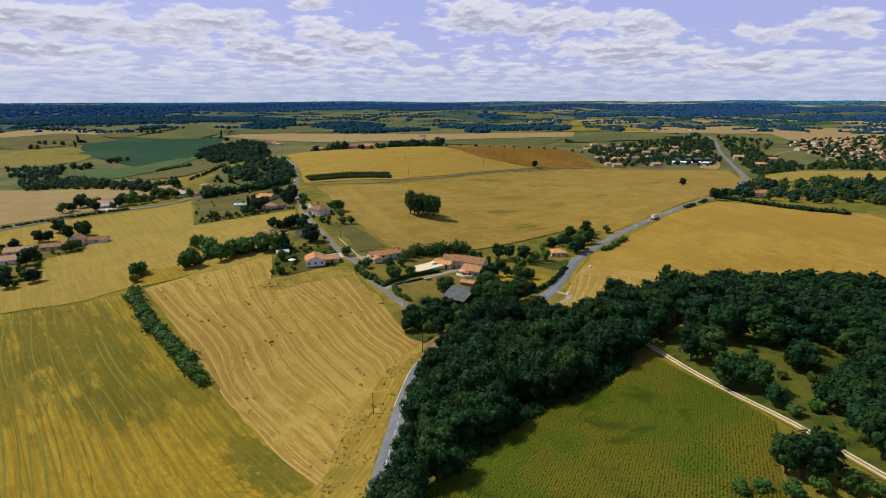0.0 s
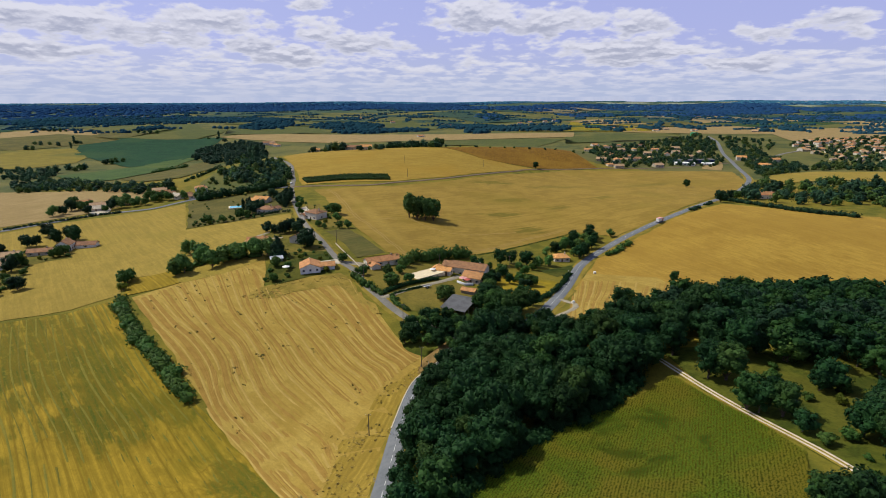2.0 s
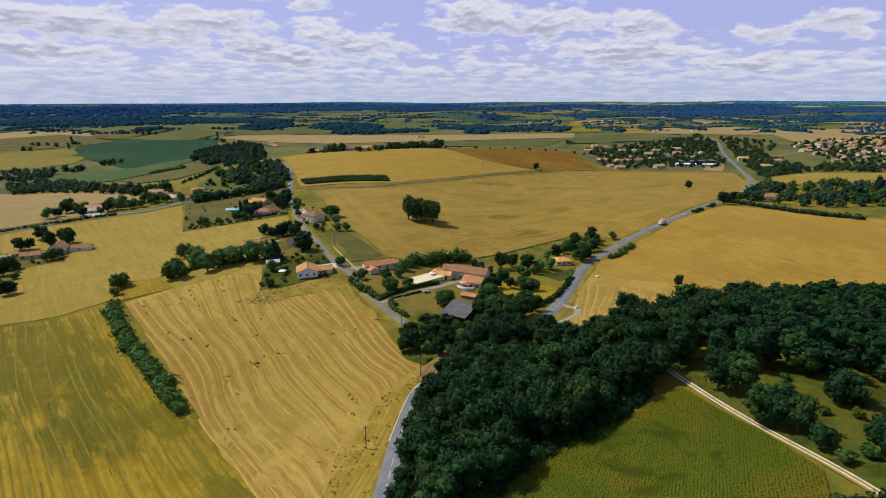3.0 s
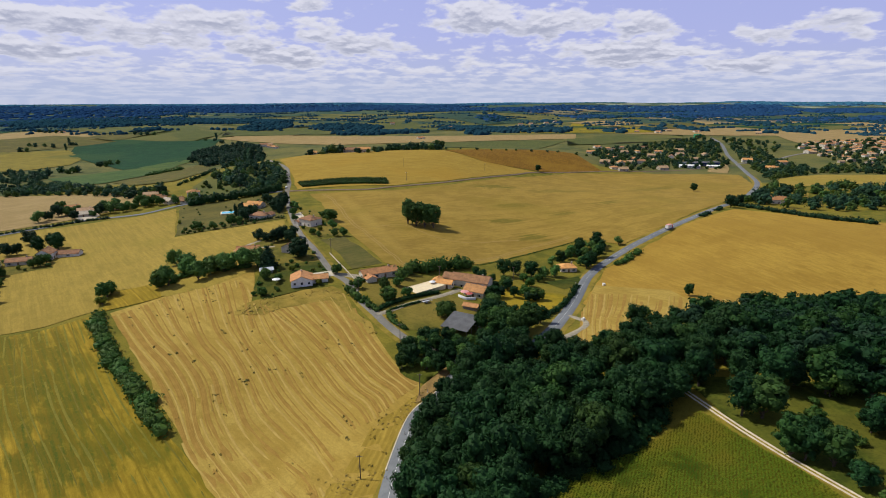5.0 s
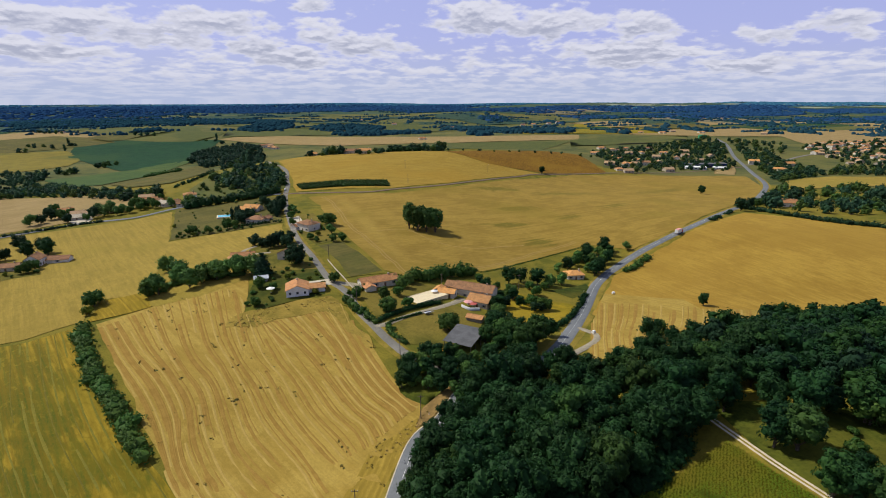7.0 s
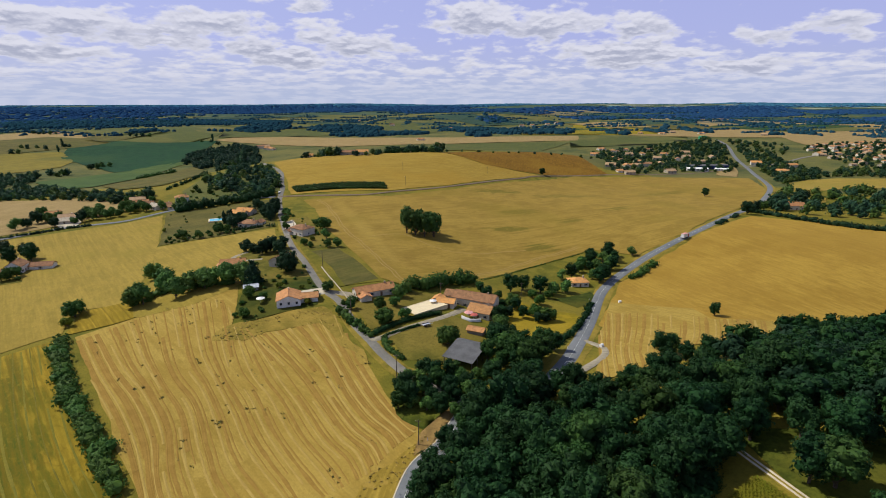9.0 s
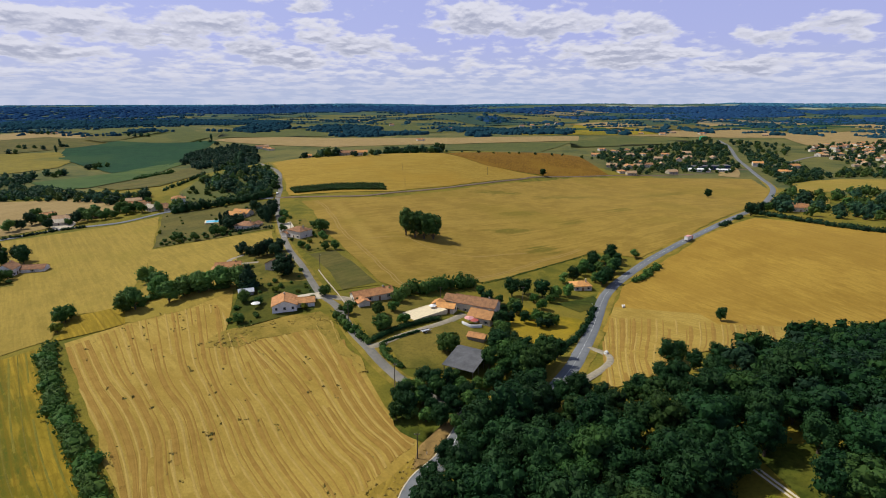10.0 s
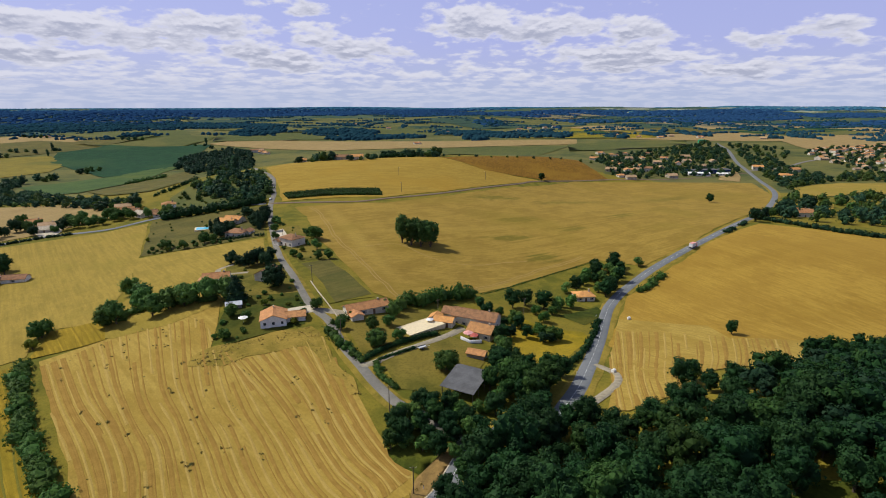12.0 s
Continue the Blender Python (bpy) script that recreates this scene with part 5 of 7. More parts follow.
def truck(x, y, turn):
    root = thing("truck", pose(x, y, on_land(x, y) + 0.5, 0, 0, turn), "white and faded red box truck on the main road", "truck")
    part("chassis", boxed(-1.0, -3.9, 0.5, 1.0, 3.8, 0.8), M_RUBBER, root)
    part("box", boxed(-1.2, -4.0, 0.8, 1.2, 1.7, 3.3, bevel=0.06), M_WHITE, root)
    part("roof", boxed(-1.22, -4.0, 3.3, 1.22, 1.7, 3.42, bevel=0.04), M_PINK, root)
    part("side_panel", boxed(-1.23, -3.8, 1.0, -1.2, 1.5, 3.1), M_PINK, root)
    part("cab", boxed(-1.1, 1.8, 0.7, 1.1, 3.8, 2.7, bevel=0.15), M_RED, root)
    part("windscreen", boxed(-0.95, 3.78, 1.6, 0.95, 3.84, 2.4), M_GLASS, root)
    for s in (-1, 1):
        for wy in (-2.6, 2.6):
            wheel(root, s * 1.0, wy, 0.48)


truck(172.5, 400.5, -49)
sign = thing("sign_board", pose(7.2, 192.0, on_land(7.2, 192), 0, 0, 20), "small blank white sign board beside the lane", "sign")
part("board", boxed(-0.6, -0.04, 0.7, 0.6, 0.04, 1.5, bevel=0.02), M_WHITE, sign)
for k in (-0.45, 0.45):
    part("post", boxed(k - 0.05, 0.04, -0.3, k + 0.05, 0.12, 1.4), M_POLE, sign)



def trailer(x, y, turn):
    root = thing("farm_trailer", pose(x, y, on_land(x, y) + 0.4, 0, 0, turn), "small grey flat farm trailer on the lawn", "trailer")
    part("bed", boxed(-0.9, -1.6, 0.55, 0.9, 1.6, 0.68, bevel=0.02), M_STEEL, root)
    for side in (-1, 1):
        part("side_board", boxed(side * 0.88 - 0.03, -1.6, 0.68, side * 0.88 + 0.03, 1.6, 1.0), M_SHUTTER, root)
        wheel(root, side * 0.85, -0.3, 0.33)
    part("drawbar", boxed(-0.05, 1.6, 0.5, 0.05, 2.9, 0.6), M_STEEL, root)


trailer(-3.2, 246.5, -62)


def wrapped_bale(x, y, turn):
    root = thing("wrapped_bale", pose(x, y, on_land(x, y) + 0.3, 0, 0, turn), "white plastic wrapped round bale lying by the field", "bale", "wrapped bales")
    bm = bmesh.new()
    bmesh.ops.create_cone(bm, cap_ends=True, segments=18, radius1=0.72, radius2=0.72, depth=1.3, matrix=Matrix.Translation((0, 0, 0.68)) @ Matrix.Rotation(math.pi / 2, 4, "Y"))
    bmesh.ops.bevel(bm, geom=bm.edges[:], offset=0.10, segments=2, affect="EDGES")
    part("wrap", bm, M_WHITE, root)


wrapped_bale(63.3, 233.8, 35)
wrapped_bale(92.2, 296.1, 10)


def marker_post(x, y):
    root = thing("marker_post", pose(x, y, on_land(x, y) + 0.3), "short white roadside marker post with dark cap", "post", "marker posts along the road")
    part("shaft", boxed(-0.09, -0.09, -0.4, 0.09, 0.09, 0.95, bevel=0.02), M_WHITE, root)
    part("cap", boxed(-0.095, -0.095, 0.95, 0.095, 0.095, 1.05, bevel=0.02), M_RUBBER, root)


for mx, my in ((-2.1, 177.1), (-8.5, 158.5), (-12.2, 141.0), (-15.0, 120.0), (50.2, 233.0), (64.5, 268.0), (78.0, 300.0)):
    marker_post(mx, my)

# ---- village: one house of each kind, then copies ----
kinds = [
    house("village_house", "stone village house with pale tan roof among trees", 0, 0, 0, 12, 9, 3.2, 2.2, M_STONE, M_TANTILE, front=3, back=2, shutters=False, sink=500, group="village houses"),
    house("village_house", "cream village house with terracotta hipped roof among trees", 0, 0, 0, 11, 9, 3.0, 2.0, M_WALL, M_TILE, hip=True, front=2, back=2, shutters=False, sink=500, group="village houses"),
    house("village_house", "cream village house with weathered brown roof among trees", 0, 0, 0, 14, 8, 4.6, 2.2, M_WALL, M_OLDTILE, front=3, back=2, shutters=False, sink=500, group="village houses"),
    house("village_house", "low cream village house with tiled roof and wing", 0, 0, 0, 13, 8, 2.9, 1.9, M_WALL, M_TILE, wings=[(3, -5, 90, 6, 6, 2.7, 1.5)], front=3, back=1, shutters=False, sink=500, group="village houses"),
]
V_NEAR = [(297, 1043), (393, 1114), (556, 1214), (600, 1146), (529, 946), (425, 810), (383, 826), (244, 728), (237, 756)]
V_FAR = [(716, 1079), (800, 1150), (1100, 1220), (860, 930), (727, 790), (640, 850)]
rng = random.Random(11)
roofs = []
V_NEAR_HOMES = [(332, 1107), (346, 1079), (380, 1100), (356, 1019), (389, 1037), (390, 974), (275, 801), (249, 752), (258, 742), (331, 786), (413, 944), (426, 1030), (447, 930), (491, 982), (447, 987), (323, 851), (335, 918), (246, 784), (300, 900), (310, 960), (292, 1010), (365, 900), (470, 1040), (300, 830), (345, 1050), (420, 1085)]
for x, y in V_NEAR_HOMES:
    roofs.append((x, y))
    copy_thing(rng.choice(kinds), pose(x, y, on_land(x, y), 0, 0, rng.uniform(-25, 25) + rng.choice((0, 0, 90)))).scale *= rng.uniform(0.9, 1.2)
for x, y in scatter(V_FAR, 23, rng, most=88):
    roofs.append((x, y))
    copy_thing(rng.choice(kinds), pose(x, y, on_land(x, y), 0, 0, rng.uniform(-25, 25) + rng.choice((0, 0, 90)))).scale *= rng.uniform(0.7, 1.05)
for x, y in ((-30, 1330), (60, 1900), (-150, 2050), (330, 2060), (380, 2120), (430, 2080), (480, 2150), (560, 1500), (610, 1480), (660, 1530), (720, 1490), (520, 1560), (850, 1420), (-300, 2300), (-380, 1240), (-372, 1258), (-358, 1222), (-345, 1204), (-394, 1226), (-1010, 1520)):
    roofs.append((x, y))
    copy_thing(rng.choice(kinds), pose(x, y, on_land(x, y), 0, 0, rng.uniform(-40, 40))).scale *= 1.2
HOMES[:] = [h for h in HOMES if h[1] > 5]
for k in kinds:
    for o in (*k.children_recursive, k):
        bpy.data.objects.remove(o)


def works(name, x, y, turn, l, d, h, wall, roof, label):
    root = thing(name, pose(x, y, on_land(x, y), 0, 0, turn), label, "building")
    part("wall", gable_walls(l, d, h, 1.2), wall, root)
    part("roof", gable_roof(l, d, h, 1.2, 0.3), roof, root)
    for k in range(5):
        window(root, l * ((k + 0.5) / 5 - 0.5), 1.2, l / 9, 1.6, -d / 2, Matrix.Identity(4))


works("workshop", 425, 868, 8, 62, 18, 5, M_BLUE, M_SHEET, "long low workshop with dark blue front and grey roof")
works("white_hall", 394, 838, -12, 30, 16, 3.4, M_WHITE, M_WHITE, "low bright white hall beside the farm road")
works("white_hall", 432, 838, -22, 18, 10, 3.0, M_WHITE, M_WHITE, "small bright white hall beside the farm road")
works("green_hall", 640, 1320, 0, 13, 11, 7, M_GREENSHEET, M_GREENSHEET, "tall green clad hall behind the village")

# ---- trees: kinds, then copies ----
OAKS = [tree("oak_tree", "dense dark green oak tree of the wood", "tree", M_OAK_PALE if k == 5 else M_OAK, 20 + k, 12.0 + k % 3, 4.6 + 0.35 * (k % 4), 0.9, 20, 2200, 0.27) for k in range(6)]
LITE = [tree("oak_tree", "dense dark green oak tree of the wood", "tree", (M_OAK, M_OAK_PALE, M_OAK, M_DARKLEAF)[k], 26 + k, 11 + k % 3, 5.0, 0.9, 13, 620, 0.47) for k in range(4)]
LIGHTOAKS = [tree("maple_tree", "light green field maple tree beside the field", "tree", M_POPLAR, 30 + k, 9.5, 4.2, 0.3, 15, 1300, 0.30) for k in range(3)]
ROUNDS = [tree("garden_tree", "round dark green garden tree on a lawn", "tree", M_HEDGE, 40 + k, 7.8, 3.8, 0.4, 16, 1500, 0.28) for k in range(3)]
TALLS = [tree("poplar_tree", "tall leafy green poplar of a field clump", "tree", M_CLUMP, 50 + k, 17.0, 4.8, 0.6, 18, 1500, 0.45) for k in range(3)]
EVERGREENS = [tree("evergreen_tree", "dark dense evergreen tree beside a house", "tree", M_DARKLEAF, 60 + k, 10, 4.3, 0.3, 17, 1400, 0.34) for k in range(2)]
CEDARS = [tree("cedar_tree", "dark layered cedar with spreading boughs", "tree", M_DARKLEAF, 65, 11, 5.2, 0.8, 20, 1200, 0.40, "cone")]
CYPRESSES = [tree("cypress_tree", "slim dark green cypress tree", "tree", M_DARKLEAF, 70, 10, 1.8, 0.3, 8, 700, 0.28, "column")]
BUSHES = [tree("bush", "low rounded green bush", "bush", M_HEDGE, 80 + k, 3.0, 1.9, 0.1, 8, 420, 0.26) for k in range(3)]
YELLOWS = [tree("bush", "round yellow-green ornamental garden bush", "bush", M_LIGHTLEAF, 85, 4.4, 2.4, 0.3, 8, 420, 0.3)]
FARTREES = [tree("broadleaf_tree", "dark green broadleaf tree in the valley", "tree", (M_FARTREE, M_FARTREE, M_FARTREE_PALE, M_DARKLEAF, M_FARTREE)[k], 90 + k, 10, 4.6 + 0.5 * k, -1.8, 9, 170, 0.75) for k in range(5)]
FARTREES.append(tree("broadleaf_tree", "mid green broadleaf tree in the valley", "tree", M_FARTREE, 97, 8, 5.2, -1.6, 8, 150, 0.8))
FARTREES.append(tree("broadleaf_tree", "bushy light green tree in the valley", "tree", M_FARTREE_PALE, 98, 7, 4.8, -1.5, 8, 150, 0.8))
FARTREES.append(tree("broadleaf_tree", "light green broadleaf tree in the valley", "tree", M_FARTREE_PALE, 96, 9, 5.0, -1.8, 8, 150, 0.8))
FARTALL = [tree("poplar_tree", "tall slim poplar by the village", "tree", M_FARTREE, 99, 18, 3.2, 0.8, 8, 220, 0.9, "column")]
DOMES = [tree("evergreen_tree", "dense dome-shaped dark evergreen beside a house", "tree", M_DARKLEAF, 101, 9.0, 4.6, 0.1, 16, 1500, 0.30, "dome"), tree("garden_tree", "dense round dark green tree on the lawn", "tree", M_HEDGE, 102, 7.0, 3.9, 0.2, 16, 1400, 0.28, "dome")]
ALL_KINDS = DOMES + LITE + OAKS + LIGHTOAKS + ROUNDS + TALLS + EVERGREENS + CEDARS + CYPRESSES + BUSHES + YELLOWS + FARTREES + FARTALL
rng = random.Random(3)
JOINED = {}
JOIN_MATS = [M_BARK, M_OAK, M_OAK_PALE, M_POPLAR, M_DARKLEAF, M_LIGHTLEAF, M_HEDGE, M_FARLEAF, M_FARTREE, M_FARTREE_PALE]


def plant_joined(name, kinds, spots, rng, low=0.8, high=1.2):
    """Trees too many to tell apart, joined into one mass for each name."""
    box_ = JOINED.setdefault(name, ([], [], [], [0]))
    for x, y in spots:
        s = rng.uniform(low, high)
        m = np.array(pose(x, y, on_land(x, y), 0, 0, rng.uniform(0, 360)) @ Matrix.Diagonal((s, s, s * rng.uniform(0.9, 1.1), 1)))
        for o in rng.choice(kinds).children:
            if name == "village_greenery" and o.name.startswith("trunk"):
                continue
            co = np.empty(len(o.data.vertices) * 3)
            o.data.vertices.foreach_get("co", co)
            box_[0].append(co.reshape(-1, 3) @ m[:3, :3].T + m[:3, 3])
            box_[1].extend([[i + box_[3][0] for i in p.vertices] for p in o.data.polygons])
            box_[2].extend([JOIN_MATS.index(o.data.materials[0])] * len(o.data.polygons))
            box_[3][0] += len(co) // 3


# the wood between the lane, the sunflowers and the main road
WOOD = [(-8, 80), (-6, 100), (-5, 120), (-3, 140), (1, 158), (9, 172), (14, 186), (14, 196), (24, 200), (34, 205), (42, 203), (50, 197), (60, 195), (80, 199), (92, 204), (104, 212), (112, 210), (124, 226), (138, 242), (150, 244), (178, 256), (225, 262), (262, 200), (240, 60), (190, 60), (165, 90), (142, 118), (120, 140), (96, 150), (80, 158), (66, 156), (47, 140), (31, 131), (13, 119), (1, 104), (-3, 84)]
track_line = [(p.x, p.y) for p in glide(TRACK, 4.0)]
main_line = [(p.x, p.y) for p in glide(MAIN[:22], 4.0)]
lane_line = [(p.x, p.y) for p in glide(LANE[:5], 4.0)]
wood_spots = scatter(WOOD, 5.7, rng, track_line, 4.5)
wood_spots = [s for s in wood_spots if min((s[0] - a) ** 2 + (s[1] - b) ** 2 for a, b in main_line) > 7.5 and min((s[0] - a) ** 2 + (s[1] - b) ** 2 for a, b in lane_line) > 16]
near_wood = [s for s in wood_spots if s[0] < 92]
plant(OAKS, near_wood, rng, 0.78, 1.18, "oaks of the wood")
plant_joined("wood_beyond", LITE, [s for s in wood_spots if s[0] >= 92], rng, 0.72, 1.12)
plant(OAKS, [(78, 144, 1.0), (82, 142, 1.0), (79, 127, 0.95), (81, 125, 0.85), (85, 122, 0.9), (85, 115, 0.55), (104, 133, 0.95), (101, 132, 0.6), (72, 86, 1.0), (75, 86, 0.85), (70, 88, 0.7), (88, 132, 0.6)], rng, 0.85, 0.95, "oaks along the track")
plant(BUSHES + ROUNDS[:1], [(58, 83), (62, 83), (66, 80), (72, 81), (77, 81), (80, 79), (93, 139), (103, 148), (92, 156), (110, 150), (86, 109)], rng, 0.8, 1.3, "bushes of the clearing")
plant(OAKS, scatter([(97, 116), (107, 119), (122, 126), (90, 88), (88, 91), (91, 104)], 5.8, rng, track_line, 4.5, 60), rng, 0.75, 0.95, "oaks of the wood")
plant(OAKS + LIGHTOAKS, [(*p, 0.62 if p[0] < 24 and p[1] < 214 else 1.0) for p in [(27, 245), (23, 230), (26, 225), (28, 219), (20, 210), (16, 205), (29, 213), (33, 217), (38, 222), (44, 227), (-10, 198), (-7, 192), (-3, 198), (-1, 194), (4, 199), (9, 198), (1, 204), (6, 206), (-11, 192), (-5, 204), (13, 194), (65, 217), (71, 218), (83, 221), (78, 215)] if (p[0] - 10) ** 2 + (p[1] - 219) ** 2 > 90], rng, 0.7, 0.95, "trees between farm and wood")
plant(OAKS, [(44, 198), (50, 202), (55, 205), (37, 195), (30, 193), (22, 186), (30, 210), (36, 217)], rng, 0.75, 0.95, "oaks of the wood")
plant(OAKS * 2 + LIGHTOAKS, scatter([(27, 259), (30, 251), (36, 226), (45, 231), (61, 257), (63, 254), (44, 219), (32, 200), (15, 195), (13, 207), (19, 223)], 4.6, rng, main_line + [(11, 219), (8, 210), (15, 212)], 6.5), rng, 0.42, 0.68, "trees between farm and wood")
plant(OAKS * 2 + LIGHTOAKS, scatter([(-12, 205), (-4, 211), (3, 209), (12, 205), (13, 192), (5, 185), (-4, 188), (-11, 193)], 4.4, rng, [(0.6, 194.5)], 4.0), rng, 0.5, 0.68, "trees beside the lane")
plant(OAKS[:3] + ROUNDS, scatter([(36, 298), (45, 318), (60, 305), (55, 285), (45, 290)], 8.5, rng), rng, 0.6, 0.95, "trees behind the farm")
plant(OAKS[:3] + LIGHTOAKS, scatter([(60, 305), (92, 362), (109, 374), (115, 365), (98, 335), (87, 326), (91, 348), (85, 348), (71, 324)], 6.0, rng, [(79.5, 327)], 8.0), rng, 0.45, 0.85, "trees round the cottage")
plant(BUSHES + YELLOWS, scatter([(86, 150), (100, 145), (118, 128), (105, 100), (88, 95), (84, 120)], 7, rng, most=18), rng, 0.5, 1.0, "bushes of the clearing")
plant(LIGHTOAKS[:1] + OAKS[:2], [(70.5, 206.5, 0.75), (74, 204, 0.65), (83, 209, 0.7), (87, 207, 0.6), (91, 211, 0.65)], rng, 0.95, 1.1, "trees at the stubble edge")
# farm and gardens
DOME_SPOTS = [(-73, 305), (5, 231), (-20, 248), (-2, 261), (3, 260)]
plant(DOMES[:1], [(*DOME_SPOTS[0], 1.22)], rng, 0.98, 1.02, "dark trees in the gardens")
plant(DOMES[1:], [(*DOME_SPOTS[1], 1.1), (*DOME_SPOTS[2], 1.0)], rng, 0.98, 1.02, "trees on the farm lawns")
plant(OAKS[:3] + ROUNDS, [(26, 281), (28, 273), (29, 264), (27, 298), (31, 291), (34, 281), (23, 303), (31, 270), (26, 260)], rng, 0.4, 0.6, "trees behind the farm")
plant(ROUNDS + BUSHES, [(37, 282), (39, 276), (42, 272), (45, 270), (48, 267), (51, 267)], rng, 0.7, 0.95, "shrubs in the meadow")
plant(BUSHES, [(-16.2, 230.5, 0.55)], rng, 0.95, 1.05, "trees on the farm lawns")
plant(ROUNDS, [(-12, 254, 0.7), (-23, 262, 0.75), (-17, 266, 0.7), (-35, 261, 0.6)], rng, 0.95, 1.05, "trees on the farm lawns")
plant(OAKS[:3] + EVERGREENS, [(111, 375), (39, 267), (45, 263), (37, 277), (49, 265), (25, 289), (31, 277), (32, 265), (23, 297), (25, 269)], rng, 0.38, 0.62, "trees behind the farm")
plant(OAKS[:2] + LIGHTOAKS, [(98, 353), (96, 362), (89, 358), (72, 335), (69, 312), (61, 307), (97, 345), (97, 336), (102, 371), (99, 373), (107, 353), (127, 375), (81, 344)], rng, 0.5, 0.85, "trees round the cottage")
plant(EVERGREENS, [(-85, 289), (-103, 344), (-96, 339), (-93, 344), (-87, 339), (-88, 350), (-109, 350)][1:], rng, 0.7, 1.0, "dark trees in the gardens")
plant(CEDARS, [(-85, 289), (-103, 344), (-96, 339), (-93, 344), (-87, 339), (-88, 350), (-109, 350)][:1], rng, 1.05, 1.1, "dark trees in the gardens")
plant(BUSHES + YELLOWS, scatter([(-84, 263), (-87, 278), (-82, 294), (-60, 297), (-52, 281), (-50, 265), (-67, 255), (-76, 251)], 4.5, rng, most=22) + scatter([(-111, 347), (-92, 364), (-64, 312), (-60, 297), (-82, 294), (-100, 316)], 6.0, rng, most=16) + scatter([(-108, 430), (-92, 434), (-58, 357), (-71, 345), (-88, 376)], 6.0, rng, most=10) + scatter([(-223, 490), (-137, 508), (-110, 410), (-141, 396), (-179, 387)], 11, rng, most=30), rng, 0.3, 0.8, "shrubs in the gardens")
plant(ROUNDS + BUSHES, [(-73, 308), (-103, 347), (-96, 343), (-90, 349), (-98, 360), (-84, 290), (-82, 274), (-83, 267), (-72, 259), (-78, 255), (-75, 271), (-59, 270), (-82, 256), (-48, 279), (-82, 409), (-74, 381), (-104, 437), (-57, 354), (-77, 357), (-72, 351)], rng, 0.5, 0.8, "shrubs in the gardens")
plant(LIGHTOAKS, [(-136, 276), (-131, 277), (-144, 313), (-130, 296), (-118, 281), (-114, 287), (-108, 289), (-105, 293), (-97, 291), (-92, 293), (-159, 275), (-159, 270), (-157, 263)][:-3], rng, 0.95, 1.25, "field edge trees")
plant(LIGHTOAKS, [(-128, 291, 1.0), (-121, 292, 0.9), (-136, 284, 1.0), (-110, 293, 1.0), (-101, 296, 0.9)], rng, 0.9, 1.1, "field edge trees")
plant(ROUNDS + BUSHES, [(-136, 276), (-131, 277), (-144, 313), (-130, 296), (-118, 281), (-114, 287), (-108, 289), (-105, 293), (-97, 291), (-92, 293), (-159, 275), (-159, 270), (-157, 263)][-3:], rng, 0.7, 1.0, "field edge trees")
plant(OAKS, [(x + 4.4, y, 0.62) for x, y in main_line[::2] if y < 180], rng, 0.9, 1.12, "trees beside the lane")
plant(TALLS, [(-18, 396), (-12, 393), (-6, 392), (0, 393), (-3, 402), (-11, 402)], rng, 0.9, 1.1, "clump in the wheat")
plant(OAKS[:2], [(278, 583, 0.85), (131, 686, 0.85), (128, 274, 0.6), (111, 375, 0.95)], rng, 0.95, 1.05, "lone field trees")
plant(ROUNDS * 2 + LIGHTOAKS + EVERGREENS, [(-317, 471), (-333, 499), (-311, 474), (-295, 459), (-303, 488), (-286, 468), (-284, 475), (-291, 494), (-279, 481), (-278, 492), (-269, 483), (-271, 496), (-262, 489), (-269, 508), (-258, 499), (-257, 506), (-258, 517), (-247, 503), (-266, 547), (-258, 536), (-233, 503), (-224, 504), (-216, 495), (-215, 501), (-315, 457), (-318, 449), (-285, 545), (-283, 493), (-268, 486), (-312, 489)], rng, 0.8, 1.25, "trees along the side road")
plant(YELLOWS + LIGHTOAKS[:1], [(-313, 478), (-301, 466), (-274, 497), (-265, 513), (-253, 498), (-289, 509), (-288, 486)], rng, 0.9, 1.2, "light trees along the side road")
plant(EVERGREENS + ROUNDS + BUSHES + YELLOWS, [(-267, 358), (-271, 355), (-280, 395), (-263, 372), (-276, 383), (-246, 342), (-234, 332), (-228, 331), (-262, 331), (-272, 334), (-222, 271), (-221, 275), (-214, 270), (-221, 266), (-236, 279), (-222, 262), (-242, 303), (-246, 314), (-158, 271), (-154, 260), (-160, 278)], rng, 0.7, 1.15, "trees round the field houses")
plant(OAKS + EVERGREENS, [(-252, 372, 1.0), (-246, 366, 1.1), (-256, 362, 0.9)], rng, 0.95, 1.1, "tall trees behind the white gable")
plant(ROUNDS + LIGHTOAKS[:1], [(-72, 394, 1.2), (-67, 372, 0.7), (-76, 399, 1.0), (-62, 352, 0.7), (-99, 400, 0.7), (-105, 420, 0.8), (-112, 446, 0.8), (-108, 440, 0.7)], rng, 0.9, 1.1, "trees round the pink house")
plant(EVERGREENS + CYPRESSES, [(-155, 458), (-149, 452), (-147, 424), (-140, 415), (-148, 433), (-128, 457), (-120, 441), (-126, 443), (-120, 448), (-126, 469), (-154, 435), (-139, 468)] + [(-138, 428, 1), (-143, 425, 0.9), (-147, 432, 0.9), (-119, 430, 1.2), (-122, 437, 1.0), (-126, 445, 1), (-152, 438, 0.8)], rng, 0.9, 1.1, "dark trees round the villa")
plant(BUSHES * 2 + ROUNDS + YELLOWS, scatter(WEST_GARDEN, 5.5, rng, most=40), rng, 0.5, 0.95, "shrubs round the field houses")
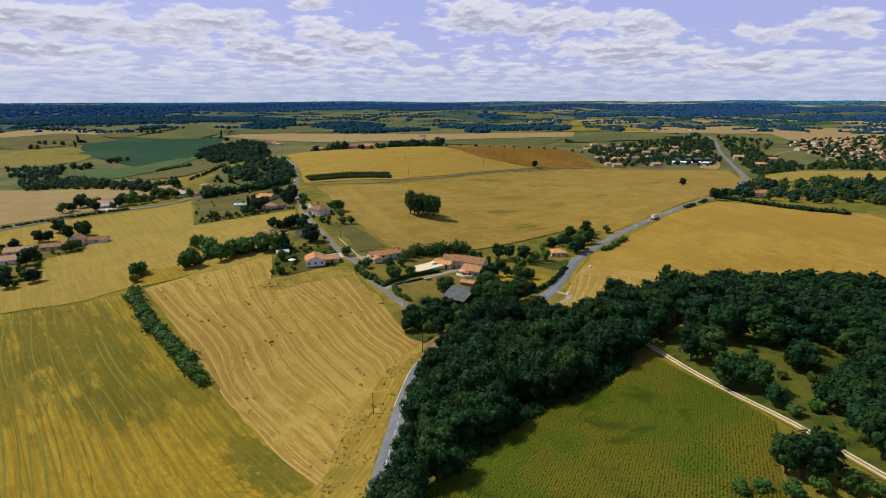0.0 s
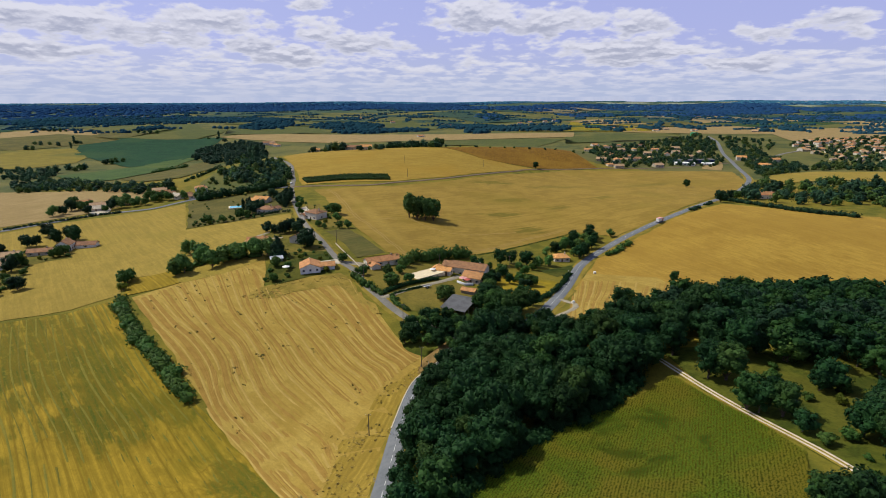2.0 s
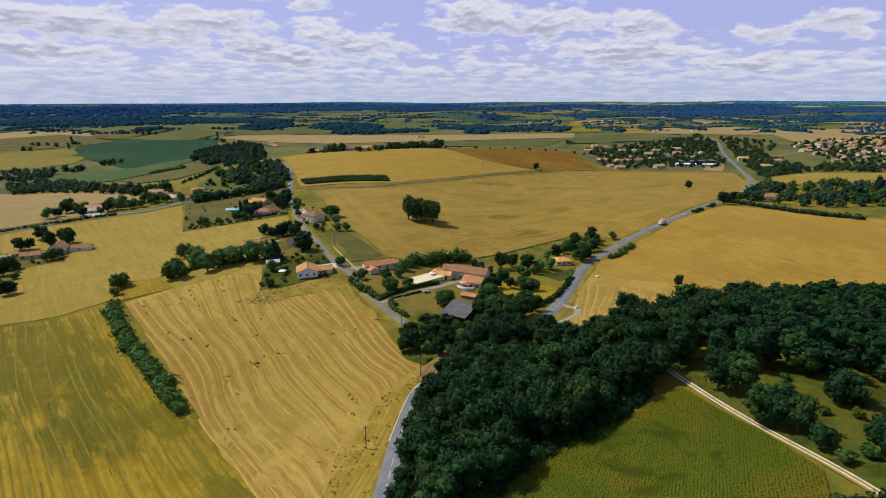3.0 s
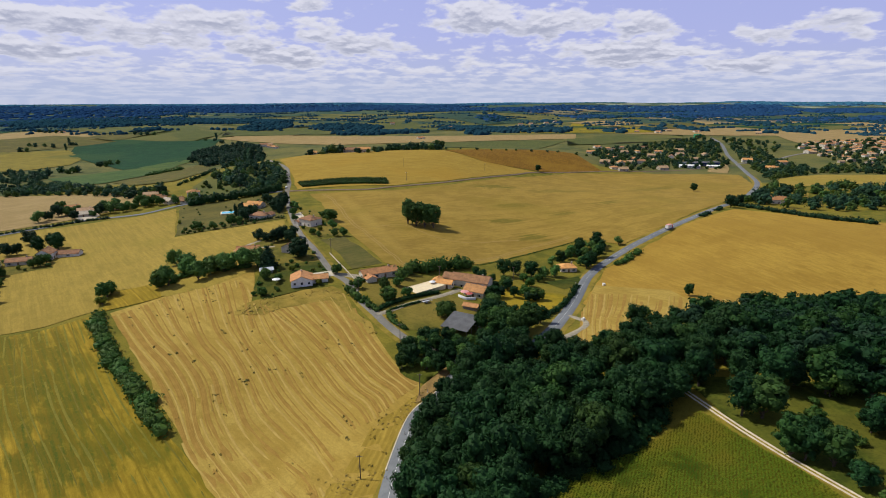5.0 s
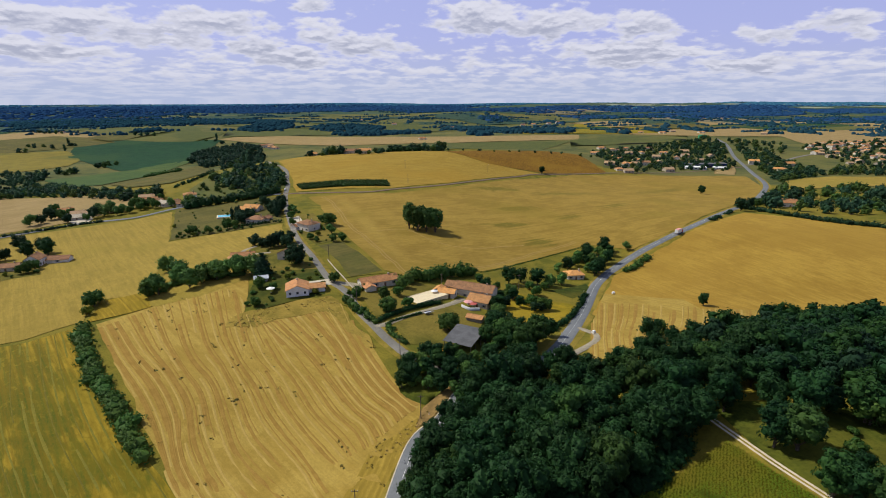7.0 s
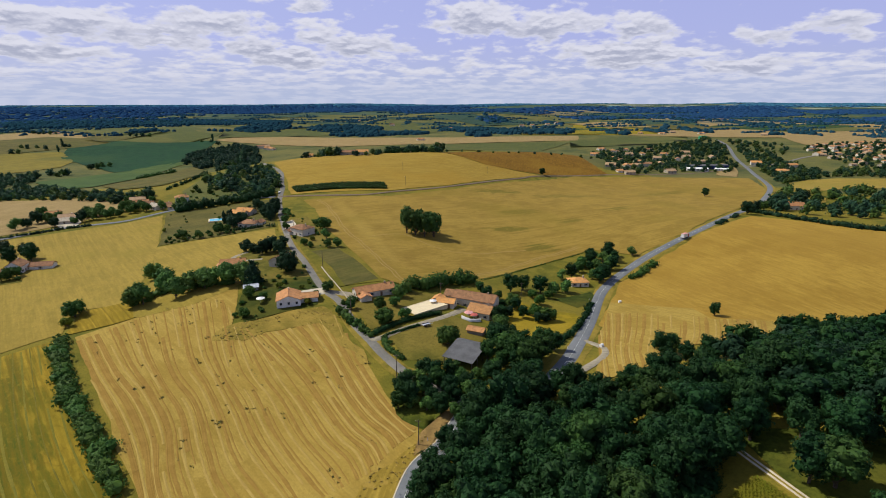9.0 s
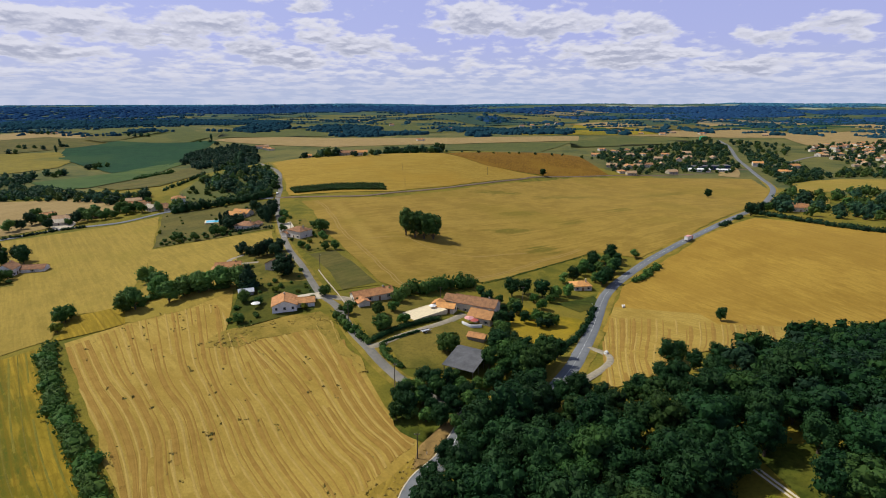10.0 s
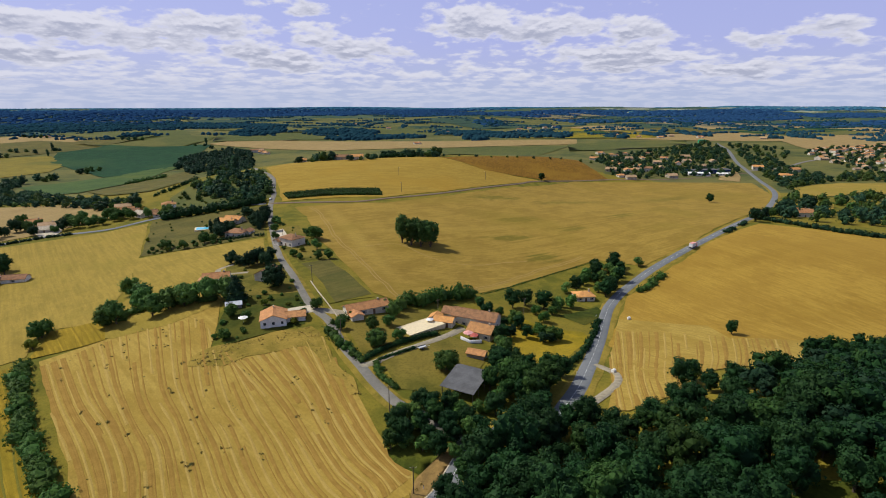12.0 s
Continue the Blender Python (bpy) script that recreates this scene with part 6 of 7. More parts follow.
plant(BUSHES * 3 + ROUNDS, scatter([(-178, 388), (-179, 402), (-160, 408), (-128, 408), (-128, 400), (-141, 398)], 4.5, rng, most=26), rng, 0.5, 1.0, "shrubs below the fallow plot")
# woods and rows further off
W_BELT = [(-495, 640), (-471, 654), (-391, 627), (-320, 586), (-280, 574), (-261, 537), (-294, 543), (-357, 576), (-421, 590), (-445, 580)]
valley_spots = scatter([(-451, 1012), (-493, 1165), (-473, 1260), (-450, 1299), (-390, 1233), (-303, 1000), (-203, 641), (-210, 620), (-328, 845), (-404, 940)], 9.0, rng, roofs, 8, 300)
plant_joined("valley_wood", FARTREES[:2] + FARTREES[3:6], [q for q in valley_spots if q[1] > 900], rng, 0.8, 1.25)
plant_joined("valley_wood", FARTREES[-3:] * 2 + FARTREES[:1] + YELLOWS, [q for q in valley_spots if q[1] <= 900 and noise.noise((q[0] * 0.02, q[1] * 0.02, 3.3)) > -0.12], rng, 0.7, 1.2)
plant(FARTREES + FARTREES[-3:] + YELLOWS, scatter([(-249, 624), (-213, 628), (-188, 642), (-156, 587), (-142, 531), (-159, 517), (-182, 541), (-219, 582)], 8.5, rng, roofs, 9, 150), rng, 0.7, 1.25, "grove in the valley")
plant(FARTREES[-3:] + YELLOWS + BUSHES, scatter([(-239, 569), (-221, 586), (-185, 547), (-161, 523), (-173, 515), (-209, 510)], 9.5, rng, roofs, 9, 60), rng, 0.5, 0.9, "grove in the valley")
plant_joined("tree_belt", FARTREES[:2] + FARTREES[4:6], scatter([(-660, 830), (-600, 852), (-560, 800), (-500, 712), (-420, 655), (-420, 636), (-500, 688), (-570, 722)], 11, rng, most=150), rng, 0.55, 0.9)
plant(FARTREES, scatter(W_BELT, 8.0, rng, most=130), rng, 0.6, 1.0, "tree belt behind the tan field")
plant(FARTREES, [(-565, 941), (-557, 941), (-562, 965), (-555, 972), (-572, 852), (-550, 836), (-550, 850), (-547, 856), (-577, 824), (-559, 809), (-561, 770), (-547, 763), (-817, 1256), (-808, 1258), (-845, 1140), (-836, 1143), (-883, 1221), (-867, 1214), (-855, 1227), (-829, 1213), (-1093, 1548), (-1053, 1513), (-1040, 1515), (-1015, 1500), (-998, 1502), (-792, 1480), (-771, 1468), (-762, 1483), (-738, 1470), (-568, 1384), (-545, 1382), (-508, 1333)], rng, 0.9, 1.3, "trees between the valley fields")
plant(FARTALL, [(-831, 1271), (-548, 1400), (-780, 1181), (-215, 658), (-228, 681), (-208, 646), (470, 560), (480, 572), (610, 760)], rng, 0.8, 1.1, "slim trees in the valley")
plant(FARTREES, [(-124, 702), (-117, 706), (-110, 708), (-120, 716), (-128, 712), (-104, 722), (-96, 716), (-133, 704)], rng, 1.0, 1.35, "hilltop trees")
plant(FARTREES, [(-80, 694), (-74, 706), (-68, 700), (-92, 692), (-152, 696), (-136, 690), (-66, 716)], rng, 0.6, 0.9, "hilltop trees")
plant(FARTREES, [(-58 + 6.2 * k + rng.uniform(-2, 2), 733 + 0.7 * k + rng.uniform(-4, 4)) for k in range(12)], rng, 0.8, 1.15, "trees behind the hill field")
plant(TALLS, [(6, 742), (12, 744)], rng, 0.75, 0.95, "trees behind the hill field")
plant(FARTREES, [(15 + k * 22 + rng.uniform(-6, 6), 752 + k * 9 + rng.uniform(-4, 4)) for k in range(11)], rng, 0.35, 0.6, "trees behind the brown field")
north_road = [(p.x, p.y) for p in glide(MAIN[-7:], 6.0)]


def open_view(spots):
    """Drops trees that hide the road, and some that hide house fronts, from the camera."""
    kept = []
    for x, y in spots:
        by_road = any(abs(x - a) < 9 + 0.02 * max(0, b - y) and -8 < b - y < 14 for a, b in north_road)
        by_house = any(abs(x - a * y / b) < 8 and -6 < b - y < 24 for a, b in roofs)
        if not by_road and (not by_house or rng.random() < 0.65):
            kept.append((x, y))
    return kept


near_spots = open_view(scatter(V_NEAR, 12, rng, roofs, 10, 360))
plant_joined("village_greenery", FARTREES, near_spots, rng, 0.6, 0.95)
plant(FARTREES + FARTREES[-3:] + YELLOWS, scatter([(332, 556), (386, 612), (404, 587), (456, 616), (558, 584), (414, 446), (322, 461), (308, 477), (293, 482), (289, 494)], 12.5, rng, PARK, 17, 100), rng, 0.9, 1.35, "trees beside the main road")
plant(EVERGREENS + ROUNDS, [(258, 474), (270, 484), (286, 497), (300, 508), (315, 519)], rng, 1.0, 1.3, "trees at the road bend")
for outline, many in (([(508, 943), (599, 998), (575, 915), (567, 863), (540, 758), (448, 707), (365, 616), (416, 724), (472, 850)], 230), ([(540, 758), (572, 750), (678, 699), (741, 761), (630, 813), (585, 807)], 110), ([(493, 1159), (656, 1329), (678, 1247), (721, 1148), (653, 1019), (530, 925), (485, 920), (483, 989), (436, 994)], 130)):
    plant_joined("village_greenery", FARTREES + FARTREES[-3:], open_view(scatter(outline, 10.5, rng, roofs + PARK, 11, many)), rng, 0.7, 1.1)
plant_joined("village_greenery", FARTREES, open_view(scatter(V_FAR, 13, rng, roofs, 8, 420)), rng, 0.5, 0.9)
plant(FARTREES, [(286, 512), (296, 520), (306, 528), (318, 534), (330, 548), (346, 508), (338, 528), (316, 512)], rng, 0.55, 0.8, "trees at the road bend")
JOINED_LABELS = {"tree_belt": "thick dark belt of trees behind the tan field", "wood_beyond": "dense dark green oaks further into the wood", "valley_wood": "dark green mixed wood filling the valley", "village_greenery": "dark green trees between the village houses"}
for name, (vs, fs, index, _) in JOINED.items():
    tagged(new(name, mesh_of(name, np.concatenate(vs), fs, JOIN_MATS, index)), JOINED_LABELS[name], "trees", kind="stuff")
for k in ALL_KINDS:
    for o in (*k.children_recursive, k):
        bpy.data.objects.remove(o)

# ---- hedges ----
hedge("field_hedge", "overgrown green hedge between barley and stubble", [(-148, 245), (-125, 215), (-101, 189), (-88, 174), (-82, 170)], 4.8, 3.4, M_HEDGE, 1, 1.2, 40, 0.36)
hedge("road_hedge", "clipped dark hedge along the gold field", [(267, 491), (297, 426), (326, 402)], 5.0, 3.4, M_DARKLEAF, 2, 1.9, 26, 0.5)
hedge("road_thicket", "bramble thicket on the road bank", [(236, 456), (246, 467)], 3.0, 2.0, M_DARKLEAF, 3)
hedge("road_thicket", "bramble thicket beside the main road", [(212, 433), (224, 445)], 3.2, 2.2, M_DARKLEAF, 4)
hedge("bank_thicket", "green thicket on the road bank", [(114, 337), (125, 348), (135, 359)], 4.0, 2.6, M_HEDGE, 5)
hedge("farm_screen", "tall dense green tree screen behind the farm", [(-18, 281), (-11, 288), (-1, 298), (10, 306), (21, 314)], 6.0, 6.0, M_HEDGE, 6, 2.4, 60, 0.5)
hedge("long_house_hedge", "green hedge in front of the long house", [(-39, 265), (-29, 277), (-18, 284)], 2.6, 2.6, M_HEDGE, 7, 1.0, 26, 0.28)
hedge("drive_hedge", "low clipped green hedge along the drive", [(-18, 237), (-13, 241), (-6, 247), (3, 257)][:3], 1.5, 1.1, M_OAK, 8, 0.5, 20, 0.2, neat=0.3)
hedge("lawn_hedge", "clipped green hedge below the pool lawn", [(-23, 238), (-13, 249), (2, 261)], 2.4, 1.9, M_OAK, 9, 0.5, 24, 0.2, neat=0.3)
hedge("lane_shrubs", "mixed green shrubs along the lane", [(-39, 258), (-32, 247), (-24, 237)], 3.4, 3.0, M_HEDGE, 10)
hedge("corner_hedge", "rounded green hedge at the farm entrance", [(-19, 235), (-17, 227), (-11, 219)], 2.4, 1.7, M_HEDGE, 11, 0.6, 24, 0.22, neat=0.4)
hedge("roadside_hedge", "dark ragged hedge between meadow and main road", [(47, 237), (57, 252), (67, 271), (77, 293)], 2.4, 2.2, M_OAK, 12)
hedge("wheat_edge", "thin brown and green weed line along the wheat", [(26, 320), (65, 359), (104, 387)], 0.8, 0.5, M_HEDGE, 13, 1.4, 8, 0.24)
hedge("fallow_hedge", "dark hedge line on the brown slope", [(-272, 594), (-266, 613), (-263, 637), (-266, 677)], 3.5, 3.0, M_OAK, 21, 3.0, 20, 0.6)
hedge("fallow_thicket", "dull green bushes on the brown slope", [(-396, 777), (-397, 805), (-391, 832), (-392, 862)], 8.0, 4.5, M_HEDGE, 22, 4.0, 30, 0.7)
hedge("villa_hedge", "dark clipped hedge below the villa", [(-141, 408), (-128, 409), (-111, 413)], 1.8, 2.0, M_DARKLEAF, 14, 1.6, 14, 0.35)
hedge("valley_hedge", "dark hedge along the side road", [(-214, 492), (-190, 500), (-160, 512), (-143, 520)], 7.0, 7.0, M_OAK, 15, 2.6, 40, 0.7, neat=0.5)
hedge("wood_fringe", "green scrub along the sunflower field edge", [(2, 104), (14, 118), (31, 130), (47, 139), (60, 149)], 5.0, 3.0, M_OAK, 16, 1.8, 130, 0.34)
hedge("side_road_hedge", "low dark hedge along the side road", [(-330, 388), (-308, 421), (-285, 449), (-268, 460)], 2.8, 1.8, M_DARKLEAF, 17, 1.5, 18, 0.4)
hedge("field_trees_hedge", "green undergrowth below the row of field trees", [(-134, 277), (-125, 291), (-112, 292), (-96, 294)], 5.0, 2.6, M_HEDGE, 18, 2.2, 34, 0.42)
hedge("hill_hedge", "dark hedge along the hilltop", [(-160, 702), (-140, 708), (-112, 712)], 3.0, 2.4, M_DARKLEAF, 19, 3.5, 20, 0.6)
hedge("hill_hedge", "dark tree hedge behind the hill field", [(-72, 724), (-40, 730), (-15, 735)], 6.0, 5.0, M_OAK, 20, 4.0, 40, 0.8)
for k in range(7):
    a = Vector((-130, 541.5)) + Vector((1.2, -2.4)) * k
    b = Vector((-47, 550.0)) + Vector((0.6, -2.8)) * k
    tagged(hedge("maize_strip", "dark green strip of tall maize", [a[:], ((a + b) / 2 + Vector((0, 2)))[:], b[:]], 3.0, 2.9, M_MAIZE, 30 + k, 1.5, 18, 0.40, "maize", "maize_clump", 0.3), group="maize rows")

# ---- sunflowers ----
rng_np = np.random.default_rng(8)
rows_v, rows_f, count = [], [], 0
way_x, way_y = math.cos(radians(62)), math.sin(radians(62))
spots = []
for i in range(-140, 150):
    for j in range(-200, 200):
        u, v = i * 0.66, j * 0.36
        x, y = 42 + u * way_y + v * way_x, 100 - u * way_x + v * way_y
        if 55 < y < 152 and inside(F_SUNFLOWER, x, y):
            spots.append((x, y))
spots = np.array(spots) + rng_np.normal(size=(len(spots), 2)) * 0.10
tops = land(spots[:, 0], spots[:, 1])
high = 0.75 + 0.25 * rng_np.random(len(spots))
for k in range(6):
    ang = k * math.pi / 3 + rng_np.random(len(spots)) * 1.2
    r = 0.20 + 0.17 * rng_np.random(len(spots))
    hz = tops + high * (0.55 + 0.09 * k)
    ca, sa = np.cos(ang), np.sin(ang)
    p = np.stack([spots[:, 0], spots[:, 1], hz], -1)
    a = p + np.stack([-sa * r * 0.45, ca * r * 0.45, 0 * r], -1)
    b = p + np.stack([ca * r * 1.3, sa * r * 1.3, 0.05 - 0.25 * r], -1)
    c = p + np.stack([sa * r * 0.45, -ca * r * 0.45, 0 * r], -1)
    rows_v.append(np.stack([a, b, c], 1).reshape(-1, 3))
    rows_f.append(np.arange(len(spots) * 3).reshape(-1, 3) + count)
    count += len(spots) * 3
sunflowers = new("sunflower_crop", mesh_of("sunflower_crop", np.concatenate(rows_v), np.concatenate(rows_f), [M_SUNFLOWER]))
tagged(sunflowers, "rows of fading green and yellow sunflower plants", "crop", kind="stuff")

# ---- straw rows of the stubble ----
def straw_rows(parent, outline, guides, count, seed, wide, plan, high):
    """Low rows of straw, tramlines and wheel tracks that run with the guide lines and between them, each a part of the field."""
    chance = random.Random(seed)
    lines = []
    for g in guides:
        smooth = glide(g, 1.0)
        lines.append([smooth[int(n / 110 * (len(smooth) - 1))] for n in range(111)])
    for k in range(count):
        at = (k + chance.uniform(-0.22, 0.22)) / (count - 1) * (len(lines) - 1)
        i = min(max(int(at), 0), len(lines) - 2)
        u = at - i
        name = plan[k % len(plan)]
        half, top = {"windrow": (0.42, 0.05), "wheel_track": (0.75, 0.03), "narrow_track": (0.26, 0.02), "tramline": (0.20, 0.0), "dark_seam": (0.32, 0.0)}[name]
        half *= wide * chance.uniform(0.75, 1.2)
        pts = [lines[i][n] * (1 - u) + lines[i + 1][n] * u for n in range(111)]
        bm, rows = bmesh.new(), []
        for n in range(1, 110):
            p, d = pts[n], pts[n + 1] - pts[n - 1]
            gap = noise.noise((p.x * 0.03, p.y * 0.03, k * 3.1))
            if d.length < 1e-4 or not inside(outline, p.x, p.y) or (inside(F_VERGE, p.x, p.y) and chance.random() < 0.9) or gap < (-0.22 if name == "windrow" else -0.36):
                rows.append(None)
                continue
            side = Vector((d.y, -d.x)).normalized() * half * (1.0 + 0.5 * noise.noise((p.x * 0.2, p.y * 0.2, k * 1.7)))
            z = on_land(p.x, p.y) + high
            rows.append([bm.verts.new((p.x - side.x, p.y - side.y, z - 0.03)), bm.verts.new((p.x, p.y, z + top)), bm.verts.new((p.x + side.x, p.y + side.y, z - 0.03))])
        for a, b in zip(rows, rows[1:]):
            if a and b:
                bm.faces.new((a[0], b[0], b[1], a[1]))
                bm.faces.new((a[1], b[1], b[2], a[2]))
        bm.normal_update()
        bmesh.ops.reverse_faces(bm, faces=[f for f in bm.faces if f.normal.z < 0])
        part(name, bm, {"windrow": M_STRAW, "tramline": M_TRAM, "dark_seam": M_SEAM}.get(name, M_DULLSTRAW), parent)


ROW_GUIDES = [
    [(-142, 246), (-122, 222), (-98, 195), (-82, 175), (-71, 160), (-57, 145), (-42, 125), (-24, 103)],
    [(-136, 252), (-111, 222), (-95, 206), (-81, 188), (-71, 169), (-50, 144), (-34, 122), (-22, 105)],
    [(-120, 268), (-93, 222), (-76, 202), (-65, 184), (-56, 170), (-35, 148), (-28, 134), (-24, 124)],
    [(-96, 276), (-73, 224), (-59, 205), (-49, 189), (-40, 177), (-27, 161)],
    [(-69, 239), (-49, 215), (-37, 198), (-27, 183), (-21, 176), (-17, 167)],
    [(-52, 246), (-37, 221), (-28, 203), (-20, 190), (-13, 182), (-10, 176)],
    [(-40, 256), (-30, 227), (-21, 207), (-14, 194), (-8, 185), (-4, 181)],
]
straw_rows(bpy.data.objects["stubble_field"], F_STUBBLE, ROW_GUIDES, 58, 21, 1.0, ["windrow", "wheel_track", "narrow_track", "windrow", "narrow_track", "wheel_track", "narrow_track"], 0.25)
straw_rows(bpy.data.objects["striped_stubble"], F_STRIPES, [[(76, 280), (68, 252), (62, 232), (57, 214), (53, 200)], [(94, 279), (84, 254), (76, 236), (70, 220), (66, 206)], [(126, 270), (118, 254), (110, 240), (100, 226), (92, 212)], [(146, 266), (138, 252), (130, 240), (120, 228), (112, 216)]], 34, 22, 0.95, ["wheel_track", "windrow", "narrow_track"], 0.40)
straw_rows(bpy.data.objects["barley_field"], F_BARLEY, [[(-300, 200), (-255, 150), (-210, 105), (-150, 45)], [(-215, 228), (-180, 178), (-140, 135), (-85, 65)], [(-151, 248), (-103, 188), (-60, 143), (-9, 72)]], 46, 24, 1.0, ["tramline", "dark_seam", "tramline", "dark_seam", "dark_seam"], 0.20)
big_field = bpy.data.objects["wheat_field"]
for inset in (3.0, 5.0):
    for trail in ([(-19, 300), (-42, 350), (-67, 405), (-86, 464), (-100, 492)], [(-14, 296), (24, 322), (64, 363), (100, 390)]):
        away = (0.9 * inset, 0.42 * inset) if trail[0][0] < -15 else (-0.56 * inset, 0.83 * inset)
        part("wheel_track", ribbon([(x + away[0], y + away[1]) for x, y in trail], [-0.32, 0, 0.32], [0.26, 0.33, 0.26], 5.0, 1.6), M_TRACK, big_field)
part("wheel_track", ribbon([(-40, 384), (-20, 392), (-2, 374), (18, 366), (60, 384)], [-0.4, 0, 0.4], [0.26, 0.33, 0.26], 5.0, 1.5), M_TRACK, big_field)
part("wheel_track", ribbon([(150, 690), (210, 600), (255, 540), (262, 500)], [-0.5, 0, 0.5], [0.26, 0.33, 0.26], 6.0, 2.0), M_TRACK, big_field)

# dry tufts on the verges
tuft_rng, rng = np.random.default_rng(31), random.Random(31)
tufts = []
for poly, gap in ((F_VERGE, 1.25), ([(-78, 251), (-67, 254), (-48, 263), (-44, 259), (-30, 233), (-22, 217), (-25, 216), (-37, 237), (-46, 249), (-64, 241), (-71, 236), (-84, 236), (-86, 245)], 1.5), ([(-3, 150), (3, 170), (2, 180), (-4, 180), (-7, 160)], 1.1)):
    xs, ys = [p[0] for p in poly], [p[1] for p in poly]
    for _ in range(int(1.6 * (max(xs) - min(xs)) * (max(ys) - min(ys)) / gap)):
        x, y = rng.uniform(min(xs), max(xs)), rng.uniform(min(ys), max(ys))
        if inside(poly, x, y) and noise.noise((x * 0.12, y * 0.12, 4.4)) + 0.5 * rng.random() > 0.32:
            s = 0.10 + 0.30 * tuft_rng.random() ** 2
            tufts.append((x, y, on_land(x, y) + 0.25, s, s * 0.8, s * 0.55))
v, f = foliage(tuft_rng, tufts, 5 * len(tufts), 0.16)
tagged(new("dry_tufts", mesh_of("dry_tufts", v, f, [M_DRYGRASS])), "golden and olive dry grass tufts on the verges", "grass", kind="stuff")

# weeds in the stubble
weed_rng = np.random.default_rng(17)
weeds = []
for _ in range(420):
    x, y = weed_rng.uniform(-140, -10), weed_rng.uniform(110, 285)
    if inside(F_STUBBLE, x, y) and noise.noise((x * 0.03, y * 0.03, 2.2)) > -0.15:
        for n in range(1 + int(6 * weed_rng.random() ** 2)):
            a, b = x + 0.66 * n + 0.3 * weed_rng.normal(), y - 0.75 * n + 0.3 * weed_rng.normal()
            weeds.append((a, b, on_land(a, b) + 0.12, *(0.15 + 0.32 * weed_rng.random() * np.ones(2)), 0.14))
for x, y in ((-81, 239), (-78, 240), (-84, 241), (-80, 243), (-75, 241), (-87, 240), (-73, 186), (-99, 210), (-65, 193), (-97, 211), (-88, 205)):
    weeds.append((x, y, on_land(x, y) + 0.12, 0.9, 0.7, 0.3))
v, f = foliage(weed_rng, weeds, 12 * len(weeds), 0.2)
tagged(new("weed_patches", mesh_of("weed_patches", v, f, [M_WEED])), "scattered dark green weed patches in the stubble", "weeds", kind="stuff")

# ---- distant woods ----
FAR_WOODS = [(-1264, 1999, 307, 203), (-1489, 2051, 113, 245), (-814, 2154, 260, 221), (-523, 1755, 73, 147), (-280, 1832, 115, 140), (-196, 1599, 103, 96), (-80, 1634, 69, 80), (124, 1883, 98, 161), (267, 2490, 64, 151), (257, 1605, 100, 115), (341, 1600, 50, 116), (123, 1509, 31, 95), (485, 2230, 23, 143), (862, 2478, 100, 99), (-706, 3445, 869, 245)]
FAR_WOODS_B = [(1496, 2699, 307, 166), (1569, 2285, 34, 91), (761, 1613, 20, 99), (640, 1588, 26, 61), (505, 1511, 25, 53), (1116, 1918, 38, 125), (891, 1445, 27, 28), (1705, 2119, 30, 85), (990, 2180, 30, 91), (-1654, 3271, 903, 250), (2059, 2683, 187, 177), (-819, 1591, 31, 65), (-1024, 1847, 18, 111), (-1278, 1833, 44, 149), (983, 1467, 23, 59)]
wood_rng = np.random.default_rng(4)
spots = []
for cx, cy, rx, ry in FAR_WOODS + FAR_WOODS_B:
    n = int(min(1800, 3.14 * rx * ry / 150))
    r, a = np.sqrt(wood_rng.random(n)), wood_rng.random(n) * math.tau
    spots.append(np.stack([cx + rx * r * np.cos(a), cy + ry * r * np.sin(a)], -1))
n = 34000
a, d = wood_rng.uniform(-0.95, 0.95, n), np.sqrt(wood_rng.uniform(2500**2, 4840**2, n))
ring = np.stack([d * np.sin(a), 35 + d * np.cos(a)], -1)
mask = np.array([noise.noise((p[0] * 0.0011, p[1] * 0.0016, 0.4)) + 0.35 * noise.noise((p[0] * 0.005, p[1] * 0.005, 2.0)) for p in ring])
spots.append(ring[mask > np.where(d > 3300, np.where(a > 0.1, -0.12, -0.38), 0.02)])
lines = []
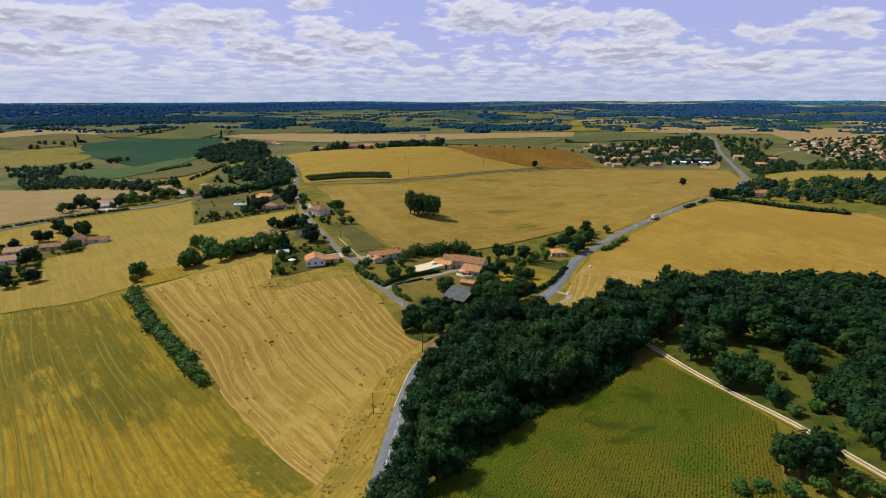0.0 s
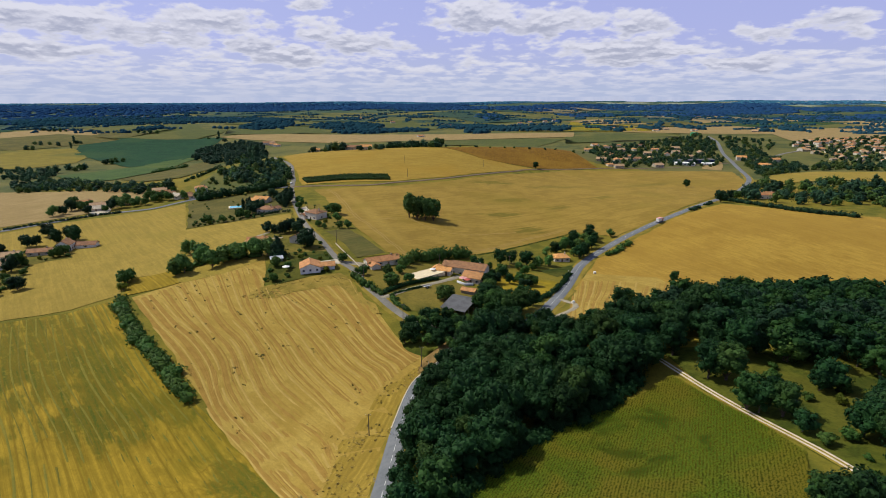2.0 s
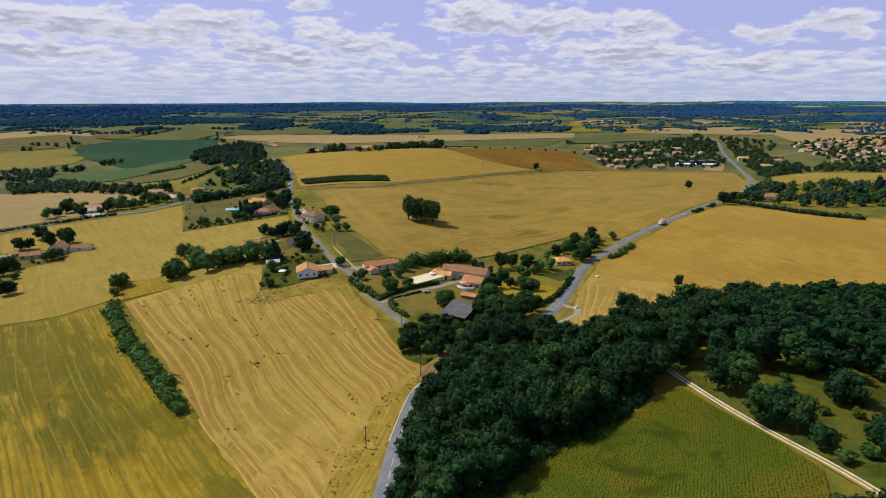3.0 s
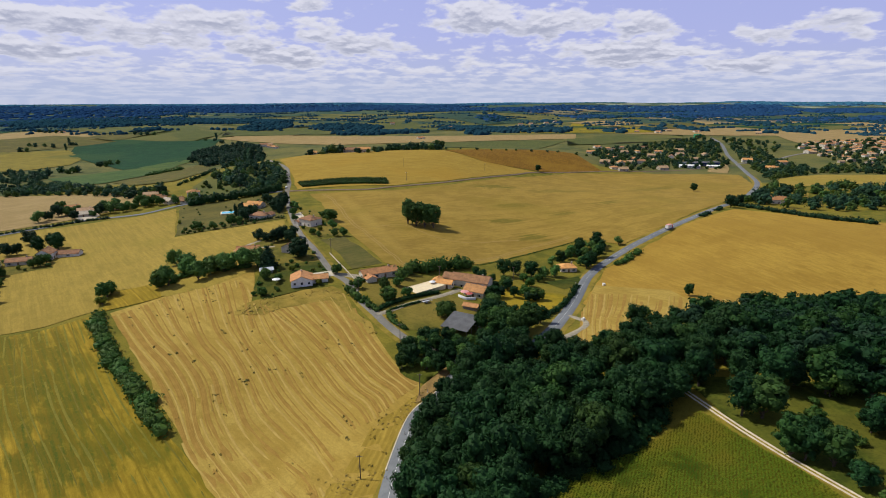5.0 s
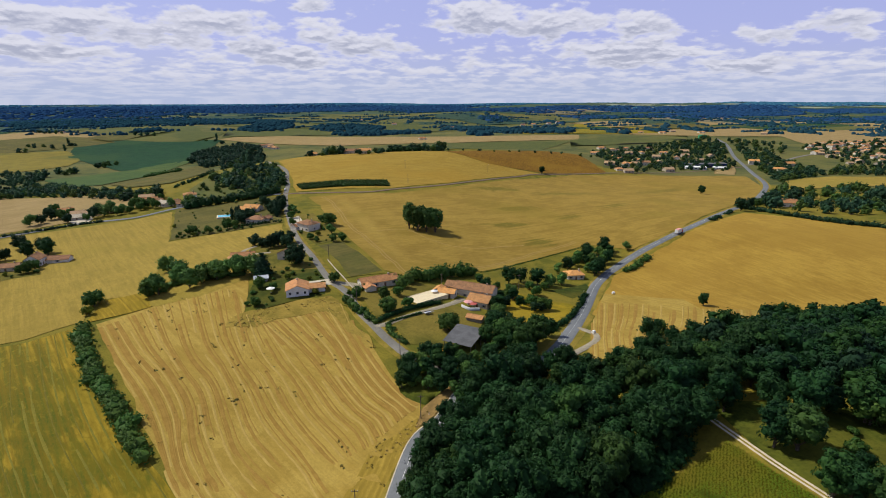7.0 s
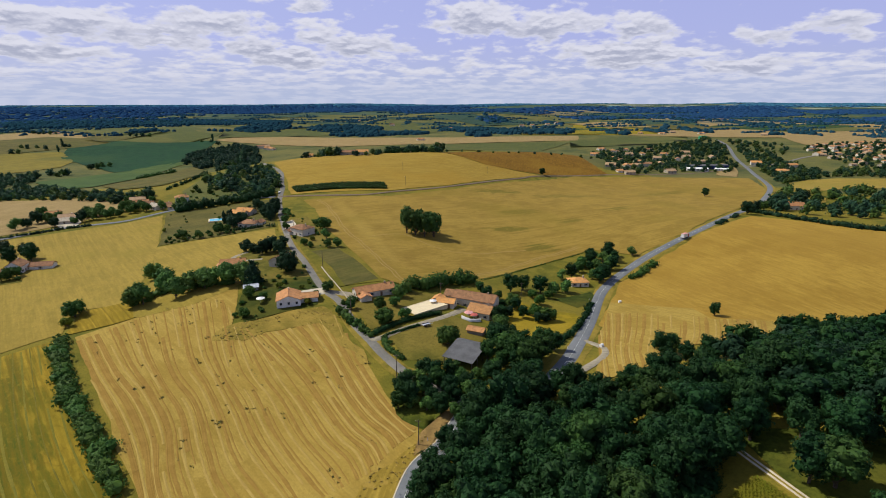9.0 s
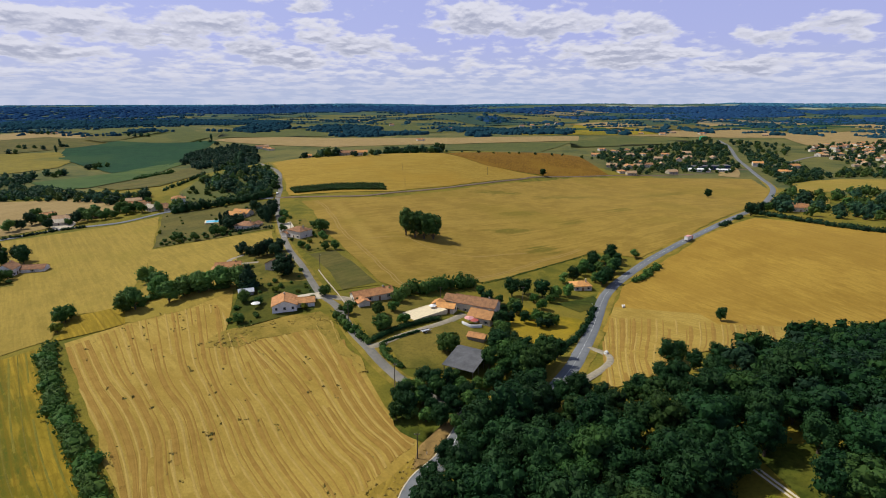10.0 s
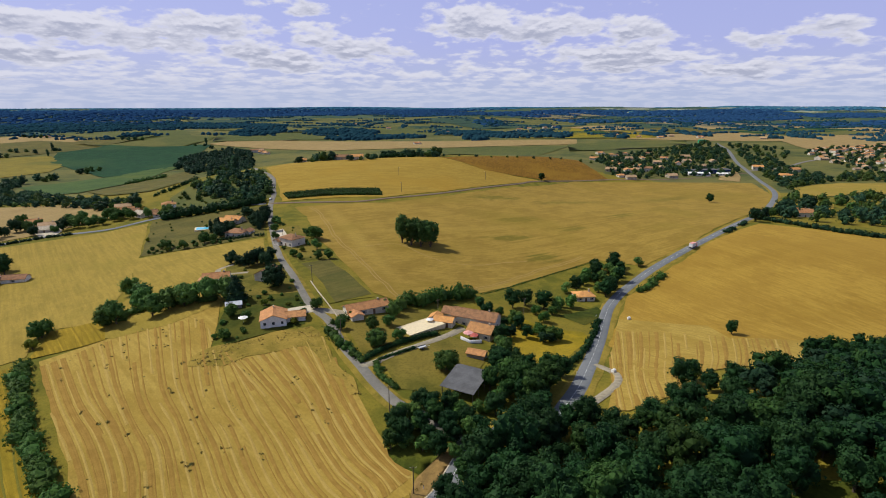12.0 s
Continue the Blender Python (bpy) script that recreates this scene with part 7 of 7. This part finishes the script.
for _ in range(420):
    ang, dist, turn = wood_rng.uniform(-0.85, 0.85), wood_rng.uniform(1650, 3300), wood_rng.uniform(-0.5, 0.5) + (1.5 if wood_rng.random() < 0.25 else 0)
    x, y, long = dist * math.sin(ang), 35 + dist * math.cos(ang), wood_rng.uniform(8, 150)
    m = int(long / 6)
    t = np.linspace(-0.5, 0.5, m) * long
    lines.append(np.stack([x + t * math.cos(turn), y + t * math.sin(turn)], -1) + wood_rng.normal(size=(m, 2)) * 5)
near_lines = np.concatenate(lines)
DOME = np.array([(0, 0, 1.0)] + [(math.cos(q), math.sin(q), z) for z, t in ((0.45, 0.0), (-0.8, 0.6)) for q in (t + math.tau * k / 5 for k in range(5))])
DOME[1:6, :2] *= 0.85
DOME_FACES = np.array([(0, 1 + k, 1 + (k + 1) % 5) for k in range(5)] + [(1 + k, 6 + k, 1 + (k + 1) % 5) for k in range(5)] + [(6 + k, 6 + (k + 1) % 5, 1 + (k + 1) % 5) for k in range(5)])


def clumps(name, label, where, wide, tall, leaf):
    z = land(where[:, 0], where[:, 1])
    w = wide * (0.6 + 0.8 * wood_rng.random(len(where)))
    h = tall * (0.6 + 0.8 * wood_rng.random(len(where)))
    v = DOME[None] * (0.85 + 0.3 * wood_rng.random((len(where), len(DOME), 1))) * np.stack([w, w, h], -1)[:, None] + np.stack([where[:, 0], where[:, 1], z + h * 0.55], -1)[:, None]
    f = (DOME_FACES[None] + (np.arange(len(where)) * len(DOME))[:, None, None]).reshape(-1, 3)
    mass = tagged(new(name, mesh_of(name, v.reshape(-1, 3), f, [leaf])), label, "wood", kind="stuff")
    mass.data.polygons.foreach_set("use_smooth", [True] * len(f))


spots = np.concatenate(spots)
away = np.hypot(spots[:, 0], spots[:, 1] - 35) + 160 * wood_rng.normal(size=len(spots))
# Three distance bands, each leaf colour painted bluer or paler as haze.
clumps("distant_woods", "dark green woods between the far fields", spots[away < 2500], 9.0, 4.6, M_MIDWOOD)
clumps("distant_woods", "dark woods covering the far hills, tinted haze blue", spots[(away >= 2500) & (away < 4050)], 14.0, 3.6, M_FARLEAF)
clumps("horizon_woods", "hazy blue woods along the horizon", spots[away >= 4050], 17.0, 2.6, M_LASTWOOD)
clumps("distant_hedgerows", "dark hedgerows and copses between far fields", near_lines, 5.5, 4.0, M_MIDWOOD)
